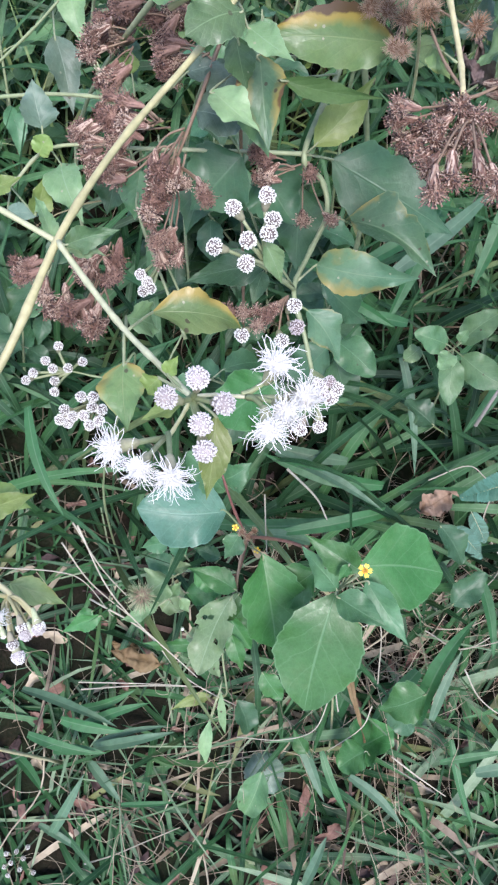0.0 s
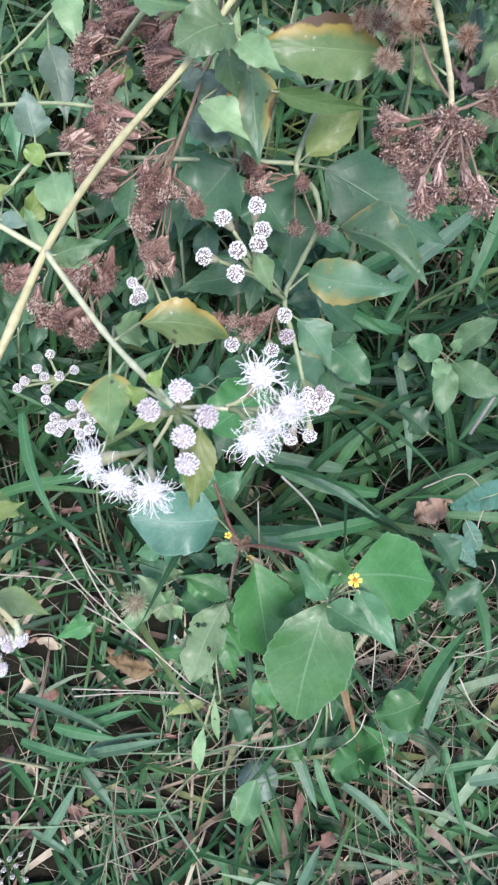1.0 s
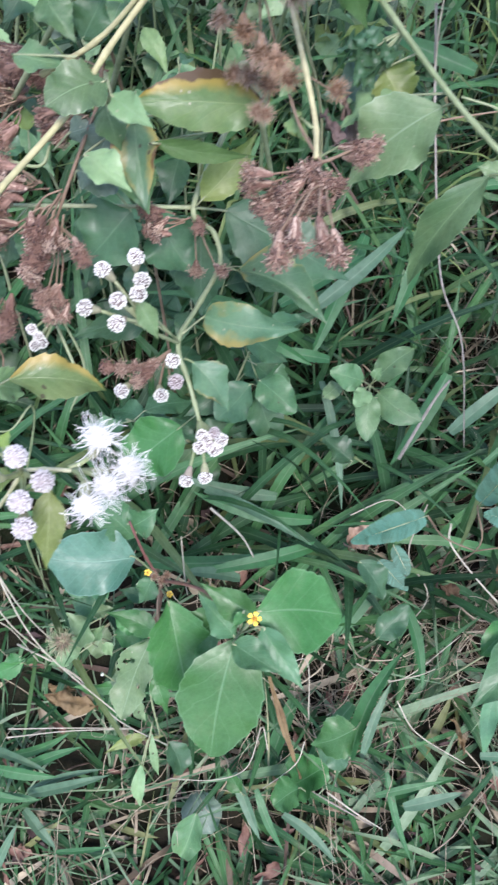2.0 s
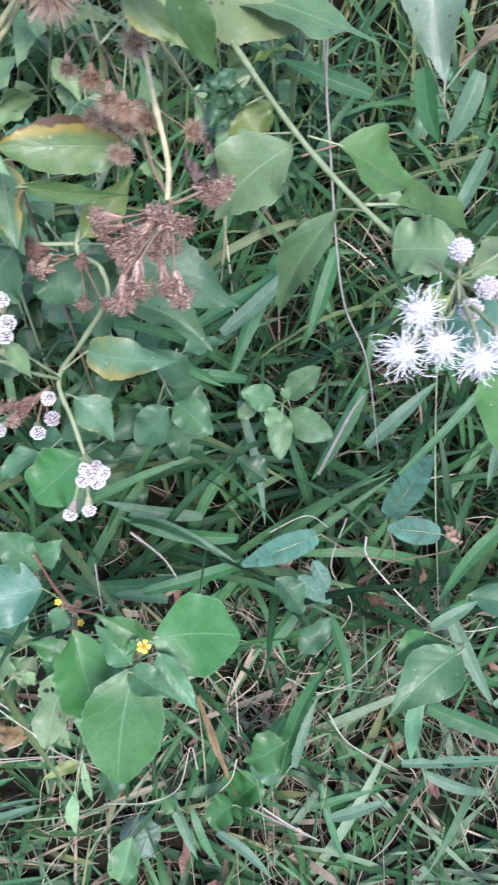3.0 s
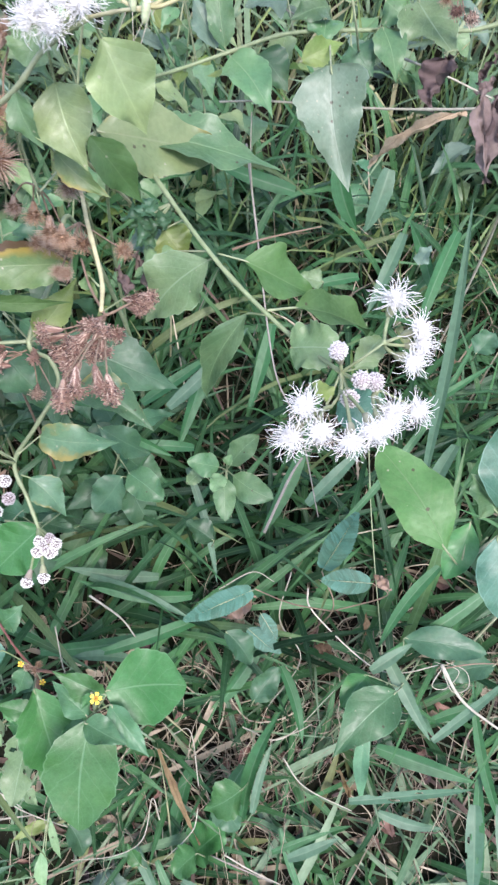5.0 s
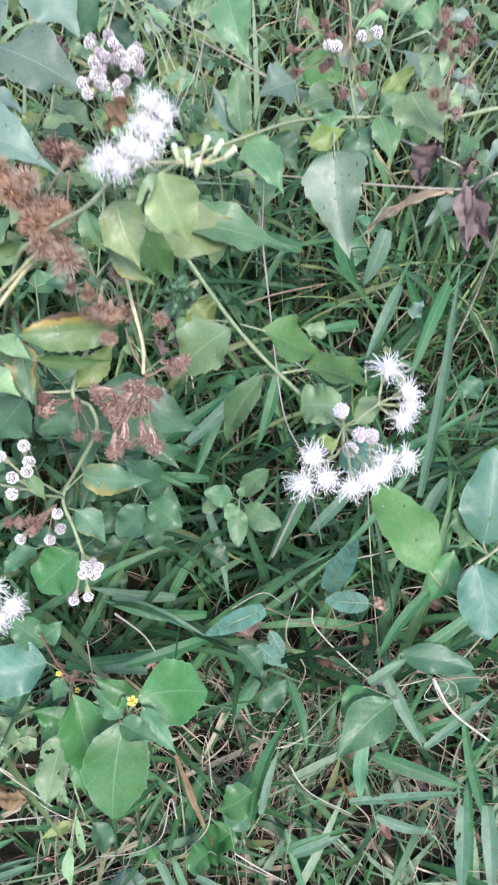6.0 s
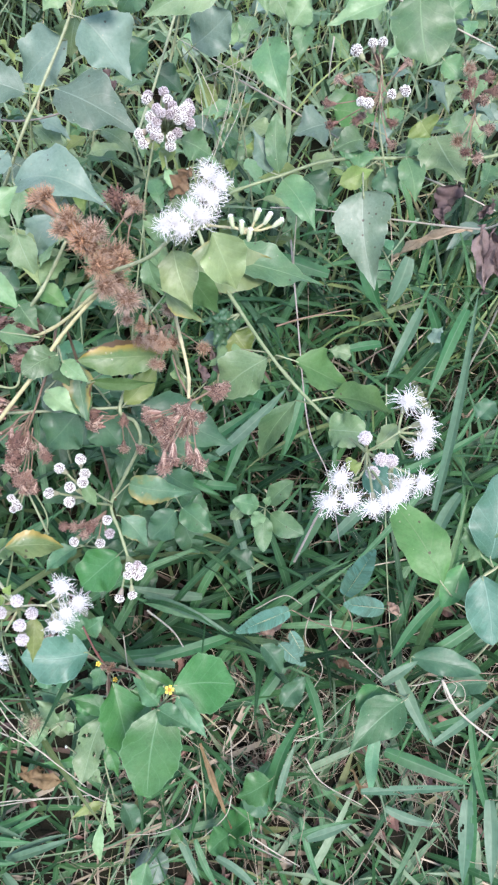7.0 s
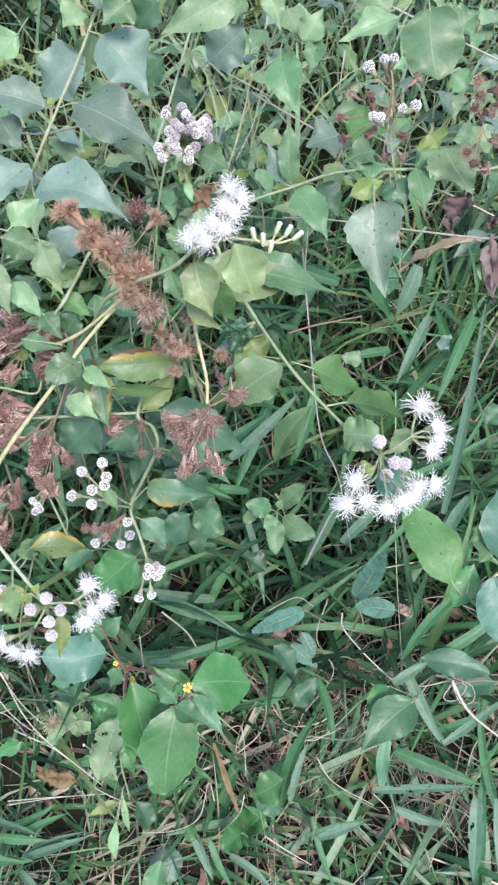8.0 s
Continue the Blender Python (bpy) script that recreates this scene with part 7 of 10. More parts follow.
budded_tall_weed = thing("budding_weed", (0.06, 0.66, 0.0936), "tall weed topped by a dense bunch of mauve-white buds", "weed", "flowering weeds")
stem(budded_tall_weed, [(0.06, 0.66, 0.09), (0.06, 0.63, 0.3), (0.1038, 0.6427, 0.5004), (0.0839, 0.5309, 0.4957), (0.0763, 0.4455, 0.5097), (0.0948, 0.4206, 0.5304), (0.0989, 0.4121, 0.5431)], 0.0012, 0.0008, "green")
head(budded_tall_weed, (0.0857, 0.4209, 0.5538), (-0.4701, 0.0694, 0.8799), "bud", 0.92, node=(0.0956, 0.4227, 0.5319))
head(budded_tall_weed, (0.1099, 0.4162, 0.5524), (0.5379, -0.1495, 0.8297), "bud", 0.92, node=(0.0956, 0.4227, 0.5319))
head(budded_tall_weed, (0.1076, 0.4091, 0.5499), (0.4982, -0.462, 0.7337), "bud", 0.91, node=(0.0956, 0.4227, 0.5319))
head(budded_tall_weed, (0.0866, 0.4238, 0.5546), (-0.4093, 0.1561, 0.899), "dusky", 0.92, node=(0.0956, 0.4227, 0.5319))
head(budded_tall_weed, (0.088, 0.4082, 0.5506), (-0.4824, -0.4357, 0.7599), "bud", 0.91, node=(0.0956, 0.4227, 0.5319))
head(budded_tall_weed, (0.0947, 0.4055, 0.5549), (-0.1537, -0.3669, 0.9175), "dusky", 0.90, node=(0.0956, 0.4227, 0.5319))
head(budded_tall_weed, (0.093, 0.4025, 0.5405), (-0.1872, -0.9357, 0.2991), "bud", 0.92, node=(0.0956, 0.4227, 0.5319))
head(budded_tall_weed, (0.1043, 0.4037, 0.543), (0.3233, -0.8515, 0.4128), "dusky", 0.92, node=(0.0956, 0.4227, 0.5319))
head(budded_tall_weed, (0.0919, 0.4106, 0.5546), (-0.283, -0.1942, 0.9393), "dusky", 0.90, node=(0.0956, 0.4227, 0.5319))
head(budded_tall_weed, (0.1017, 0.4124, 0.5551), (0.2183, -0.1401, 0.9658), "dusky", 0.91, node=(0.0956, 0.4227, 0.5319))
head(budded_tall_weed, (0.112, 0.4145, 0.5503), (0.6166, -0.2713, 0.739), "dusky", 0.92, node=(0.0956, 0.4227, 0.5319))
head(budded_tall_weed, (0.1083, 0.4133, 0.5521), (0.505, -0.2411, 0.8288), "bud", 0.91, node=(0.0956, 0.4227, 0.5319))
head(budded_tall_weed, (0.1007, 0.4025, 0.5408), (0.1549, -0.936, 0.3162), "bud", 0.92, node=(0.0956, 0.4227, 0.5319))
head(budded_tall_weed, (0.112, 0.4158, 0.551), (0.606, -0.2119, 0.7667), "dusky", 0.92, node=(0.0956, 0.4227, 0.5319))
head(budded_tall_weed, (0.0919, 0.4044, 0.5496), (-0.3042, -0.6437, 0.7022), "dusky", 0.91, node=(0.0956, 0.4227, 0.5319))
head(budded_tall_weed, (0.1048, 0.4066, 0.55), (0.387, -0.5597, 0.7328), "bud", 0.91, node=(0.0956, 0.4227, 0.5319))
head(budded_tall_weed, (0.1102, 0.4118, 0.5499), (0.5771, -0.3648, 0.7306), "dusky", 0.92, node=(0.0956, 0.4227, 0.5319))
head(budded_tall_weed, (0.0904, 0.4033, 0.5416), (-0.3129, -0.8849, 0.3449), "dusky", 0.92, node=(0.0956, 0.4227, 0.5319))
head(budded_tall_weed, (0.0914, 0.4036, 0.5449), (-0.2956, -0.8243, 0.4829), "bud", 0.91, node=(0.0956, 0.4227, 0.5319))
head(budded_tall_weed, (0.1119, 0.4094, 0.5461), (0.6191, -0.549, 0.5615), "dusky", 0.92, node=(0.0956, 0.4227, 0.5319))
head(budded_tall_weed, (0.0962, 0.425, 0.5565), (-0.0358, 0.2276, 0.9731), "dusky", 0.92, node=(0.0956, 0.4227, 0.5319))
head(budded_tall_weed, (0.0987, 0.4173, 0.5561), (0.0673, 0.0451, 0.9967), "bud", 0.91, node=(0.0956, 0.4227, 0.5319))
head(budded_tall_weed, (0.1, 0.4056, 0.5538), (0.1476, -0.4283, 0.8915), "dusky", 0.90, node=(0.0956, 0.4227, 0.5319))
head(budded_tall_weed, (0.1035, 0.4097, 0.5535), (0.3199, -0.3015, 0.8982), "bud", 0.91, node=(0.0956, 0.4227, 0.5319))
head(budded_tall_weed, (0.1112, 0.4188, 0.5526), (0.5565, -0.0792, 0.827), "dusky", 0.92, node=(0.0956, 0.4227, 0.5319))
head(budded_tall_weed, (0.0886, 0.4048, 0.545), (-0.4268, -0.7561, 0.4961), "bud", 0.91, node=(0.0956, 0.4227, 0.5319))
head(budded_tall_weed, (0.0833, 0.4029, 0.5358), (-0.8136, -0.5695, -0.1169), "bud", 1.01, node=(0.0956, 0.4227, 0.5319))
head(budded_tall_weed, (0.0998, 0.4011, 0.5357), (0.3459, -0.9321, -0.1076), "bud", 1.01, node=(0.0956, 0.4227, 0.5319))
head(budded_tall_weed, (0.0809, 0.4078, 0.5389), (-0.8602, -0.4981, -0.1096), "bud", 1.01, node=(0.0956, 0.4227, 0.5319))
head(budded_tall_weed, (0.1118, 0.4116, 0.5437), (0.8338, -0.5511, -0.0323), "bud", 1.01, node=(0.0956, 0.4227, 0.5319))
leaf(budded_tall_weed, (0.0982, 0.4221, 0.5196), (0.0938, 0.4013, 0.5172), 0.0113, (0.1295, -0.1394, 0.9817), kind='lime', node=(0.0965, 0.424, 0.5268))
leaf(budded_tall_weed, (0.1058, 0.4265, 0.5232), (0.1268, 0.4249, 0.5115), 0.0221, (0.3256, -0.6604, 0.6766), kind='weed', node=(0.0984, 0.424, 0.5269))
leaf(budded_tall_weed, (0.1142, 0.5755, 0.504), (0.1423, 0.5764, 0.5308), 0.0358, (-0.2733, -0.9089, 0.3151), kind='blue', outline='ovate', node=(0.1035, 0.5872, 0.4869))
leaf(budded_tall_weed, (0.1363, 0.5373, 0.5765), (0.0792, 0.5232, 0.5506), 0.0319, (-0.0129, -0.8652, 0.5013), kind='pale', teeth=0.05, node=(0.1484, 0.5826, 0.5718))
leaf(budded_tall_weed, (0.1566, 0.5685, 0.5628), (0.1686, 0.5524, 0.5406), 0.0188, (0.0179, -0.8047, 0.5934), kind='pale', node=(0.1541, 0.6006, 0.5603))
leaf(budded_tall_weed, (0.1927, 0.606, 0.5062), (0.2087, 0.6174, 0.5272), 0.0256, (-0.2257, -0.7747, 0.5906), kind='pale', node=(0.193, 0.605, 0.4934))
leaf(budded_tall_weed, (0.1815, 0.639, 0.5157), (0.1941, 0.6168, 0.5015), 0.0244, (-0.1334, -0.5864, 0.799), kind='pale', node=(0.1944, 0.6149, 0.4881))
leaf(budded_tall_weed, (0.1718, 0.578, 0.5099), (0.1863, 0.5354, 0.4819), 0.0328, (-0.299, -0.5921, 0.7483), kind='weed', node=(0.1764, 0.6074, 0.506))
leaf(budded_tall_weed, (0.2068, 0.6062, 0.5073), (0.1985, 0.5813, 0.4898), 0.0188, (-0.0693, -0.559, 0.8262), kind='weed', node=(0.2061, 0.6242, 0.5074))
leaf(budded_tall_weed, (0.0748, 0.6177, 0.5298), (0.0546, 0.6164, 0.5032), 0.0289, (-0.3807, -0.8632, 0.3316), kind='dark', node=(0.0831, 0.6501, 0.5282))
leaf(budded_tall_weed, (0.0769, 0.6198, 0.4829), (0.0457, 0.6161, 0.4539), 0.0310, (-0.3642, -0.7912, 0.4913), kind='dark', node=(0.0818, 0.6236, 0.4858))
leaf(budded_tall_weed, (0.0823, 0.5803, 0.4807), (0.1055, 0.5732, 0.4654), 0.0246, (0.2188, -0.714, 0.6651), kind='dark', node=(0.0824, 0.5842, 0.4833))
leaf(budded_tall_weed, (0.0997, 0.3428, 0.5627), (0.1028, 0.3327, 0.556), 0.0057, (0.0045, -0.549, 0.8358), kind='pale', label='pale unopened bract', outline='lance', node=(0.0975, 0.3741, 0.5475))
rooted(budded_tall_weed)

arching_weed = thing("leafy_weed", (0.45, 0.62, 0.0888), "arching weed with small pointed leaves along a green stem", "weed", "leafy weeds")
stem(arching_weed, [(0.47, 0.62, 0.09), (0.47, 0.6, 0.3), (0.3907, 0.5093, 0.4547), (0.3355, 0.5029, 0.4585), (0.2638, 0.4972, 0.4616), (0.2175, 0.493, 0.4614), (0.1809, 0.4809, 0.4566), (0.1423, 0.4632, 0.4538), (0.1205, 0.3852, 0.4961)], 0.0018, 0.0011, "green")
leaf(arching_weed, (0.1784, 0.4812, 0.459), (0.1754, 0.5027, 0.4952), 0.0184, (-0.0568, -0.8603, 0.5065), kind='weed', outline='ovate', node=(0.1809, 0.4809, 0.4566))
leaf(arching_weed, (0.1729, 0.4831, 0.4575), (0.1581, 0.5032, 0.4822), 0.0233, (0.3508, -0.6129, 0.708), kind='blue', node=(0.18, 0.481, 0.4565))
leaf(arching_weed, (0.1811, 0.4738, 0.4578), (0.2038, 0.4281, 0.4465), 0.0298, (-0.0966, -0.2832, 0.9542), kind='weed', node=(0.1809, 0.4802, 0.4561))
leaf(arching_weed, (0.2467, 0.51, 0.469), (0.2189, 0.4941, 0.4683), 0.0237, (0.221, -0.4253, 0.8777), kind='weed', node=(0.2434, 0.4973, 0.4602))
leaf(arching_weed, (0.243, 0.502, 0.4657), (0.2388, 0.4815, 0.4612), 0.0270, (-0.0769, -0.2013, 0.9765), kind='weed', node=(0.2434, 0.4973, 0.4602))
leaf(arching_weed, (0.2782, 0.493, 0.4658), (0.2826, 0.4549, 0.4523), 0.0217, (-0.226, -0.3481, 0.9098), kind='weed', node=(0.2729, 0.4969, 0.462))
leaf(arching_weed, (0.3009, 0.5055, 0.4759), (0.3189, 0.4613, 0.4653), 0.0432, (-0.1751, -0.2965, 0.9388), kind='pale', node=(0.3017, 0.5, 0.4601))
leaf(arching_weed, (0.3275, 0.5171, 0.4797), (0.3077, 0.5097, 0.4793), 0.0240, (0.1618, -0.4828, 0.8606), kind='pale', node=(0.3309, 0.5031, 0.4583))
leaf(arching_weed, (0.2224, 0.5396, 0.4631), (0.1942, 0.533, 0.4566), 0.0390, (-0.1522, -0.2861, 0.946), kind='blue', node=(0.223, 0.4989, 0.4598))
leaf(arching_weed, (0.2244, 0.4694, 0.4579), (0.2522, 0.4817, 0.4623), 0.0178, (0.2147, -0.7194, 0.6605), kind='lime', node=(0.2593, 0.4967, 0.4609))
leaf(arching_weed, (0.2002, 0.4886, 0.4511), (0.2181, 0.4672, 0.4378), 0.0279, (-0.0965, -0.5813, 0.8079), kind='dark', node=(0.204, 0.4917, 0.4595))
leaf(arching_weed, (0.2592, 0.4899, 0.4563), (0.2726, 0.4725, 0.4454), 0.0280, (-0.144, -0.6014, 0.7859), kind='dark', node=(0.2593, 0.4967, 0.4609))
leaf(arching_weed, (0.2387, 0.4491, 0.467), (0.2493, 0.396, 0.4183), 0.0468, (-0.2356, -0.6817, 0.6926), kind='spotted', teeth=0.09, outline='delta', label='pale green leaf with brown spots and torn edges', node=(0.2457, 0.4969, 0.46))
leaf(arching_weed, (0.2769, 0.5514, 0.56), (0.2826, 0.5075, 0.5305), 0.0498, (-0.0768, -0.5624, 0.8233), kind='weed', teeth=0.03, outline='ovate', node=(0.2811, 0.5882, 0.5611))
leaf(arching_weed, (0.254, 0.5472, 0.5554), (0.2094, 0.5339, 0.5432), 0.0268, (-0.1525, -0.3441, 0.9265), kind='pale', node=(0.2673, 0.5675, 0.5581))
leaf(arching_weed, (0.2503, 0.5612, 0.5526), (0.2294, 0.5761, 0.5612), 0.0270, (-0.1706, -0.6622, 0.7297), kind='pale', node=(0.2673, 0.5675, 0.5581))
leaf(arching_weed, (0.2967, 0.5453, 0.5451), (0.318, 0.5584, 0.5556), 0.0219, (-0.0618, -0.5595, 0.8265), kind='weed', node=(0.2832, 0.5845, 0.5587))
leaf(arching_weed, (0.2291, 0.5582, 0.4642), (0.2671, 0.5487, 0.4605), 0.0304, (-0.0799, -0.6232, 0.778), kind='olive', node=(0.2692, 0.5299, 0.4599))
leaf(arching_weed, (0.2821, 0.4936, 0.4968), (0.2898, 0.4826, 0.4899), 0.0260, (-0.4647, -0.6794, 0.5679), kind='lime', node=(0.2678, 0.5124, 0.4964))
leaf(arching_weed, (0.2821, 0.5115, 0.4726), (0.3001, 0.4995, 0.4657), 0.0267, (-0.1288, -0.6304, 0.7655), kind='weed', node=(0.2819, 0.4965, 0.4624))
leaf(arching_weed, (0.2998, 0.5304, 0.5231), (0.3169, 0.5172, 0.5153), 0.0209, (-0.1768, -0.658, 0.732), kind='weed', node=(0.2913, 0.5414, 0.53))
rooted(arching_weed)

speckled_bud_weed = thing("budding_weed", (0.3, 0.7, 0.0984), "weed with scattered white-tipped buds and rusty dry heads", "weed", "flowering weeds")
stem(speckled_bud_weed, [(0.3, 0.7, 0.1), (0.3, 0.62, 0.35), (0.2533, 0.4525, 0.4788), (0.2394, 0.4484, 0.5235), (0.2365, 0.4555, 0.5524), (0.2323, 0.4614, 0.5682)], 0.0008, 0.0005, "green")
head(speckled_bud_weed, (0.2173, 0.4557, 0.5681), (-0.6922, 0.0209, 0.7214), "bud", 1.13, node=(0.2366, 0.4586, 0.5545), stalk='brown')
head(speckled_bud_weed, (0.2276, 0.4592, 0.5712), (-0.2682, 0.0008, 0.9634), "bud", 0.90, node=(0.2366, 0.4586, 0.5545), stalk='brown')
head(speckled_bud_weed, (0.2339, 0.4596, 0.5719), (0.1154, -0.0153, 0.9932), "bud", 0.90, node=(0.2366, 0.4586, 0.5545), stalk='brown')
head(speckled_bud_weed, (0.2475, 0.4335, 0.5551), (0.6886, -0.0361, 0.7242), "bud", 1.08, node=(0.2366, 0.4586, 0.5545), stalk='brown')
head(speckled_bud_weed, (0.2243, 0.428, 0.5498), (-0.4246, 0.0079, 0.9054), "bud", 0.99, node=(0.2366, 0.4586, 0.5545), stalk='brown')
head(speckled_bud_weed, (0.2199, 0.4291, 0.5502), (-0.6054, 0.0165, 0.7958), "bud", 0.90, node=(0.2366, 0.4586, 0.5545), stalk='brown')
head(speckled_bud_weed, (0.2391, 0.4323, 0.5537), (0.4127, -0.0267, 0.9105), "bud", 0.90, node=(0.2366, 0.4586, 0.5545), stalk='brown')
head(speckled_bud_weed, (0.2082, 0.4551, 0.55), (-0.8298, -0.0459, 0.5562), "dark", 0.88, node=(0.239, 0.4554, 0.5403), stalk='brown')
head(speckled_bud_weed, (0.2214, 0.4536, 0.55), (-0.5399, -0.1365, 0.8306), "dark", 0.88, node=(0.239, 0.4554, 0.5403), stalk='brown')
head(speckled_bud_weed, (0.2005, 0.442, 0.5405), (-0.9094, -0.3425, 0.2359), "dark", 0.88, node=(0.239, 0.4554, 0.5403), stalk='brown')
head(speckled_bud_weed, (0.223, 0.4341, 0.5369), (-0.4122, -0.8742, 0.2567), "dark", 0.88, node=(0.239, 0.4554, 0.5403), stalk='brown')
head(speckled_bud_weed, (0.2192, 0.4318, 0.535), (-0.5188, -0.8398, 0.1597), "dark", 0.88, node=(0.239, 0.4554, 0.5403), stalk='brown')
head(speckled_bud_weed, (0.2022, 0.4303, 0.5327), (-0.8116, -0.582, 0.0515), "dark", 0.88, node=(0.239, 0.4554, 0.5403), stalk='brown')
head(speckled_bud_weed, (0.2536, 0.462, 0.558), (0.6921, 0.1206, 0.7117), "dark", 0.88, node=(0.239, 0.4554, 0.5403), stalk='brown')
head(speckled_bud_weed, (0.2438, 0.4295, 0.5352), (0.4762, -0.8637, 0.165), "dark", 0.88, node=(0.239, 0.4554, 0.5403), stalk='brown')
head(speckled_bud_weed, (0.2304, 0.4182, 0.5265), (-0.0374, -0.9951, -0.0913), "dark", 0.88, node=(0.239, 0.4554, 0.5403), stalk='brown')
head(speckled_bud_weed, (0.2425, 0.4177, 0.5271), (0.3266, -0.9426, -0.0691), "dark", 0.88, node=(0.239, 0.4554, 0.5403), stalk='brown')
head(speckled_bud_weed, (0.2347, 0.4649, 0.5587), (0.1271, 0.2654, 0.9557), "dark", 0.88, node=(0.239, 0.4554, 0.5403), stalk='brown')
head(speckled_bud_weed, (0.2232, 0.4467, 0.5454), (-0.5, -0.4836, 0.7184), "dark", 0.88, node=(0.239, 0.4554, 0.5403), stalk='brown')
head(speckled_bud_weed, (0.3154, 0.5147, 0.5257), (-0.1502, -0.8642, 0.4802), "orange", 1.02, node=(0.3231, 0.4973, 0.5023), stalk='brown')
head(speckled_bud_weed, (0.3301, 0.5088, 0.5228), (0.4365, -0.7813, 0.4461), "dark", 1.15, node=(0.3231, 0.4973, 0.5023), stalk='brown')
head(speckled_bud_weed, (0.3131, 0.499, 0.5148), (-0.2397, -0.8494, 0.4701), "dark", 1.15, node=(0.3231, 0.4973, 0.5023), stalk='brown')
head(speckled_bud_weed, (0.3258, 0.495, 0.513), (0.2943, -0.8315, 0.4712), "dark", 1.15, node=(0.3231, 0.4973, 0.5023), stalk='brown')
head(speckled_bud_weed, (0.3064, 0.4713, 0.4955), (-0.474, -0.7727, 0.4223), "orange", 1.02, node=(0.3231, 0.4973, 0.5023), stalk='brown')
head(speckled_bud_weed, (0.3119, 0.4641, 0.491), (-0.2743, -0.8417, 0.4651), "dark", 1.15, node=(0.3231, 0.4973, 0.5023), stalk='brown')
head(speckled_bud_weed, (0.3211, 0.4602, 0.489), (0.126, -0.8647, 0.4863), "dark", 1.15, node=(0.3231, 0.4973, 0.5023), stalk='brown')
head(speckled_bud_weed, (0.3174, 0.5059, 0.5198), (-0.0579, -0.8718, 0.4864), "dark", 1.15, node=(0.3231, 0.4973, 0.5023), stalk='brown')
head(speckled_bud_weed, (0.3343, 0.4999, 0.517), (0.5501, -0.7239, 0.4164), "dark", 1.15, node=(0.3231, 0.4973, 0.5023), stalk='brown')
head(speckled_bud_weed, (0.3298, 0.4773, 0.5013), (0.4365, -0.7813, 0.4461), "dark", 1.15, node=(0.3231, 0.4973, 0.5023), stalk='brown')
rooted(speckled_bud_weed)

right_herb = thing("broad_leaved_herb", (0.37, 0.2, 0.0305), "herb with large smooth pale green leaves on whitish stalks", "herb", "herbs")
stem(right_herb, [(0.37, 0.2, 0.03), (0.365, 0.2, 0.25), (0.3086, 0.1754, 0.4155), (0.2904, 0.1711, 0.4052), (0.2702, 0.1608, 0.3906)], 0.0011, 0.0008, "pale")
leaf(right_herb, (0.2592, 0.1625, 0.4092), (0.2338, 0.2114, 0.4224), 0.0293, (-0.0427, -0.282, 0.9585), kind='olive', teeth=0.03, fold=0.1, outline='ovate', node=(0.2688, 0.1615, 0.3935))
leaf(right_herb, (0.2767, 0.1782, 0.4029), (0.263, 0.1567, 0.3873), 0.0157, (-0.324, -0.4117, 0.8517), kind='herb', teeth=0, outline='ovate', node=(0.2713, 0.1629, 0.3946))
leaf(right_herb, (0.2824, 0.1758, 0.4199), (0.2698, 0.1882, 0.4335), 0.0270, (0.2942, -0.5535, 0.7791), teeth=0, kind='weed', node=(0.2912, 0.1718, 0.4118))
leaf(right_herb, (0.2811, 0.1638, 0.4177), (0.2868, 0.1297, 0.395), 0.0289, (-0.2062, -0.5674, 0.7972), teeth=0, kind='teal', outline='ovate', node=(0.2906, 0.1717, 0.408))
leaf(right_herb, (0.2876, 0.1741, 0.4192), (0.2929, 0.214, 0.4527), 0.0341, (-0.1404, -0.6267, 0.7665), teeth=0, kind='teal', outline='ovate', node=(0.2912, 0.1718, 0.4118))
leaf(right_herb, (0.2809, 0.1692, 0.3971), (0.2914, 0.1555, 0.3886), 0.0181, (-0.0334, -0.5478, 0.836), teeth=0, kind='weed', node=(0.283, 0.1703, 0.4029))
rooted(right_herb)

ground_herb = thing("broad_leaved_herb", (0.25, 0.15, 0.023), "low herb with pale broad leaves lying over the grass", "herb", "herbs")
stem(ground_herb, [(0.25, 0.15, 0.03), (0.3109, 0.1817, 0.1534), (0.284, 0.1519, 0.1917)], 0.0008, 0.0006, "green")
leaf(ground_herb, (0.2788, 0.1479, 0.2068), (0.2303, 0.1112, 0.1965), 0.0349, (-0.1163, -0.1232, 0.9855), kind='glossy', teeth=0.02, fold=0.25, node=(0.2878, 0.1551, 0.1881))
leaf(ground_herb, (0.2627, 0.1626, 0.1975), (0.2413, 0.1431, 0.1948), 0.0189, (-0.0499, -0.0834, 0.9953), kind='herb', teeth=0, outline='ovate', node=(0.2854, 0.1552, 0.188))
leaf(ground_herb, (0.2977, 0.1906, 0.1827), (0.3551, 0.174, 0.1877), 0.0240, (-0.1432, -0.2049, 0.9683), kind='dark', teeth=0, outline='ovate', node=(0.3004, 0.1833, 0.1658))
leaf(ground_herb, (0.3647, 0.1692, 0.1731), (0.3215, 0.162, 0.1771), 0.0199, (0.1122, -0.1208, 0.9863), kind='dark', teeth=0, outline='ovate', node=(0.3737, 0.176, 0.1662))
leaf(ground_herb, (0.1745, 0.107, 0.1169), (0.145, 0.0975, 0.0962), 0.0302, (-0.4959, -0.2629, 0.8276), kind='herb', node=(0.1817, 0.1148, 0.0985))
leaf(ground_herb, (0.2697, 0.1464, 0.1506), (0.2621, 0.0909, 0.1123), 0.0120, (-0.2132, -0.535, 0.8175), kind='glossy', teeth=0, outline='lance', node=(0.2748, 0.155, 0.1447))
rooted(ground_herb)

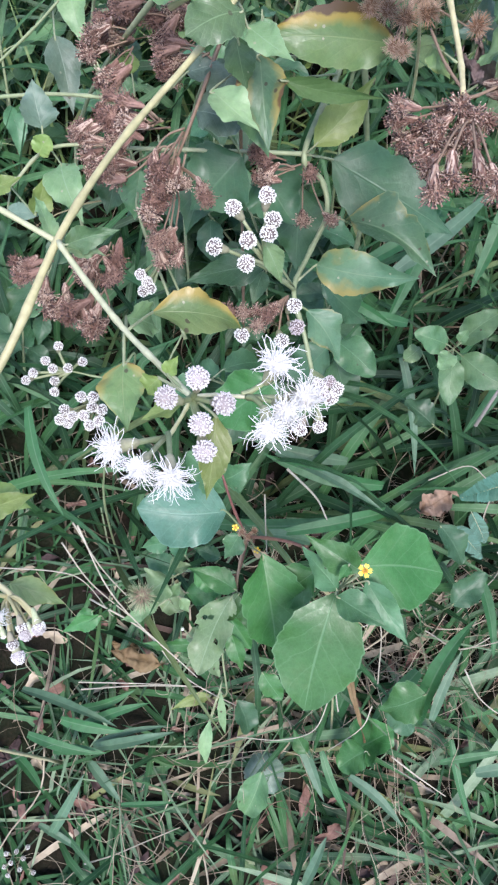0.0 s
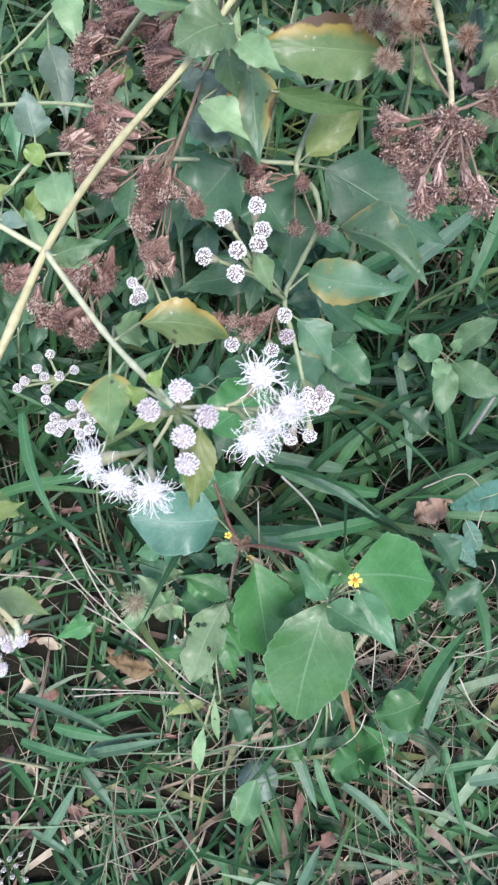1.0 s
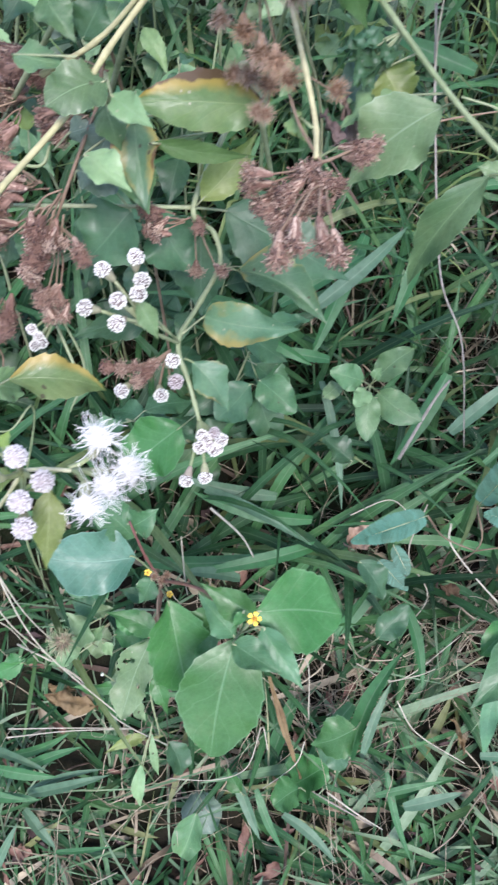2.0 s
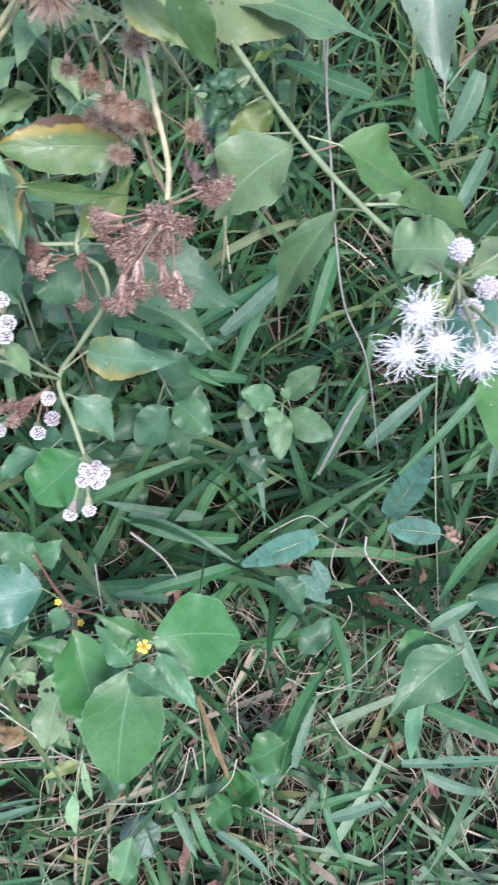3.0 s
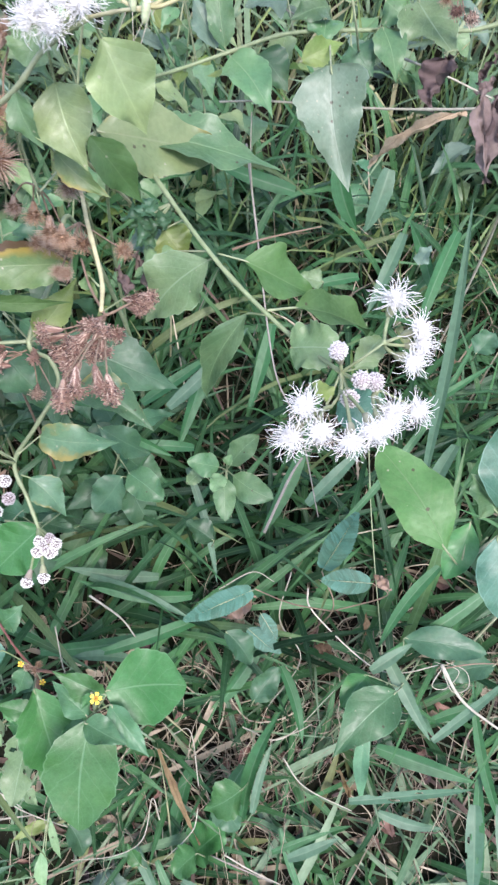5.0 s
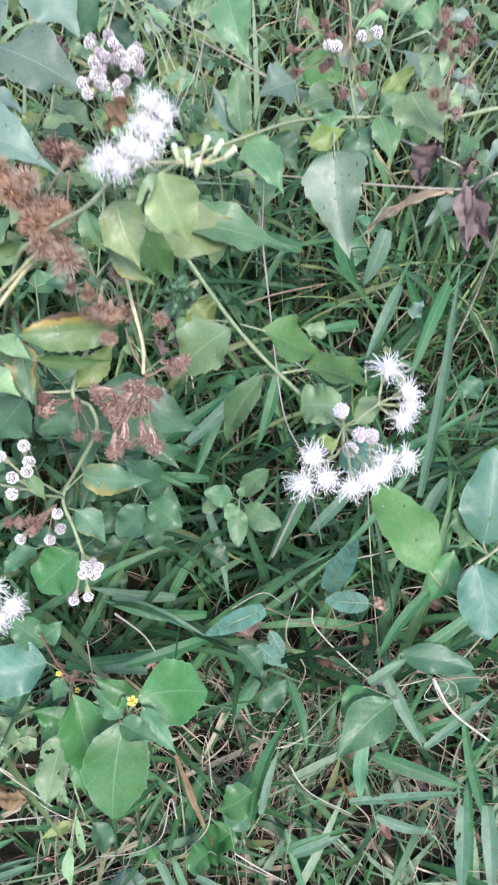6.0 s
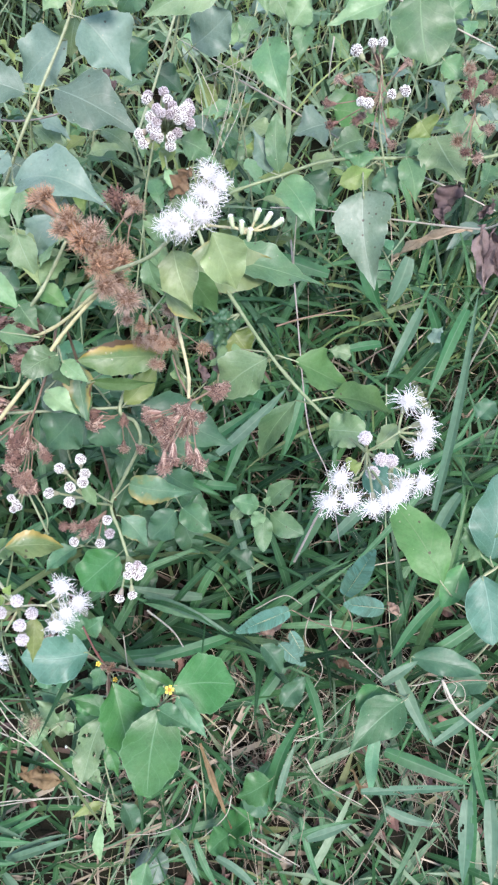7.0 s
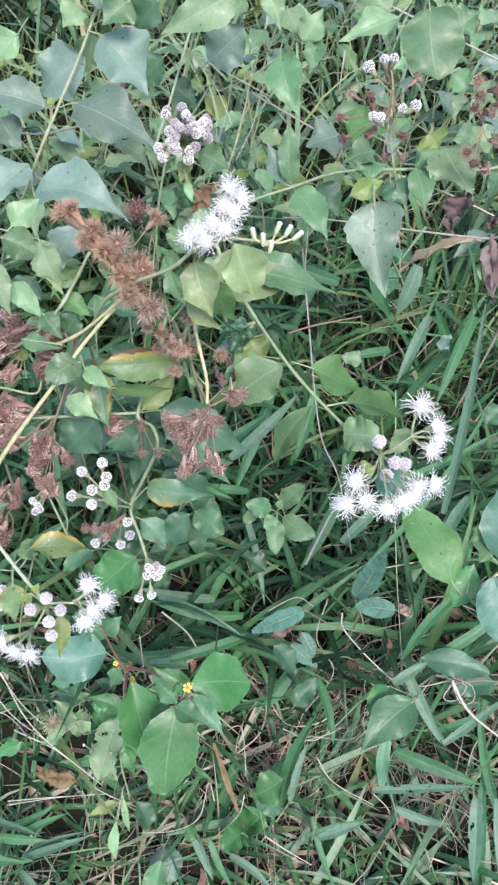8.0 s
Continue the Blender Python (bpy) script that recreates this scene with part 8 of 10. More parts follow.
feather_herb = thing("sensitive_plant", (0.24, 0.24, 0.0365), "creeping plant with feathery blue-green pinnate leaves", "herb", "herbs")
stem(feather_herb, [(0.24, 0.24, 0.035), (0.2455, 0.2114, 0.1931), (0.2319, 0.2211, 0.2471)], 0.0006, 0.0005, "brown")
stem(feather_herb, [(0.2455, 0.2114, 0.1931), (0.2775, 0.2073, 0.229), (0.2613, 0.2045, 0.2622)], 0.0005, 0.0004, "brown", name='branch')
stem(feather_herb, [(0.2455, 0.2114, 0.1931), (0.2082, 0.1973, 0.2535), (0.1776, 0.1785, 0.3329)], 0.0005, 0.0004, "brown", name='branch')
feather_leaf(feather_herb, (0.2309, 0.2192, 0.2518), (0.2503, 0.2388, 0.2969), 0.0205, (-0.036, -0.3369, 0.8952))
feather_leaf(feather_herb, (0.2613, 0.2045, 0.2622), (0.2267, 0.2051, 0.2723), 0.0182, (-0.036, -0.3369, 0.8952))
feather_leaf(feather_herb, (0.1773, 0.1777, 0.3348), (0.1387, 0.1581, 0.349), 0.0142, (-0.036, -0.3369, 0.8952))
feather_leaf(feather_herb, (0.1891, 0.2157, 0.1556), (0.2098, 0.1976, 0.1447), 0.0136, (-0.036, -0.3369, 0.8952))
feather_leaf(feather_herb, (0.183, 0.2086, 0.1775), (0.2012, 0.1927, 0.1696), 0.0151, (0.0175, -0.4306, 0.9024))
feather_leaf(feather_herb, (0.1937, 0.2179, 0.1817), (0.2045, 0.1998, 0.1729), 0.0129, (0.0175, -0.4306, 0.9024))
rooted(feather_herb)

withered_plant = thing("withered_plant", (0.4, 0.5, 0.0733), "dead plant with crumpled purple-brown leaves on a tan stalk", "weed", "spent weeds")
stem(withered_plant, [(0.4, 0.5, 0.07), (0.4, 0.48, 0.3), (0.3416, 0.4031, 0.4759), (0.3215, 0.4174, 0.4599), (0.2705, 0.4655, 0.4284), (0.2117, 0.4907, 0.417), (0.1771, 0.5015, 0.4097)], 0.0011, 0.0006, "straw")
leaf(withered_plant, (0.3036, 0.3809, 0.4943), (0.3098, 0.3495, 0.4613), 0.0190, (-0.3574, -0.7094, 0.6075), kind='withered', wave=0.1, fold=0.15, outline='ovate')
leaf(withered_plant, (0.3125, 0.3789, 0.4936), (0.3216, 0.3539, 0.4652), 0.0160, (-0.1966, -0.7671, 0.6107), kind='withered', wave=0.1, fold=0.15, outline='ovate')
leaf(withered_plant, (0.2998, 0.3793, 0.499), (0.3094, 0.3861, 0.5105), 0.0115, (-0.3793, -0.6178, 0.6888), kind='withered', wave=0.2, fold=0.7, teeth=0, outline='lance')
leaf(withered_plant, (0.3137, 0.464, 0.4668), (0.3053, 0.4433, 0.44), 0.0250, (-0.6613, -0.4792, 0.5771), kind='withered', wave=0.2, node=(0.3198, 0.4649, 0.4678))
leaf(withered_plant, (0.3238, 0.4331, 0.4465), (0.2845, 0.4765, 0.3763), 0.0150, (-0.7784, 0.2363, 0.5816), kind='tan', wave=0.1, label='tan dry strap of leaf', outline='lance')
leaf(withered_plant, (0.3375, 0.4396, 0.4641), (0.3254, 0.4337, 0.4592), 0.0114, (-0.1274, -0.4652, 0.876), kind='withered', wave=0.15, teeth=0, outline='lance')
rooted(withered_plant)

white_bud_herb = thing("small_herb", (-0.13, 0, 0), "small low herb with tiny white buds in the grass", "herb", "herbs")
stem(white_bud_herb, [(-0.1224, -0.0417, -0.0468), (-0.1182, -0.0293, -0.0188), (-0.1173, -0.0186, -0.0027)], 0.0006, 0.0004, "green")
head(white_bud_herb, (-0.1201, -0.015, 0.0102), (-0.4552, -0.0839, 0.8864), "bud", 0.52, node=(-0.1188, -0.0274, -0.0179))
head(white_bud_herb, (-0.1126, -0.013, 0.011), (0.1652, 0.0535, 0.9848), "bud", 0.52, node=(-0.1188, -0.0274, -0.0179))
head(white_bud_herb, (-0.1072, -0.0172, 0.0089), (0.5779, -0.1961, 0.7922), "bud", 0.52, node=(-0.1188, -0.0274, -0.0179))
head(white_bud_herb, (-0.1163, -0.0209, 0.0073), (-0.1795, -0.5157, 0.8378), "bud", 0.52, node=(-0.1188, -0.0274, -0.0179))
head(white_bud_herb, (-0.1211, -0.0239, 0.006), (-0.5286, -0.6006, 0.6), "bud", 0.52, node=(-0.1188, -0.0274, -0.0179))
head(white_bud_herb, (-0.1092, -0.025, 0.0052), (0.423, -0.6871, 0.5907), "bud", 0.52, node=(-0.1188, -0.0274, -0.0179))
head(white_bud_herb, (-0.1044, -0.0094, 0.0126), (0.6122, 0.2087, 0.7627), "bud", 0.52, node=(-0.1188, -0.0274, -0.0179))
head(white_bud_herb, (-0.1178, -0.0294, 0.0033), (-0.2594, -0.8698, 0.4197), "bud", 0.52, node=(-0.1188, -0.0274, -0.0179))
head(white_bud_herb, (-0.0989, -0.0263, 0.0044), (0.8072, -0.4772, 0.3475), "bud", 0.52, node=(-0.1188, -0.0274, -0.0179))
rooted(white_bud_herb)
lone(leaf(None, (0.1694, 0.2325, 0.1338), (0.1931, 0.2454, 0.1506), 0.0306, (-0.3895, -0.3778, 0.8399), kind='tan', name='fallen_leaf', fold=0.4, wave=0.2, outline='ovate'), "curled pinkish-brown dead leaf caught in the grass", "leaf", "fallen leaves")
lone(leaf(None, (-0.0624, 0.1408, 0.028), (-0.0369, 0.1392, 0.0268), 0.0120, (0.0426, -0.105, 0.9936), kind='brown', name='fallen_leaf', outline='ovate'), "flat rust-brown dead leaf on the soil", "leaf", "fallen leaves")
lone(leaf(None, (-0.0025, -0.0007, -0.0296), (0.0413, -0.008, -0.0339), 0.0318, (0.1026, 0.0242, 0.9944), kind='withered', name='fallen_leaf', outline='ovate'), "grey-brown dead leaf lying under the grass", "leaf", "fallen leaves")
lone(leaf(None, (0.1409, 0.0095, -0.0164), (0.1711, 0.0256, -0.0093), 0.0197, (-0.209, -0.0411, 0.977), kind='brown', name='fallen_leaf', outline='ovate'), "tan dead leaf under the grass", "leaf", "fallen leaves")
lone(leaf(None, (0.2547, 0.1212, 0.0718), (0.2652, 0.0985, 0.0571), 0.0140, (0.047, -0.5271, 0.8485), kind='brown', name='fallen_leaf', fold=0.7, outline='ovate'), "yellowish-brown dry leaf in the grass", "leaf", "fallen leaves")
lone(leaf(None, (0.1476, 0.0925, 0.0324), (0.1637, 0.0783, 0.0239), 0.0164, (0.2135, -0.3105, 0.9263), kind='withered', name='fallen_leaf', outline='ovate'), "dark brown dead leaf in the grass", "leaf", "fallen leaves")
lone(leaf(None, (0.2674, 0.2157, 0.2461), (0.2758, 0.2031, 0.2502), 0.0113, (-0.3805, 0.0511, 0.9234), kind='tan', name='fallen_leaf', fold=0.5, outline='ovate'), "small pinkish dry leaf among green blades", "leaf", "fallen leaves")
lone(leaf(None, (0.2414, 0.2103, 0.1193), (0.2576, 0.2015, 0.1145), 0.0132, (0.1024, -0.3245, 0.9403), kind='brown', name='fallen_leaf', wave=0.2, outline='ovate'), "rust-brown dead leaf in the grass", "leaf", "fallen leaves")
lone(leaf(None, (0.1141, 0.1387, 0.1219), (0.1416, 0.0774, 0.058), 0.0067, (0.2124, -0.658, 0.7224), kind='brown', name='fallen_leaf', fold=0.3, outline='blade'), "long brown strap of dead grass in the straw", "leaf", "fallen leaves")
lone(leaf(None, (-0.0541, 0.1285, 0.0665), (-0.0136, 0.1235, 0.0539), 0.0192, (0.2784, -0.139, 0.9504), kind='brown', name='fallen_leaf', outline='ovate'), "large brown dead leaf on bare soil", "leaf", "fallen leaves")
lone(leaf(None, (0.2876, 0.2321, 0.1254), (0.2858, 0.2162, 0.1144), 0.0066, (-0.2014, -0.5397, 0.8174), kind='brown', name='fallen_leaf', outline='lance'), "narrow rusty dead leaf standing in grass", "leaf", "fallen leaves")
lone(leaf(None, (0.0202, 0.7078, 0.4054), (0.0342, 0.6908, 0.3948), 0.0231, (-0.0118, -0.5343, 0.8452), kind='withered', name='fallen_leaf', outline='ovate'), "dark brown dead leaf behind the weeds", "leaf", "fallen leaves")
lone(leaf(None, (0.3252, 0.3045, 0.238), (0.359, 0.4524, 0.3653), 0.0098, (-0.7385, -0.3348, 0.5853), kind='bladelight', arch=0.03, teeth=0, fold=0.25, wave=0.02, name='grass_blade', outline='blade'), "long green grass blade", "grass blade", "grass blades")
lone(leaf(None, (0.2597, 0.2775, 0.1906), (0.3918, 0.4202, 0.2731), 0.0064, (-0.0921, -0.4329, 0.8967), kind='blade', arch=0.04, teeth=0, fold=0.25, wave=0.02, name='grass_blade', outline='blade'), "long green grass blade", "grass blade", "grass blades")
lone(leaf(None, (0.2816, 0.3379, 0.2333), (0.3878, 0.3773, 0.2678), 0.0086, (-0.2523, -0.156, 0.955), kind='blade', arch=0.04, teeth=0, fold=0.25, wave=0.02, name='grass_blade', outline='blade'), "long green grass blade", "grass blade", "grass blades")
lone(leaf(None, (0.1649, 0.1774, 0.0914), (0.2076, 0.2286, 0.1172), 0.0119, (0.1321, -0.532, 0.8364), kind='blade', arch=0.05, teeth=0, fold=0.25, wave=0.02, name='grass_blade', outline='blade'), "long green grass blade", "grass blade", "grass blades")
lone(leaf(None, (0.2398, 0.3049, 0.1836), (0.2919, 0.3433, 0.2135), 0.0111, (-0.2257, -0.3891, 0.8931), kind='bladelight', arch=0.05, teeth=0, fold=0.25, wave=0.02, name='grass_blade', outline='blade'), "long green grass blade", "grass blade", "grass blades")
lone(leaf(None, (0.2111, 0.1919, 0.1289), (0.223, 0.1343, 0.1148), 0.0099, (0.3064, -0.1663, 0.9373), kind='blade', arch=0.04, teeth=0, fold=0.25, wave=0.02, name='grass_blade', outline='blade'), "long green grass blade", "grass blade", "grass blades")
lone(leaf(None, (0.3256, 0.2328, 0.2135), (0.2802, 0.1883, 0.1678), 0.0096, (-0.5334, -0.2768, 0.7993), kind='blade', arch=0.05, teeth=0, fold=0.25, wave=0.02, name='grass_blade', outline='blade'), "long green grass blade", "grass blade", "grass blades")
lone(leaf(None, (0.3603, 0.2149, 0.2038), (0.2776, 0.1821, 0.1634), 0.0104, (-0.2393, -0.4544, 0.8581), kind='blade', arch=0.05, teeth=0, fold=0.25, wave=0.02, name='grass_blade', outline='blade'), "long green grass blade", "grass blade", "grass blades")
lone(leaf(None, (0.2878, 0.1838, 0.1653), (0.3258, 0.13, 0.1193), 0.0113, (-0.3717, -0.7407, 0.5597), kind='bladelight', arch=0.04, teeth=0, fold=0.25, wave=0.02, name='grass_blade', outline='blade'), "long green grass blade", "grass blade", "grass blades")
lone(leaf(None, (0.362, 0.1498, 0.1354), (0.3134, 0.1415, 0.1141), 0.0088, (-0.3754, -0.1515, 0.9144), kind='blade', arch=0.05, teeth=0, fold=0.25, wave=0.02, name='grass_blade', outline='blade'), "long green grass blade", "grass blade", "grass blades")
lone(leaf(None, (0.3724, 0.077, 0.0866), (0.3596, 0.1697, 0.1367), 0.0092, (-0.5721, -0.4492, 0.6862), kind='blade', arch=0.05, teeth=0, fold=0.25, wave=0.02, name='grass_blade', outline='blade'), "long green grass blade", "grass blade", "grass blades")
lone(leaf(None, (0.2845, 0.1319, 0.0934), (0.3599, 0.1007, 0.0897), 0.0139, (-0.1573, -0.4807, 0.8627), kind='blade', arch=0.06, teeth=0, fold=0.25, wave=0.02, name='grass_blade', outline='blade'), "long green grass blade", "grass blade", "grass blades")
lone(leaf(None, (0.1449, 0.3359, 0.1978), (0.1647, 0.2562, 0.145), 0.0070, (0.09, -0.5343, 0.8405), kind='bladelight', arch=0.03, teeth=0, fold=0.25, wave=0.02, name='grass_blade', outline='blade'), "long green grass blade", "grass blade", "grass blades")
lone(leaf(None, (0.1768, 0.4493, 0.2288), (0.1349, 0.3554, 0.1861), 0.0142, (0.4323, -0.5259, 0.7325), kind='blade', arch=0.06, teeth=0, fold=0.25, wave=0.02, name='grass_blade', outline='blade'), "long green grass blade", "grass blade", "grass blades")
lone(leaf(None, (0.2212, 0.446, 0.2419), (0.1979, 0.386, 0.1993), 0.0117, (-0.2618, -0.4881, 0.8326), kind='blade', arch=0.05, teeth=0, fold=0.25, wave=0.02, name='grass_blade', outline='blade'), "long green grass blade", "grass blade", "grass blades")
lone(leaf(None, (0.2411, 0.351, 0.1908), (0.2013, 0.2925, 0.1481), 0.0128, (0.0323, -0.6034, 0.7968), kind='blade', arch=0.05, teeth=0, fold=0.25, wave=0.02, name='grass_blade', outline='blade'), "long green grass blade", "grass blade", "grass blades")
lone(leaf(None, (0.3555, 0.3261, 0.2306), (0.3231, 0.2661, 0.1875), 0.0126, (-0.611, -0.2174, 0.7612), kind='bladelight', arch=0.05, teeth=0, fold=0.25, wave=0.02, name='grass_blade', outline='blade'), "long green grass blade", "grass blade", "grass blades")
lone(leaf(None, (0.1511, 0.3543, 0.1986), (0.0908, 0.3562, 0.2076), 0.0093, (0.1165, -0.4662, 0.877), kind='blade', arch=0.08, teeth=0, fold=0.25, wave=0.02, name='grass_blade', outline='blade'), "long green grass blade", "grass blade", "grass blades")
lone(leaf(None, (0.1444, 0.2541, 0.1299), (0.0517, 0.2677, 0.1446), 0.0120, (0.0147, -0.6838, 0.7295), kind='blade', arch=0.08, teeth=0, fold=0.25, wave=0.02, name='grass_blade', outline='blade'), "long green grass blade", "grass blade", "grass blades")
lone(leaf(None, (0.016, 0.2284, 0.091), (0.1497, 0.2356, 0.1177), 0.0125, (-0.1435, -0.5015, 0.8532), kind='blade', arch=0.06, teeth=0, fold=0.25, wave=0.02, name='grass_blade', outline='blade'), "long green grass blade", "grass blade", "grass blades")
lone(leaf(None, (0.1172, 0.2728, 0.1286), (0.0399, 0.2813, 0.1409), 0.0105, (0.082, -0.5006, 0.8618), kind='bladelight', arch=0.06, teeth=0, fold=0.25, wave=0.02, name='grass_blade', outline='blade'), "long green grass blade", "grass blade", "grass blades")
lone(leaf(None, (0.1372, 0.1335, 0.0595), (0.1147, 0.0759, 0.0187), 0.0136, (-0.5766, -0.3109, 0.7555), kind='blade', arch=0.05, teeth=0, fold=0.25, wave=0.02, name='grass_blade', outline='blade'), "long green grass blade", "grass blade", "grass blades")
lone(leaf(None, (0.1797, 0.1296, 0.0721), (0.1475, 0.088, 0.0293), 0.0129, (-0.4081, -0.4817, 0.7755), kind='blade', arch=0.05, teeth=0, fold=0.25, wave=0.02, name='grass_blade', outline='blade'), "long green grass blade", "grass blade", "grass blades")
lone(leaf(None, (0.2126, 0.0673, 0.0199), (0.2672, 0.083, 0.0346), 0.0098, (-0.307, 0.1966, 0.9312), kind='blade', arch=0.05, teeth=0, fold=0.25, wave=0.02, name='grass_blade', outline='blade'), "long green grass blade", "grass blade", "grass blades")
lone(leaf(None, (0.2865, 0.0896, 0.0526), (0.34, 0.0741, 0.0459), 0.0095, (-0.0278, -0.4746, 0.8798), kind='bladelight', arch=0.05, teeth=0, fold=0.25, wave=0.02, name='grass_blade', outline='blade'), "long green grass blade", "grass blade", "grass blades")
lone(leaf(None, (0.36, 0.0245, 0.0258), (0.3627, 0.1178, 0.1016), 0.0116, (-0.4096, -0.568, 0.7138), kind='blade', arch=0.03, teeth=0, fold=0.25, wave=0.02, name='grass_blade', outline='blade'), "long green grass blade", "grass blade", "grass blades")
lone(leaf(None, (0.3608, 0.4702, 0.2564), (0.3503, 0.5325, 0.2738), 0.0119, (-0.7305, -0.2948, 0.616), kind='blade', arch=0.05, teeth=0, fold=0.25, wave=0.02, name='grass_blade', outline='blade'), "long green grass blade", "grass blade", "grass blades")
lone(leaf(None, (0.3027, 0.4955, 0.2451), (0.2536, 0.4836, 0.2456), 0.0103, (0.1009, -0.3801, 0.9194), kind='blade', arch=0.05, teeth=0, fold=0.25, wave=0.02, name='grass_blade', outline='blade'), "long green grass blade", "grass blade", "grass blades")
lone(leaf(None, (0.3158, 0.5225, 0.3371), (0.2987, 0.4968, 0.2941), 0.0164, (-0.0934, -0.8374, 0.5386), kind='bladelight', arch=0.06, teeth=0, fold=0.25, wave=0.02, name='grass_blade', outline='blade'), "long green grass blade", "grass blade", "grass blades")
lone(leaf(None, (0.2703, 0.5092, 0.349), (0.2881, 0.4831, 0.3083), 0.0165, (-0.4467, -0.829, 0.3364), kind='blade', arch=0.06, teeth=0, fold=0.25, wave=0.02, name='grass_blade', outline='blade'), "long green grass blade", "grass blade", "grass blades")
lone(leaf(None, (0.2395, 0.5122, 0.3246), (0.1744, 0.5351, 0.3355), 0.0131, (-0.1044, -0.652, 0.751), kind='blade', arch=0.08, teeth=0, fold=0.25, wave=0.02, name='grass_blade', outline='blade'), "long green grass blade", "grass blade", "grass blades")
lone(leaf(None, (0.3806, 0.5004, 0.2904), (0.3339, 0.4152, 0.2533), 0.0124, (0.1948, -0.4796, 0.8556), kind='blade', arch=0.05, teeth=0, fold=0.25, wave=0.02, name='grass_blade', outline='blade'), "long green grass blade", "grass blade", "grass blades")
lone(leaf(None, (0.3383, 0.5092, 0.2812), (0.3032, 0.4536, 0.2409), 0.0121, (-0.4, -0.3596, 0.843), kind='bladelight', arch=0.05, teeth=0, fold=0.25, wave=0.02, name='grass_blade', outline='blade'), "long green grass blade", "grass blade", "grass blades")
lone(leaf(None, (-0.0706, 0.0742, 0.0526), (-0.019, 0.0933, 0.0693), 0.0080, (-0.2671, -0.1174, 0.9565), kind='blade', arch=0.06, teeth=0, fold=0.25, wave=0.02, name='grass_blade', outline='blade'), "long green grass blade", "grass blade", "grass blades")
lone(leaf(None, (-0.0831, 0.0777, 0.0661), (-0.035, 0.0728, 0.0663), 0.0097, (-0.0575, -0.5372, 0.8415), kind='blade', arch=0.06, teeth=0, fold=0.25, wave=0.02, name='grass_blade', outline='blade'), "long green grass blade", "grass blade", "grass blades")
lone(leaf(None, (-0.0884, 0.057, 0.0516), (-0.0479, 0.0574, 0.0549), 0.0078, (-0.0763, -0.1708, 0.9823), kind='blade', arch=0.06, teeth=0, fold=0.25, wave=0.02, name='grass_blade', outline='blade'), "long green grass blade", "grass blade", "grass blades")
lone(leaf(None, (-0.0604, 0.061, 0.0443), (0.0014, 0.0755, 0.0586), 0.0083, (-0.2522, 0.1289, 0.9591), kind='bladelight', arch=0.06, teeth=0, fold=0.25, wave=0.02, name='grass_blade', outline='blade'), "long green grass blade", "grass blade", "grass blades")
lone(leaf(None, (-0.1135, 0.096, 0.0741), (-0.0402, 0.0749, 0.0682), 0.0082, (0.1987, 0.4442, 0.8736), kind='bladelight', arch=0.05, teeth=0, fold=0.25, wave=0.02, name='grass_blade', outline='blade'), "long green grass blade", "grass blade", "grass blades")
lone(leaf(None, (-0.1071, 0.0663, 0.0598), (-0.0533, 0.0565, 0.0597), 0.0078, (-0.0194, -0.1257, 0.9919), kind='blade', arch=0.05, teeth=0, fold=0.25, wave=0.02, name='grass_blade', outline='blade'), "long green grass blade", "grass blade", "grass blades")
lone(leaf(None, (-0.0621, 0.051, 0.0406), (-0.0361, 0.0259, 0.0336), 0.0082, (0.3773, 0.1385, 0.9157), kind='bladelight', arch=0.05, teeth=0, fold=0.25, wave=0.02, name='grass_blade', outline='blade'), "long green grass blade", "grass blade", "grass blades")
lone(leaf(None, (-0.0797, 0.0873, 0.0472), (-0.031, 0.1029, 0.0647), 0.0077, (-0.1221, -0.5501, 0.8261), kind='blade', arch=0.05, teeth=0, fold=0.25, wave=0.02, name='grass_blade', outline='blade'), "long green grass blade", "grass blade", "grass blades")
lone(leaf(None, (-0.0628, 0.0638, 0.0356), (-0.0038, 0.0798, 0.0532), 0.0051, (-0.2523, -0.1231, 0.9598), kind='bladelight', arch=0.05, teeth=0, fold=0.25, wave=0.02, name='grass_blade', outline='blade'), "long green grass blade", "grass blade", "grass blades")
lone(leaf(None, (-0.1218, 0.0546, 0.0435), (-0.0917, 0.0267, 0.0406), 0.0078, (0.4121, 0.3604, 0.8368), kind='blade', arch=0.05, teeth=0, fold=0.25, wave=0.02, name='grass_blade', outline='blade'), "long green grass blade", "grass blade", "grass blades")
lone(leaf(None, (-0.088, -0.0006, 0.0165), (-0.0636, 0.0429, 0.0478), 0.0080, (0.0888, -0.6148, 0.7837), kind='bladelight', arch=0.05, teeth=0, fold=0.25, wave=0.02, name='grass_blade', outline='blade'), "long green grass blade", "grass blade", "grass blades")
lone(leaf(None, (-0.0351, 0.0241, 0.0383), (0.0066, 0.0288, 0.0453), 0.0043, (-0.1811, 0.1715, 0.9684), kind='blade', arch=0.03, teeth=0, fold=0.25, wave=0.02, name='grass_blade', outline='blade'), "long green grass blade", "grass blade", "grass blades")
lone(leaf(None, (0.0911, 0.2077, 0.1234), (0.0451, 0.2086, 0.1303), 0.0104, (0.149, 0.172, 0.9738), kind='bladelight', arch=0.08, teeth=0, fold=0.25, wave=0.02, name='grass_blade', outline='blade'), "long green grass blade", "grass blade", "grass blades")
lone(leaf(None, (0.1495, 0.2358, 0.1247), (0.0534, 0.2097, 0.1251), 0.0108, (0.0597, -0.2018, 0.9776), kind='blade', arch=0.08, teeth=0, fold=0.25, wave=0.02, name='grass_blade', outline='blade'), "long green grass blade", "grass blade", "grass blades")
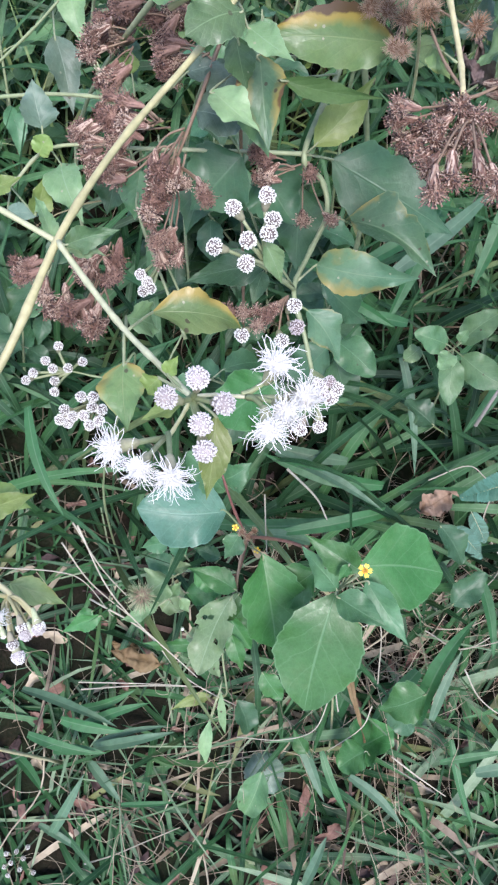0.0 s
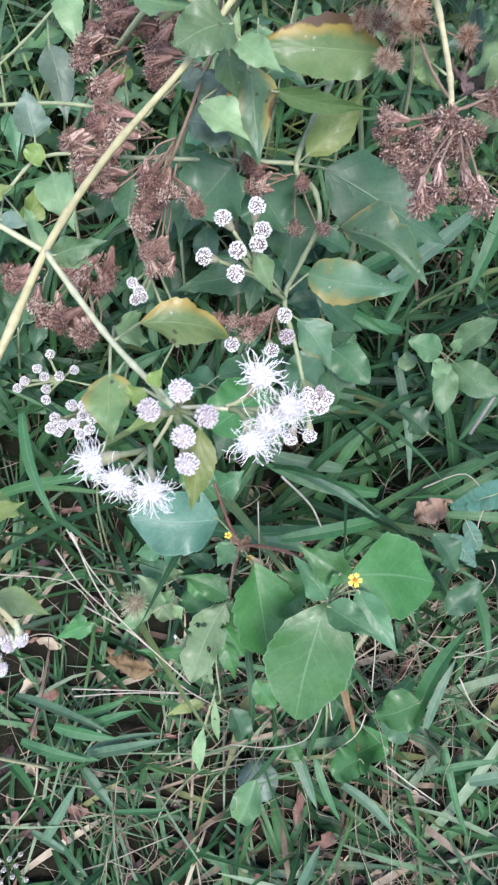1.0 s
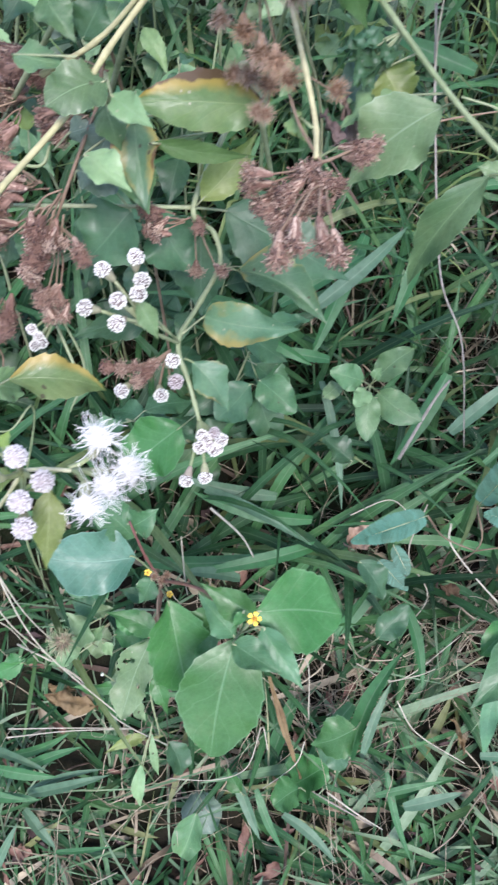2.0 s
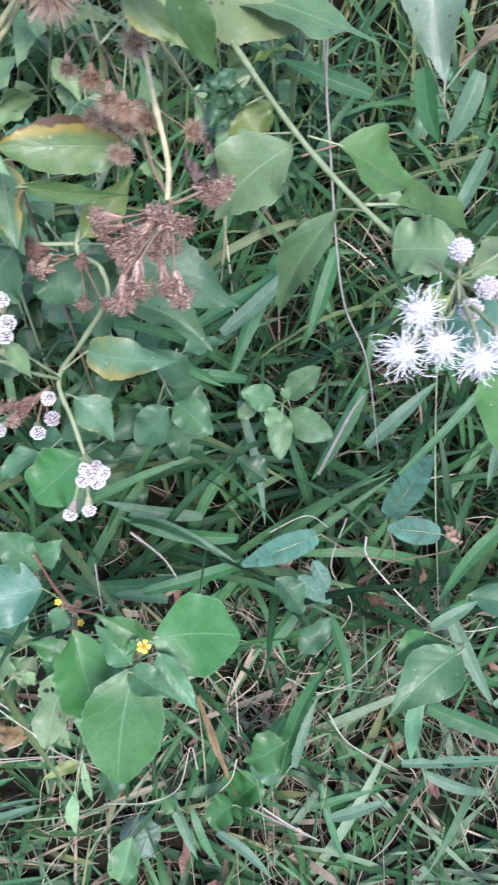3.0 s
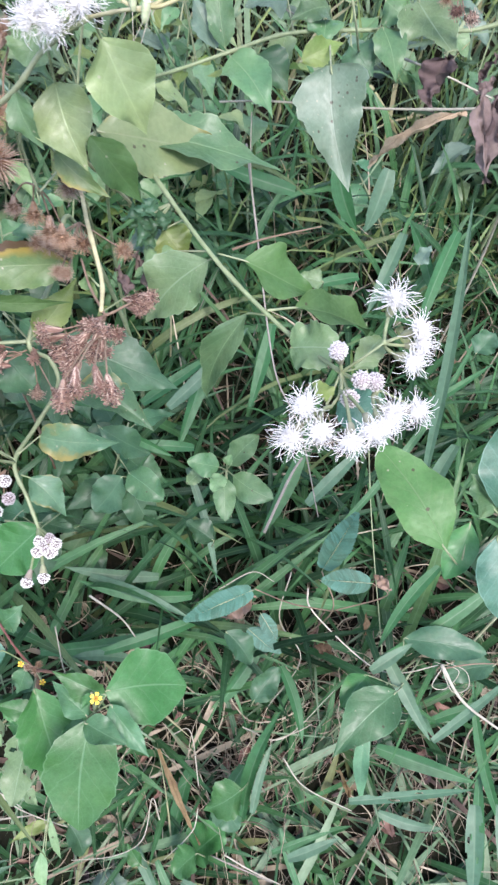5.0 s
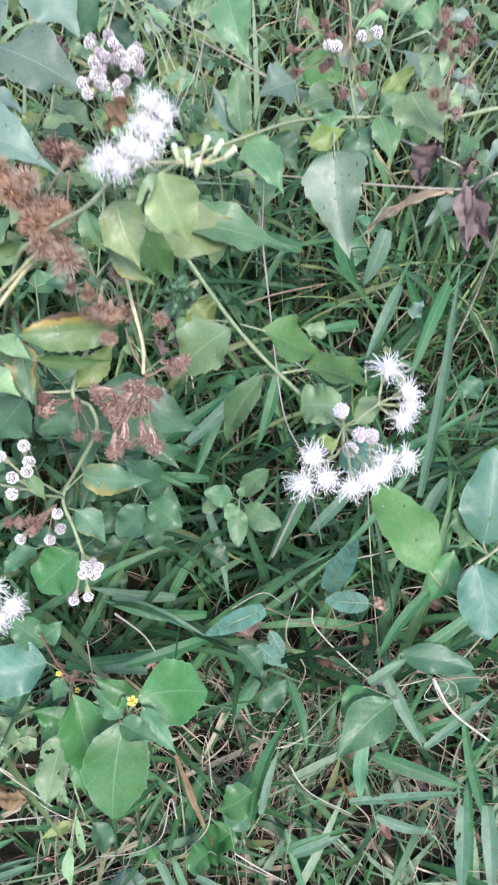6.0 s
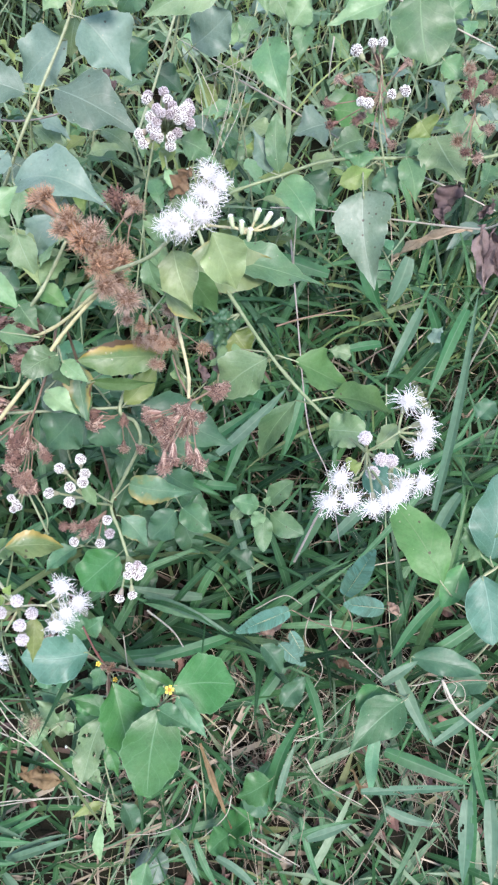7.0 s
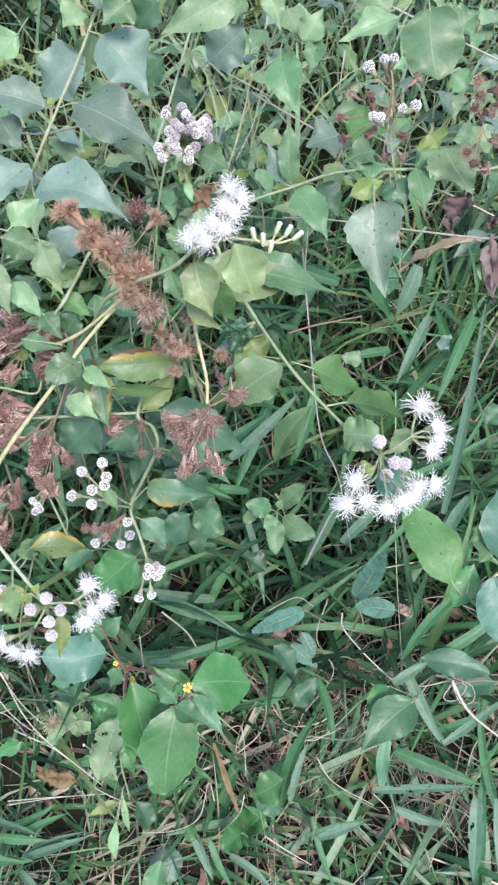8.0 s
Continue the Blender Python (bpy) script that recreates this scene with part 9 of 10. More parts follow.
lone(leaf(None, (0.062, 0.2702, 0.1427), (0.1436, 0.2319, 0.134), 0.0093, (0.09, -0.0357, 0.9953), kind='bladelight', arch=0.06, teeth=0, fold=0.25, wave=0.02, name='grass_blade', outline='blade'), "long green grass blade", "grass blade", "grass blades")
lone(leaf(None, (-0.0946, 0.2427, 0.2435), (-0.065, 0.1799, 0.224), 0.0074, (-0.0837, -0.3308, 0.94), kind='blade', arch=0.05, teeth=0, fold=0.25, wave=0.02, name='grass_blade', outline='blade'), "long green grass blade", "grass blade", "grass blades")
lone(leaf(None, (0.1272, 0.0531, 0.0822), (0.1646, 0.0239, 0.0787), 0.0073, (0.066, -0.0371, 0.9971), kind='bladelight', arch=0.04, teeth=0, fold=0.25, wave=0.02, name='grass_blade', outline='blade'), "long green grass blade", "grass blade", "grass blades")
lone(leaf(None, (0.1742, 0.091, 0.0883), (0.2083, 0.1582, 0.1308), 0.0137, (-0.7104, -0.0819, 0.6991), kind='blade', arch=0.06, teeth=0, fold=0.25, wave=0.02, name='grass_blade', outline='blade'), "long green grass blade", "grass blade", "grass blades")
lone(leaf(None, (0.1815, 0.0923, 0.0999), (0.1999, 0.138, 0.1214), 0.0068, (-0.163, -0.3649, 0.9167), kind='bladelight', arch=0.05, teeth=0, fold=0.25, wave=0.02, name='grass_blade', outline='blade'), "long green grass blade", "grass blade", "grass blades")
lone(leaf(None, (0.2046, 0.0836, 0.062), (0.2256, 0.0248, 0.0336), 0.0059, (0.151, -0.3865, 0.9098), kind='blade', arch=0.03, teeth=0, fold=0.25, wave=0.02, name='grass_blade', outline='blade'), "long green grass blade", "grass blade", "grass blades")
lone(leaf(None, (0.0922, 0.0798, 0.0624), (0.113, 0.036, 0.0522), 0.0090, (-0.3279, -0.3598, 0.8735), kind='bladelight', arch=0.05, teeth=0, fold=0.25, wave=0.02, name='grass_blade', outline='blade'), "long green grass blade", "grass blade", "grass blades")
lone(leaf(None, (0.1086, 0.069, 0.068), (0.1299, 0.0298, 0.0489), 0.0063, (0.1093, -0.3871, 0.9155), kind='blade', arch=0.05, teeth=0, fold=0.25, wave=0.02, name='grass_blade', outline='blade'), "long green grass blade", "grass blade", "grass blades")
lone(leaf(None, (0.1018, -0.0184, 0.0375), (0.1155, 0.0145, 0.0529), 0.0081, (-0.5927, -0.1265, 0.7955), kind='bladelight', arch=0.05, teeth=0, fold=0.25, wave=0.02, name='grass_blade', outline='blade'), "long green grass blade", "grass blade", "grass blades")
lone(leaf(None, (0.1974, 0.068, 0.0547), (0.2469, 0.0786, 0.0644), 0.0058, (-0.1299, -0.2618, 0.9564), kind='blade', arch=0.05, teeth=0, fold=0.25, wave=0.02, name='grass_blade', outline='blade'), "long green grass blade", "grass blade", "grass blades")
lone(leaf(None, (-0.097, 0.0064, 0.02), (-0.0618, -0.0103, 0.0113), 0.0058, (0.3115, 0.1693, 0.935), kind='bladelight', arch=0.05, teeth=0, fold=0.25, wave=0.02, name='grass_blade', outline='blade'), "long green grass blade", "grass blade", "grass blades")
lone(leaf(None, (0.0992, 0.3415, 0.2426), (0.1346, 0.3251, 0.234), 0.0083, (-0.2524, -0.8142, 0.5228), kind='blade', arch=0.05, teeth=0, fold=0.25, wave=0.02, name='grass_blade', outline='blade'), "long green grass blade", "grass blade", "grass blades")
lone(leaf(None, (0.1321, 0.3591, 0.2503), (0.197, 0.4149, 0.2757), 0.0109, (0.0603, -0.4704, 0.8804), kind='bladelight', arch=0.06, teeth=0, fold=0.25, wave=0.02, name='grass_blade', outline='blade'), "long green grass blade", "grass blade", "grass blades")
lone(leaf(None, (0.1115, 0.3741, 0.2357), (0.172, 0.4102, 0.2518), 0.0109, (-0.1324, -0.209, 0.9689), kind='blade', arch=0.06, teeth=0, fold=0.25, wave=0.02, name='grass_blade', outline='blade'), "long green grass blade", "grass blade", "grass blades")
lone(leaf(None, (0.2433, 0.0880, 0.1650), (0.3363, 0.0900, 0.1500), 0.0072, (0.1605, -0.1557, 0.9747), kind='bladelight', arch=0.04, teeth=0, fold=0.25, wave=0.02, name='grass_blade', outline='blade', eaten=True), "pale grass blade eaten through by insects", "grass blade", "grass blades")
lone(leaf(None, (0.3310, 0.0795, 0.1600), (0.3239, 0.0214, 0.1300), 0.0128, (-0.3556, -0.3946, 0.8473), kind='bladelight', arch=0.04, teeth=0, fold=0.25, wave=0.02, name='grass_blade', outline='blade', eaten=True), "pale grass blade eaten through by insects", "grass blade", "grass blades")
lone(leaf(None, (0.3459, 0.0772, 0.1700), (0.3404, 0.0192, 0.1500), 0.0117, (-0.3524, -0.2754, 0.8944), kind='bladelight', arch=0.04, teeth=0, fold=0.25, wave=0.02, name='grass_blade', outline='blade'), "pale blue-green grass blade", "grass blade", "grass blades")
lone(leaf(None, (0.3073, 0.1207, 0.1700), (0.3764, 0.1605, 0.1700), 0.0074, (0.0158, -0.0275, 0.9995), kind='bladelight', arch=0.04, teeth=0, fold=0.25, wave=0.02, name='grass_blade', outline='blade'), "pale blue-green grass blade", "grass blade", "grass blades")
lone(leaf(None, (0.2014, 0.0590, 0.1300), (0.2384, 0.0683, 0.1400), 0.0080, (-0.2277, -0.1319, 0.9648), kind='bladelight', arch=0.04, teeth=0, fold=0.25, wave=0.02, name='grass_blade', outline='blade'), "pale blue-green grass blade", "grass blade", "grass blades")
lone(leaf(None, (0.2795, 0.1790, 0.1900), (0.3058, 0.1208, 0.1700), 0.0103, (-0.1987, -0.3977, 0.8957), kind='bladelight', arch=0.04, teeth=0, fold=0.25, wave=0.02, name='grass_blade', outline='blade'), "pale blue-green grass blade", "grass blade", "grass blades")
lone(leaf(None, (0.2673, 0.1669, 0.1900), (0.2985, 0.1819, 0.2000), 0.0092, (-0.1848, -0.2481, 0.9510), kind='bladelight', arch=0.04, teeth=0, fold=0.25, wave=0.02, name='grass_blade', outline='blade'), "pale blue-green grass blade", "grass blade", "grass blades")
lone(stem(None, [(-0.119, 0.1625, 0.1614), (-0.0811, 0.1627, 0.1607), (-0.0618, 0.1578, 0.158), (-0.0414, 0.1387, 0.1485)], 0.0005, 0.0003, "straw", name='dry_stalk', knots=0.05), "thin dry straw-coloured stalk lying across the grass", "stalk", "loose stalks")
lone(stem(None, [(-0.076, 0.1777, 0.1789), (-0.0558, 0.1556, 0.1679), (-0.0301, 0.1394, 0.1487)], 0.0006, 0.00036, "straw", name='dry_stalk', knots=0.05), "thin dry straw-coloured stalk lying across the grass", "stalk", "loose stalks")
lone(stem(None, [(-0.067, 0.1867, 0.1941), (-0.049, 0.1645, 0.172), (-0.0268, 0.1465, 0.152)], 0.0006, 0.00036, "straw", name='dry_stalk', knots=0.05), "thin dry straw-coloured stalk lying across the grass", "stalk", "loose stalks")
lone(stem(None, [(-0.0616, 0.1524, 0.1333), (-0.0221, 0.1358, 0.1135), (0.0072, 0.1102, 0.0896), (0.0537, 0.0922, 0.0691)], 0.0007, 0.00042, "straw", name='dry_stalk', knots=0.05), "thin dry straw-coloured stalk lying across the grass", "stalk", "loose stalks")
lone(stem(None, [(-0.0678, 0.1008, 0.0977), (-0.0277, 0.1027, 0.0978), (0.0158, 0.1052, 0.0871)], 0.0005, 0.0003, "straw", name='dry_stalk', knots=0.05), "thin dry straw-coloured stalk lying across the grass", "stalk", "loose stalks")
lone(stem(None, [(0.1139, 0.091, 0.1227), (0.1091, 0.1043, 0.1292), (0.1005, 0.0807, 0.107), (0.0784, 0.0729, 0.0926), (0.0468, 0.0733, 0.0824)], 0.0005, 0.0003, "straw", name='dry_stalk', knots=0.05), "thin dry straw-coloured stalk lying across the grass", "stalk", "loose stalks")
lone(stem(None, [(0.1426, 0.1128, 0.1104), (0.1384, 0.144, 0.1475), (0.1252, 0.1431, 0.1474)], 0.0005, 0.0003, "straw", name='dry_stalk', knots=0.05), "thin dry straw-coloured stalk lying across the grass", "stalk", "loose stalks")
lone(stem(None, [(0.1414, 0.0996, 0.0931), (0.136, 0.0856, 0.0754), (0.1138, 0.0699, 0.0573)], 0.0005, 0.0003, "straw", name='dry_stalk', knots=0.05), "thin dry straw-coloured stalk lying across the grass", "stalk", "loose stalks")
lone(stem(None, [(-0.0612, -0.018, 0.0077), (-0.0405, -0.0108, 0.0107), (-0.0159, 0.0004, 0.0156), (0.0088, 0.0117, 0.0204)], 0.0006, 0.00036, "straw", name='dry_stalk', knots=0.05), "thin dry straw-coloured stalk lying across the grass", "stalk", "loose stalks")
lone(stem(None, [(0.164, 0.2347, 0.1903), (0.1898, 0.245, 0.1947), (0.2067, 0.2414, 0.1816)], 0.0005, 0.0003, "straw", name='dry_stalk', knots=0.05), "thin dry straw-coloured stalk lying across the grass", "stalk", "loose stalks")
lone(stem(None, [(0.1598, 0.0687, 0.0669), (0.1791, 0.0571, 0.061), (0.2032, 0.0458, 0.044)], 0.0007, 0.00042, "straw", name='dry_stalk', knots=0.05), "thin dry straw-coloured stalk lying across the grass", "stalk", "loose stalks")
lone(stem(None, [(0.1979, 0.1379, 0.1213), (0.2193, 0.1429, 0.1233), (0.2308, 0.1473, 0.1251)], 0.0005, 0.0003, "straw", name='dry_stalk', knots=0.05), "thin dry straw-coloured stalk lying across the grass", "stalk", "loose stalks")
lone(stem(None, [(0.0546, 0.1966, 0.2408), (0.0571, 0.1773, 0.2204), (0.0586, 0.1712, 0.2064)], 0.0005, 0.0003, "straw", name='dry_stalk', knots=0.05), "thin dry straw-coloured stalk lying across the grass", "stalk", "loose stalks")
lone(stem(None, [(0.0691, 0.2351, 0.1924), (0.09, 0.2231, 0.1751), (0.0997, 0.2132, 0.1591)], 0.0009, 0.00054, "straw", name='dry_stalk', knots=0.05), "thin dry straw-coloured stalk lying across the grass", "stalk", "loose stalks")
lone(stem(None, [(0.2283, 0.2266, 0.2021), (0.2316, 0.212, 0.1924), (0.2701, 0.1773, 0.1717), (0.2921, 0.1673, 0.1785), (0.3159, 0.1673, 0.1924)], 0.0007, 0.00042, "straw", name='dry_stalk', knots=0.05), "thin dry stalk lying across the grass", "stalk", "loose stalks")
lone(stem(None, [(0.315, 0.1644, 0.2025), (0.3291, 0.1421, 0.1883), (0.3574, 0.1212, 0.1762)], 0.0013, 0.00078, "straw", name='dry_stalk', knots=0.05), "thin dry stalk lying across the grass", "stalk", "loose stalks")
lone(stem(None, [(0.315, 0.1624, 0.2011), (0.3388, 0.1634, 0.2035), (0.3626, 0.1612, 0.2038)], 0.0006, 0.00036, "brown", name='dry_stalk', knots=0.05), "thin dry stalk lying across the grass", "stalk", "loose stalks")
lone(stem(None, [(0.1964, 0.4942, 0.3819), (0.2022, 0.4515, 0.3412), (0.2099, 0.3615, 0.2926), (0.2269, 0.3237, 0.2681), (0.245, 0.2869, 0.1959)], 0.0008, 0.00048, "grey", name='dry_stalk', knots=0.05), "thin dry stalk lying across the grass", "stalk", "loose stalks")
lone(stem(None, [(0.2036, 0.4585, 0.3339), (0.1987, 0.4776, 0.3708), (0.1988, 0.4946, 0.4066)], 0.0007, 0.00042, "straw", name='dry_stalk', knots=0.05), "thin dry stalk lying across the grass", "stalk", "loose stalks")
lone(stem(None, [(0.2224, 0.2528, 0.1711), (0.2115, 0.2226, 0.1497), (0.2271, 0.1956, 0.1325), (0.2003, 0.1661, 0.1105)], 0.0006, 0.00036, "straw", name='dry_stalk', knots=0.05), "thin dry stalk lying across the grass", "stalk", "loose stalks")
lone(stem(None, [(0.1832, 0.4328, 0.3392), (0.2082, 0.438, 0.3445), (0.2482, 0.4425, 0.3505)], 0.0009, 0.00054, "brown", name='dry_stalk', knots=0.05), "thin dry stalk lying across the grass", "stalk", "loose stalks")
lone(stem(None, [(0.3006, 0.4427, 0.2454), (0.294, 0.3072, 0.177), (0.2968, 0.1989, 0.1156)], 0.0007, 0.00042, "green", name='green_stalk', knots=0.05), "thin green stalk standing in the grass", "stalk", "loose stalks")
lone(stem(None, [(0.2042, 0.2884, 0.1698), (0.2264, 0.3235, 0.1953), (0.2374, 0.3366, 0.2049)], 0.0013, 0.00078, "grey", name='dry_stalk', knots=0.05), "thin dry stalk lying across the grass", "stalk", "loose stalks")
lone(stem(None, [(0.1463, 0.072, 0.0426), (0.1779, 0.0575, 0.035), (0.1989, 0.0479, 0.03)], 0.0007, 0.00042, "grey", name='dry_stalk', knots=0.05), "thin dry stalk lying across the grass", "stalk", "loose stalks")
lone(stem(None, [(0.2104, 0.1306, 0.0871), (0.2261, 0.1103, 0.0744), (0.2629, 0.0912, 0.0641)], 0.0006, 0.00036, "straw", name='dry_stalk', knots=0.05), "thin dry stalk lying across the grass", "stalk", "loose stalks")
lone(stem(None, [(0.179, 0.1538, 0.1006), (0.2106, 0.1438, 0.0961), (0.2532, 0.1727, 0.1188)], 0.0005, 0.0003, "straw", name='dry_stalk', knots=0.05), "thin dry stalk lying across the grass", "stalk", "loose stalks")
lone(stem(None, [(0.1529, 0.6096, 0.4573), (0.2049, 0.5827, 0.4427), (0.2595, 0.5536, 0.4269)], 0.001, 0.0006, "straw", name='dry_stalk', knots=0.05), "thin dry stalk lying across the grass", "stalk", "loose stalks")
lone(stem(None, [(0.2656, 0.627, 0.5257), (0.3056, 0.5856, 0.5247), (0.3507, 0.5649, 0.5139)], 0.001, 0.0006, "straw", name='dry_stalk', knots=0.05), "thin dry stalk lying across the grass", "stalk", "loose stalks")
lone(stem(None, [(0.3, 0.5099, 0.4365), (0.3284, 0.4989, 0.431), (0.3616, 0.4837, 0.4231)], 0.0009, 0.00054, "straw", name='dry_stalk', knots=0.05), "thin dry stalk lying across the grass", "stalk", "loose stalks")
lone(stem(None, [(0.2316, 0.6173, 0.4925), (0.2283, 0.599, 0.4676)], 0.0008, 0.00048, "straw", name='dry_stalk', knots=0.05), "thin dry stalk lying across the grass", "stalk", "loose stalks")
lone(stem(None, [(-0.0568, 0.0915, 0.138), (-0.021, 0.0985, 0.1211), (0.0198, 0.1031, 0.103)], 0.0005, 0.0003, "straw", name='dry_stalk', knots=0.05), "thin dry stalk lying across the grass", "stalk", "loose stalks")
lone(stem(None, [(0.3157, 0.163, 0.1991), (0.3084, 0.1534, 0.1921), (0.3179, 0.151, 0.1912), (0.3276, 0.1605, 0.1983), (0.311, 0.1671, 0.2016)], 0.0004, 0.00024, "straw", name='dry_stalk', knots=0.05), "thin dry stalk lying across the grass", "stalk", "loose stalks")
lone(stem(None, [(0.315, 0.1624, 0.2011), (0.322, 0.1483, 0.1921), (0.333, 0.1498, 0.1939), (0.3317, 0.1597, 0.2005), (0.3175, 0.1662, 0.2039)], 0.0004, 0.00024, "straw", name='dry_stalk', knots=0.05), "thin dry stalk lying across the grass", "stalk", "loose stalks")
lone(stem(None, [(-0.0573, 0.1765, 0.22), (-0.0352, 0.143, 0.1746), (0.0178, 0.1057, 0.1288)], 0.0006, 0.00036, "straw", name='dry_stalk', knots=0.05), "thin dry stalk lying across the grass", "stalk", "loose stalks")

lone(stem(None, [(0.1220, 0.4881, 0.4439), (0.1383, 0.5223, 0.4760), (0.1486, 0.5526, 0.5141)], 0.00033, 0.00019, "straw", name='dry_stalk', knots=0.05), "fine pale dry grass stalk standing among the weeds", "stalk", "loose stalks")
lone(stem(None, [(0.1163, 0.4724, 0.4553), (0.1316, 0.4984, 0.4728), (0.1408, 0.5204, 0.4964)], 0.00026, 0.00016, "straw", name='dry_stalk', knots=0.05), "fine pale dry grass stalk standing among the weeds", "stalk", "loose stalks")
lone(stem(None, [(0.1205, 0.5292, 0.4348), (0.1205, 0.5612, 0.4627), (0.1146, 0.5891, 0.4966)], 0.00026, 0.00016, "straw", name='dry_stalk', knots=0.05), "fine pale dry grass stalk standing among the weeds", "stalk", "loose stalks")
lone(stem(None, [(0.1328, 0.5326, 0.4759), (0.1223, 0.5548, 0.4897), (0.1058, 0.5730, 0.5095)], 0.00033, 0.00019, "straw", name='dry_stalk', knots=0.05), "fine pale dry grass stalk standing among the weeds", "stalk", "loose stalks")
lone(stem(None, [(0.1130, 0.5074, 0.4546), (0.1263, 0.5349, 0.4755), (0.1335, 0.5583, 0.5025)], 0.00026, 0.00016, "straw", name='dry_stalk', knots=0.05), "fine pale dry grass stalk standing among the weeds", "stalk", "loose stalks")
lone(stem(None, [(0.1347, 0.4866, 0.4759), (0.1482, 0.5101, 0.4921), (0.1557, 0.5297, 0.5143)], 0.00026, 0.00016, "straw", name='dry_stalk', knots=0.05), "fine pale dry grass stalk standing among the weeds", "stalk", "loose stalks")
lone(stem(None, [(0.1753, 0.5901, 0.5039), (0.1520, 0.5949, 0.4821), (0.1227, 0.5957, 0.4664)], 0.00039, 0.00023, "straw", name='dry_stalk', knots=0.05), "fine pale dry grass stalk standing among the weeds", "stalk", "loose stalks")
lone(stem(None, [(0.1684, 0.5919, 0.4648), (0.1386, 0.6110, 0.4703), (0.1028, 0.6262, 0.4818)], 0.00046, 0.00027, "straw", name='dry_stalk', knots=0.05), "fine pale dry grass stalk standing among the weeds", "stalk", "loose stalks")

pale_herb = thing("small_herb", (0.01, 0.14, 0.0215), "pale low herb with soft ragged leaves beside the straw", "herb", "herbs")
stem(pale_herb, [(0.01, 0.14, 0.02), (0.0363, 0.1023, 0.0742), (0.0337, 0.1232, 0.1397), (0.0379, 0.147, 0.1842)], 0.0008, 0.0005, "green")
head(pale_herb, (-0.0164, 0.1414, 0.1973), (-0.1, -0.5, 0.85), "burr", 1.7, node=(0.0084, 0.1494, 0.1641))
head(pale_herb, (0.0113, 0.1222, 0.2038), (0.2, -0.4, 0.85), "cream", 0.45, node=(0.0276, 0.1133, 0.1461))
leaf(pale_herb, (0.0078, 0.1691, 0.1953), (-0.0061, 0.181, 0.1957), 0.0122, (-0.0505, -0.0932, 0.9944), kind='glossy', wave=0.08, node=(0.0084, 0.1724, 0.1747))
leaf(pale_herb, (0.0137, 0.1615, 0.1916), (0.0319, 0.1543, 0.1823), 0.0160, (0.2186, -0.5183, 0.8268), kind='herb', wave=0.08, outline='ovate', node=(0.0145, 0.1644, 0.1708))
leaf(pale_herb, (-0.0084, 0.1471, 0.1851), (-0.0172, 0.1364, 0.1746), 0.0148, (-0.3699, -0.4773, 0.7971), kind='pale', wave=0.08, outline='ovate', node=(-0.0085, 0.1494, 0.1641))
leaf(pale_herb, (-0.0011, 0.1444, 0.1837), (0.0055, 0.1558, 0.1835), 0.0113, (-0.318, 0.2027, 0.9262), kind='pale', wave=0.08, node=(-0.0009, 0.1466, 0.1626))
leaf(pale_herb, (0.0331, 0.1403, 0.1811), (0.0257, 0.1263, 0.169), 0.0137, (-0.2693, -0.5441, 0.7946), kind='pale', wave=0.08, outline='ovate', node=(0.0348, 0.1423, 0.1598))
leaf(pale_herb, (0.0369, 0.1373, 0.1796), (0.0525, 0.12, 0.1655), 0.0146, (0.0712, -0.5904, 0.804), kind='herb', wave=0.08, outline='ovate', node=(0.0387, 0.1392, 0.1583))
leaf(pale_herb, (0.0305, 0.1272, 0.1749), (0.0108, 0.1236, 0.168), 0.0143, (-0.2716, -0.2743, 0.9225), kind='pale', wave=0.08, outline='ovate', node=(0.032, 0.1287, 0.1534))
leaf(pale_herb, (0.0262, 0.1124, 0.1679), (0.0347, 0.1025, 0.1575), 0.0092, (0.6105, -0.2649, 0.7464), kind='pale', wave=0.08, node=(0.0276, 0.1133, 0.1461))
leaf(pale_herb, (0.0492, 0.1397, 0.1805), (0.0641, 0.1337, 0.1718), 0.0148, (0.4515, -0.151, 0.8794), kind='herb', wave=0.08, outline='ovate', node=(0.0515, 0.1417, 0.1592))
leaf(pale_herb, (-0.0034, 0.1764, 0.199), (-0.0217, 0.1735, 0.1924), 0.0132, (-0.1355, -0.7095, 0.6916), kind='glossy', wave=0.08, node=(-0.0033, 0.1799, 0.1785))
leaf(pale_herb, (0.006, 0.1449, 0.1838), (0.0115, 0.1383, 0.175), 0.0080, (0.543, -0.4733, 0.6936), kind='pale', wave=0.08, node=(0.0065, 0.1471, 0.1627))
leaf(pale_herb, (0.0394, 0.1278, 0.175), (0.0481, 0.1066, 0.1592), 0.0129, (-0.1489, -0.6304, 0.7618), kind='herb', wave=0.08, node=(0.0413, 0.1293, 0.1535))
leaf(pale_herb, (0.0605, 0.1067, 0.1645), (0.0744, 0.0922, 0.1518), 0.0146, (0.0999, -0.6003, 0.7935), kind='herb', wave=0.08, outline='ovate', node=(0.0633, 0.1073, 0.1426))
leaf(pale_herb, (0.0451, 0.0968, 0.0936), (0.0547, 0.076, 0.078), 0.0207, (0.6399, -0.2501, 0.7266), kind='dark', wave=0.08, outline='ovate', node=(0.0476, 0.0963, 0.0712))
leaf(pale_herb, (-0.043, 0.1319, 0.1786), (-0.0684, 0.1216, 0.1686), 0.0133, (0.0046, -0.7001, 0.714), kind='herb', wave=0.08, node=(-0.0445, 0.1336, 0.1572))
leaf(pale_herb, (0.1531, 0.1041, 0.095), (0.1719, 0.0839, 0.0795), 0.0243, (0.2114, -0.4655, 0.8594), kind='dark', wave=0.08, outline='ovate', node=(0.1597, 0.1039, 0.0726))
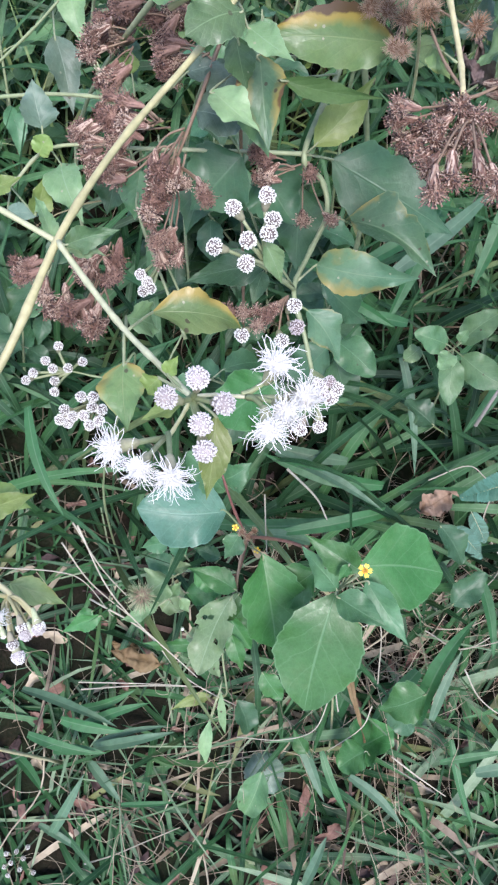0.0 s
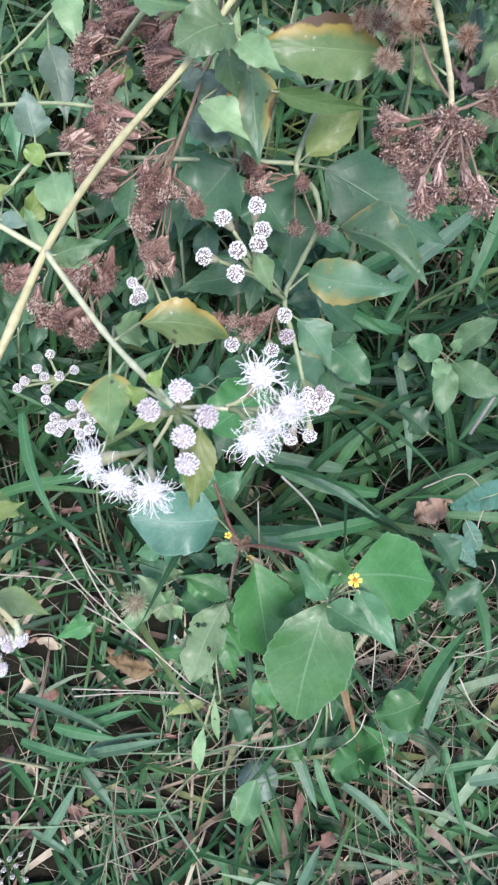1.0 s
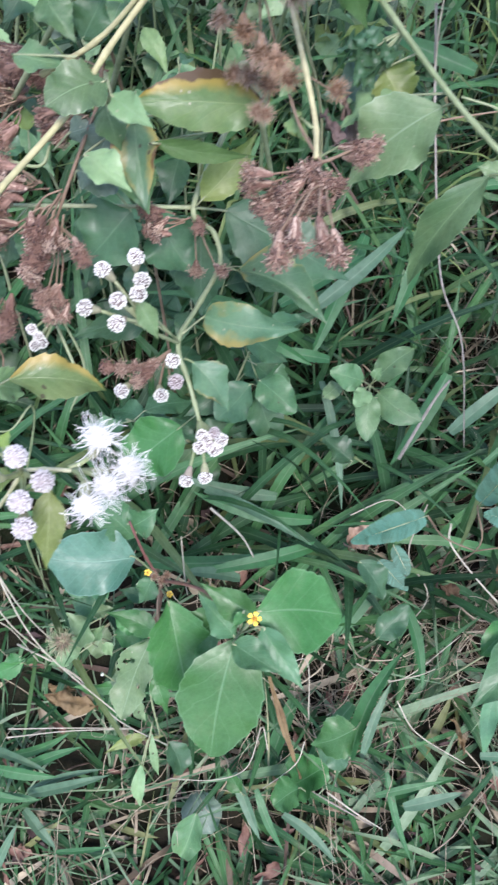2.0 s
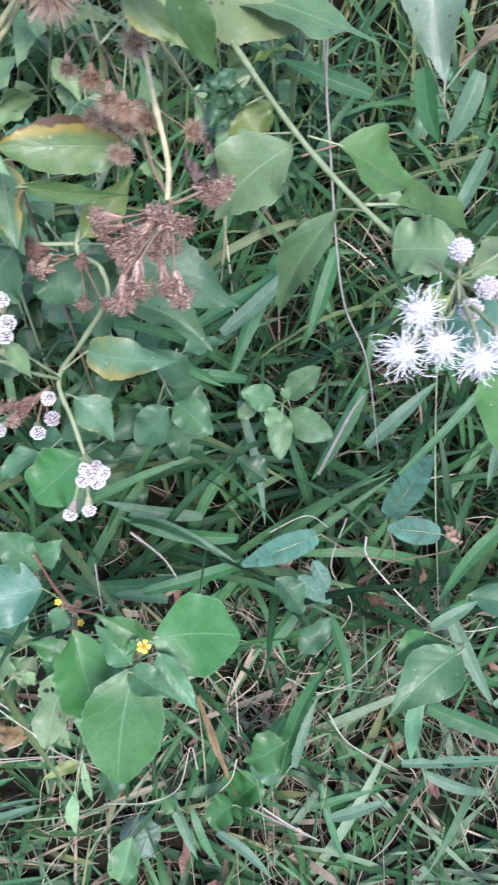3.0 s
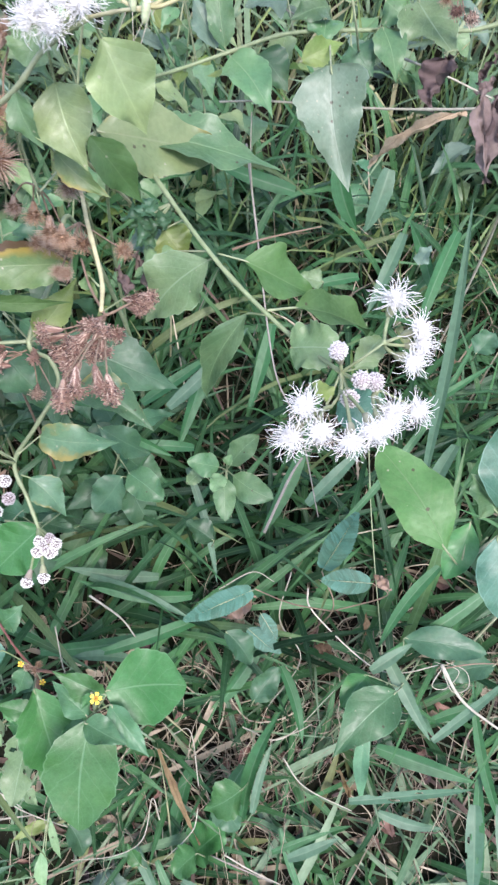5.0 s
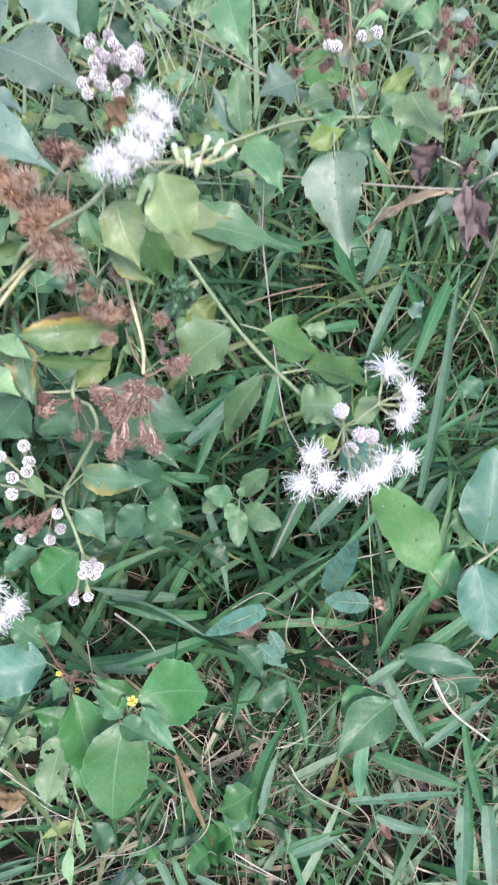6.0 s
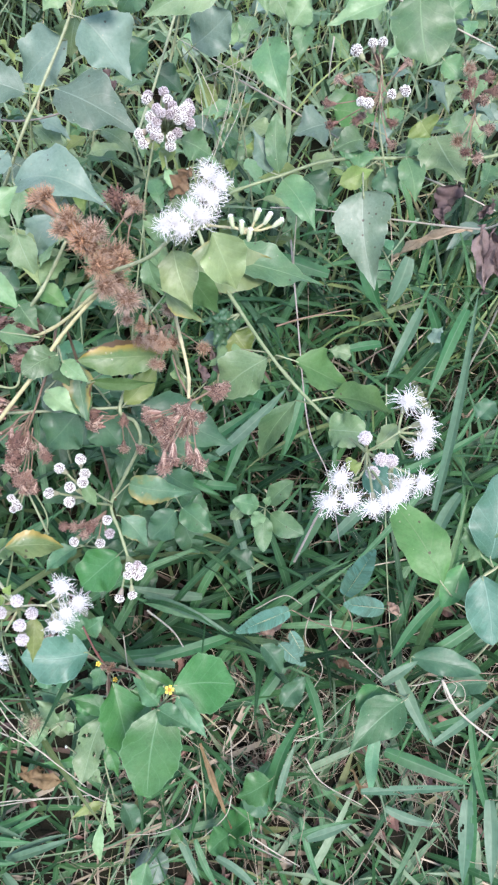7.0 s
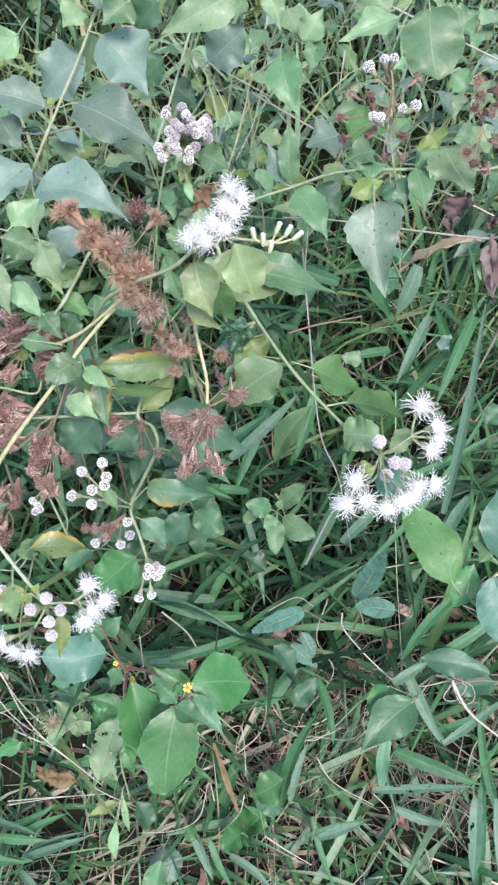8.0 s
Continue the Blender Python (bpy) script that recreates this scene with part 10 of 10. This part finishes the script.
leaf(pale_herb, (0.1395, 0.0705, 0.0792), (0.121, 0.0585, 0.0683), 0.0256, (-0.5423, 0.0805, 0.8363), kind='herb', wave=0.08, outline='ovate', node=(0.1456, 0.069, 0.0562))
leaf(pale_herb, (0.0976, 0.0659, 0.0778), (0.0868, 0.0819, 0.0801), 0.0131, (-0.3392, -0.3558, 0.8708), kind='herb', wave=0.08, node=(0.1021, 0.0642, 0.0548))
leaf(pale_herb, (0.1662, 0.1975, 0.2058), (0.1834, 0.1776, 0.1904), 0.0210, (0.4922, -0.2238, 0.8412), kind='dark', wave=0.08, outline='ovate', node=(0.1735, 0.2019, 0.1856))
leaf(pale_herb, (-0.0023, 0.1604, 0.1914), (0.0113, 0.1659, 0.1882), 0.0132, (0.0614, 0.376, 0.9246), kind='pale', wave=0.08, node=(-0.0021, 0.1633, 0.1706))
rooted(pale_herb)

low_herb = thing("small_herb", (0.03, 0.2, 0.0305), "low spreading herb with dull green oval leaves among straw", "herb", "herbs")
stem(low_herb, [(0.03, 0.2, 0.03), (-0.0029, 0.1522, 0.1105), (-0.0043, 0.1722, 0.1483)], 0.0007, 0.0005, "green")
leaf(low_herb, (0.0007, 0.172, 0.1485), (-0.0242, 0.1793, 0.1516), 0.0170, (0.0748, -0.1664, 0.9832), kind='glossy', wave=0.14, outline='ovate', node=(-0.0052, 0.1744, 0.1255))
leaf(low_herb, (0.0055, 0.1594, 0.1403), (0.0305, 0.1625, 0.1442), 0.0180, (-0.101, -0.3593, 0.9277), kind='herb', wave=0.14, outline='ovate', node=(-0.0002, 0.1615, 0.117))
leaf(low_herb, (0.0006, 0.1638, 0.1429), (-0.0106, 0.1477, 0.1312), 0.0221, (-0.1283, -0.5255, 0.8411), kind='pale', wave=0.14, outline='ovate', node=(-0.0053, 0.1659, 0.1197))
leaf(low_herb, (-0.0294, 0.1568, 0.1359), (-0.0196, 0.144, 0.1279), 0.0130, (0.2732, -0.3499, 0.8961), kind='pale', wave=0.14, node=(-0.0362, 0.1587, 0.1125))
leaf(low_herb, (0.0282, 0.1812, 0.1568), (0.0083, 0.1862, 0.1587), 0.0120, (0.0285, -0.2608, 0.965), kind='glossy', wave=0.14, node=(0.0232, 0.1839, 0.134))
leaf(low_herb, (-0.0595, 0.1456, 0.1262), (-0.0745, 0.138, 0.1199), 0.0121, (-0.2073, -0.3451, 0.9154), kind='herb', wave=0.14, node=(-0.0672, 0.1472, 0.1025))
leaf(low_herb, (0.0152, 0.1301, 0.1211), (-0.0248, 0.1277, 0.1165), 0.0111, (-0.0515, -0.6197, 0.7832), kind='herb', wave=0.14, node=(0.0097, 0.1313, 0.0972))
leaf(low_herb, (0.025, 0.1033, 0.0551), (-0.0053, 0.09, 0.0559), 0.0095, (0.071, -0.0985, 0.9926), kind='lime', wave=0.14, node=(0.0211, 0.1016, 0.0415))
leaf(low_herb, (0.1357, 0.0724, 0.0421), (0.1616, 0.0873, 0.0662), 0.0371, (-0.7096, 0.1026, 0.6971), kind='herb', wave=0.14, outline='ovate', node=(0.1334, 0.0703, 0.0283))
leaf(low_herb, (0.0616, 0.0668, 0.0329), (0.0776, 0.039, 0.0273), 0.0320, (-0.0665, -0.2338, 0.97), kind='blue', wave=0.14, outline='ovate', node=(0.0582, 0.0645, 0.019))
leaf(low_herb, (0.1851, 0.1602, 0.1539), (0.2053, 0.18, 0.1688), 0.0202, (-0.1529, -0.4911, 0.8576), kind='dark', wave=0.14, outline='ovate', node=(0.1848, 0.1623, 0.131))
leaf(low_herb, (0.1613, 0.2603, 0.2202), (0.1415, 0.2735, 0.2278), 0.0203, (0.2971, -0.0977, 0.9498), kind='dark', wave=0.14, outline='ovate', node=(0.1603, 0.2654, 0.1994))
leaf(low_herb, (0.2478, 0.4095, 0.328), (0.2279, 0.4145, 0.3299), 0.0165, (0.0134, -0.3155, 0.9488), kind='pale', wave=0.14, node=(0.2494, 0.4191, 0.3104))
leaf(low_herb, (0.3177, 0.4148, 0.3367), (0.3278, 0.4268, 0.3456), 0.0143, (-0.5923, -0.0931, 0.8003), kind='blue', wave=0.14, node=(0.3214, 0.4246, 0.3194))
leaf(low_herb, (0.357, 0.3595, 0.3019), (0.3721, 0.3713, 0.311), 0.0206, (-0.3577, -0.2391, 0.9027), kind='dark', wave=0.14, outline='ovate', node=(0.3619, 0.3676, 0.2836))
rooted(low_herb)


# ---- leafy undergrowth that fills the bank behind ----
def bushy_weed(x, y, tall, seed, kinds, size, name="leafy_weed", label="leafy weed with pointed toothed green leaves in pairs"):
    """An upright weed: one or two leaning stems with opposite pairs of leaves that grow smaller to the top."""
    rnd = random.Random(seed)
    z = ground_height(x, y)
    weed = thing(name, (x, y, z), label, "weed", "leafy weeds")
    for _ in range(rnd.choice((1, 2))):
        a, lean = rnd.uniform(0, 6.28), rnd.uniform(0.1, 0.45)
        line = [np.array((x, y, z))]
        for k in (0.35, 0.7, 1.0):
            line.append(np.array((x + math.cos(a) * lean * tall * k**1.4, y + math.sin(a) * lean * tall * k**1.4, z + tall * k)))
        stem(weed, line, 0.0014, 0.0007, "green")
        path = curve_through(line, 6)
        turn = rnd.uniform(0, 6.28)
        for k in range(5, len(path), 3):
            p = path[k]
            turn += 1.57 + rnd.uniform(-0.4, 0.4)
            for side in (0, math.pi):
                if rnd.random() < 0.12:
                    continue
                b = turn + side + rnd.uniform(-0.3, 0.3)
                out = np.array((math.cos(b), math.sin(b), 0))
                long = size * rnd.uniform(0.65, 1.2) * (1.15 - 0.4 * k / len(path))
                base = p + out * 0.2 * long + np.array((0, 0, 0.1 * long))
                tip = base + out * long * rnd.uniform(0.75, 1) + np.array((0, 0, -long * rnd.uniform(0.0, 0.65)))
                nrm = np.array((0, 0, 1)) + 0.25 * np.array([rnd.gauss(0, 1) for _ in range(3)])
                leaf(weed, base, tip, long * rnd.uniform(0.45, 0.62), nrm, kind=rnd.choice(kinds), node=p, arch=0.1, twist=rnd.uniform(-30, 30))
    return rooted(weed)


def undergrowth():
    rnd = random.Random(77)
    for k in range(15):
        x, y = rnd.uniform(-0.22, 0.12), rnd.uniform(0.3, 0.6)
        bushy_weed(x, y, rnd.uniform(0.1, 0.24), 300 + k, ("dark", "weed", "dark", "glossy"), 0.05)
    for k in range(5):
        x, y = rnd.uniform(0.2, 0.6), rnd.uniform(0.45, 0.7)
        bushy_weed(x, y, rnd.uniform(0.08, 0.2), 340 + k, ("dark", "weed", "glossy"), 0.045)
    for k in range(14):
        x, y = rnd.uniform(-0.28, 0.2), rnd.uniform(0.66, 0.95)
        bushy_weed(x, y, rnd.uniform(0.2, 0.34), 700 + k, ("pale", "wan", "weed", "pale", "lime"), 0.05, label="leafy weed with light yellow-green pointed leaves")
    for k in range(44):
        x, y = rnd.uniform(-0.55, 0.95), rnd.uniform(0.68, 1.35)
        bushy_weed(x, y, rnd.uniform(0.16, 0.36), 500 + k, ("weed", "pale", "blue", "weed"), 0.06)
    for k in range(22):
        x, y = rnd.uniform(-0.9, 1.4), rnd.uniform(1.4, 2.4)
        bushy_weed(x, y, rnd.uniform(0.25, 0.5), 600 + k, ("weed", "pale", "blue"), 0.075)


undergrowth()
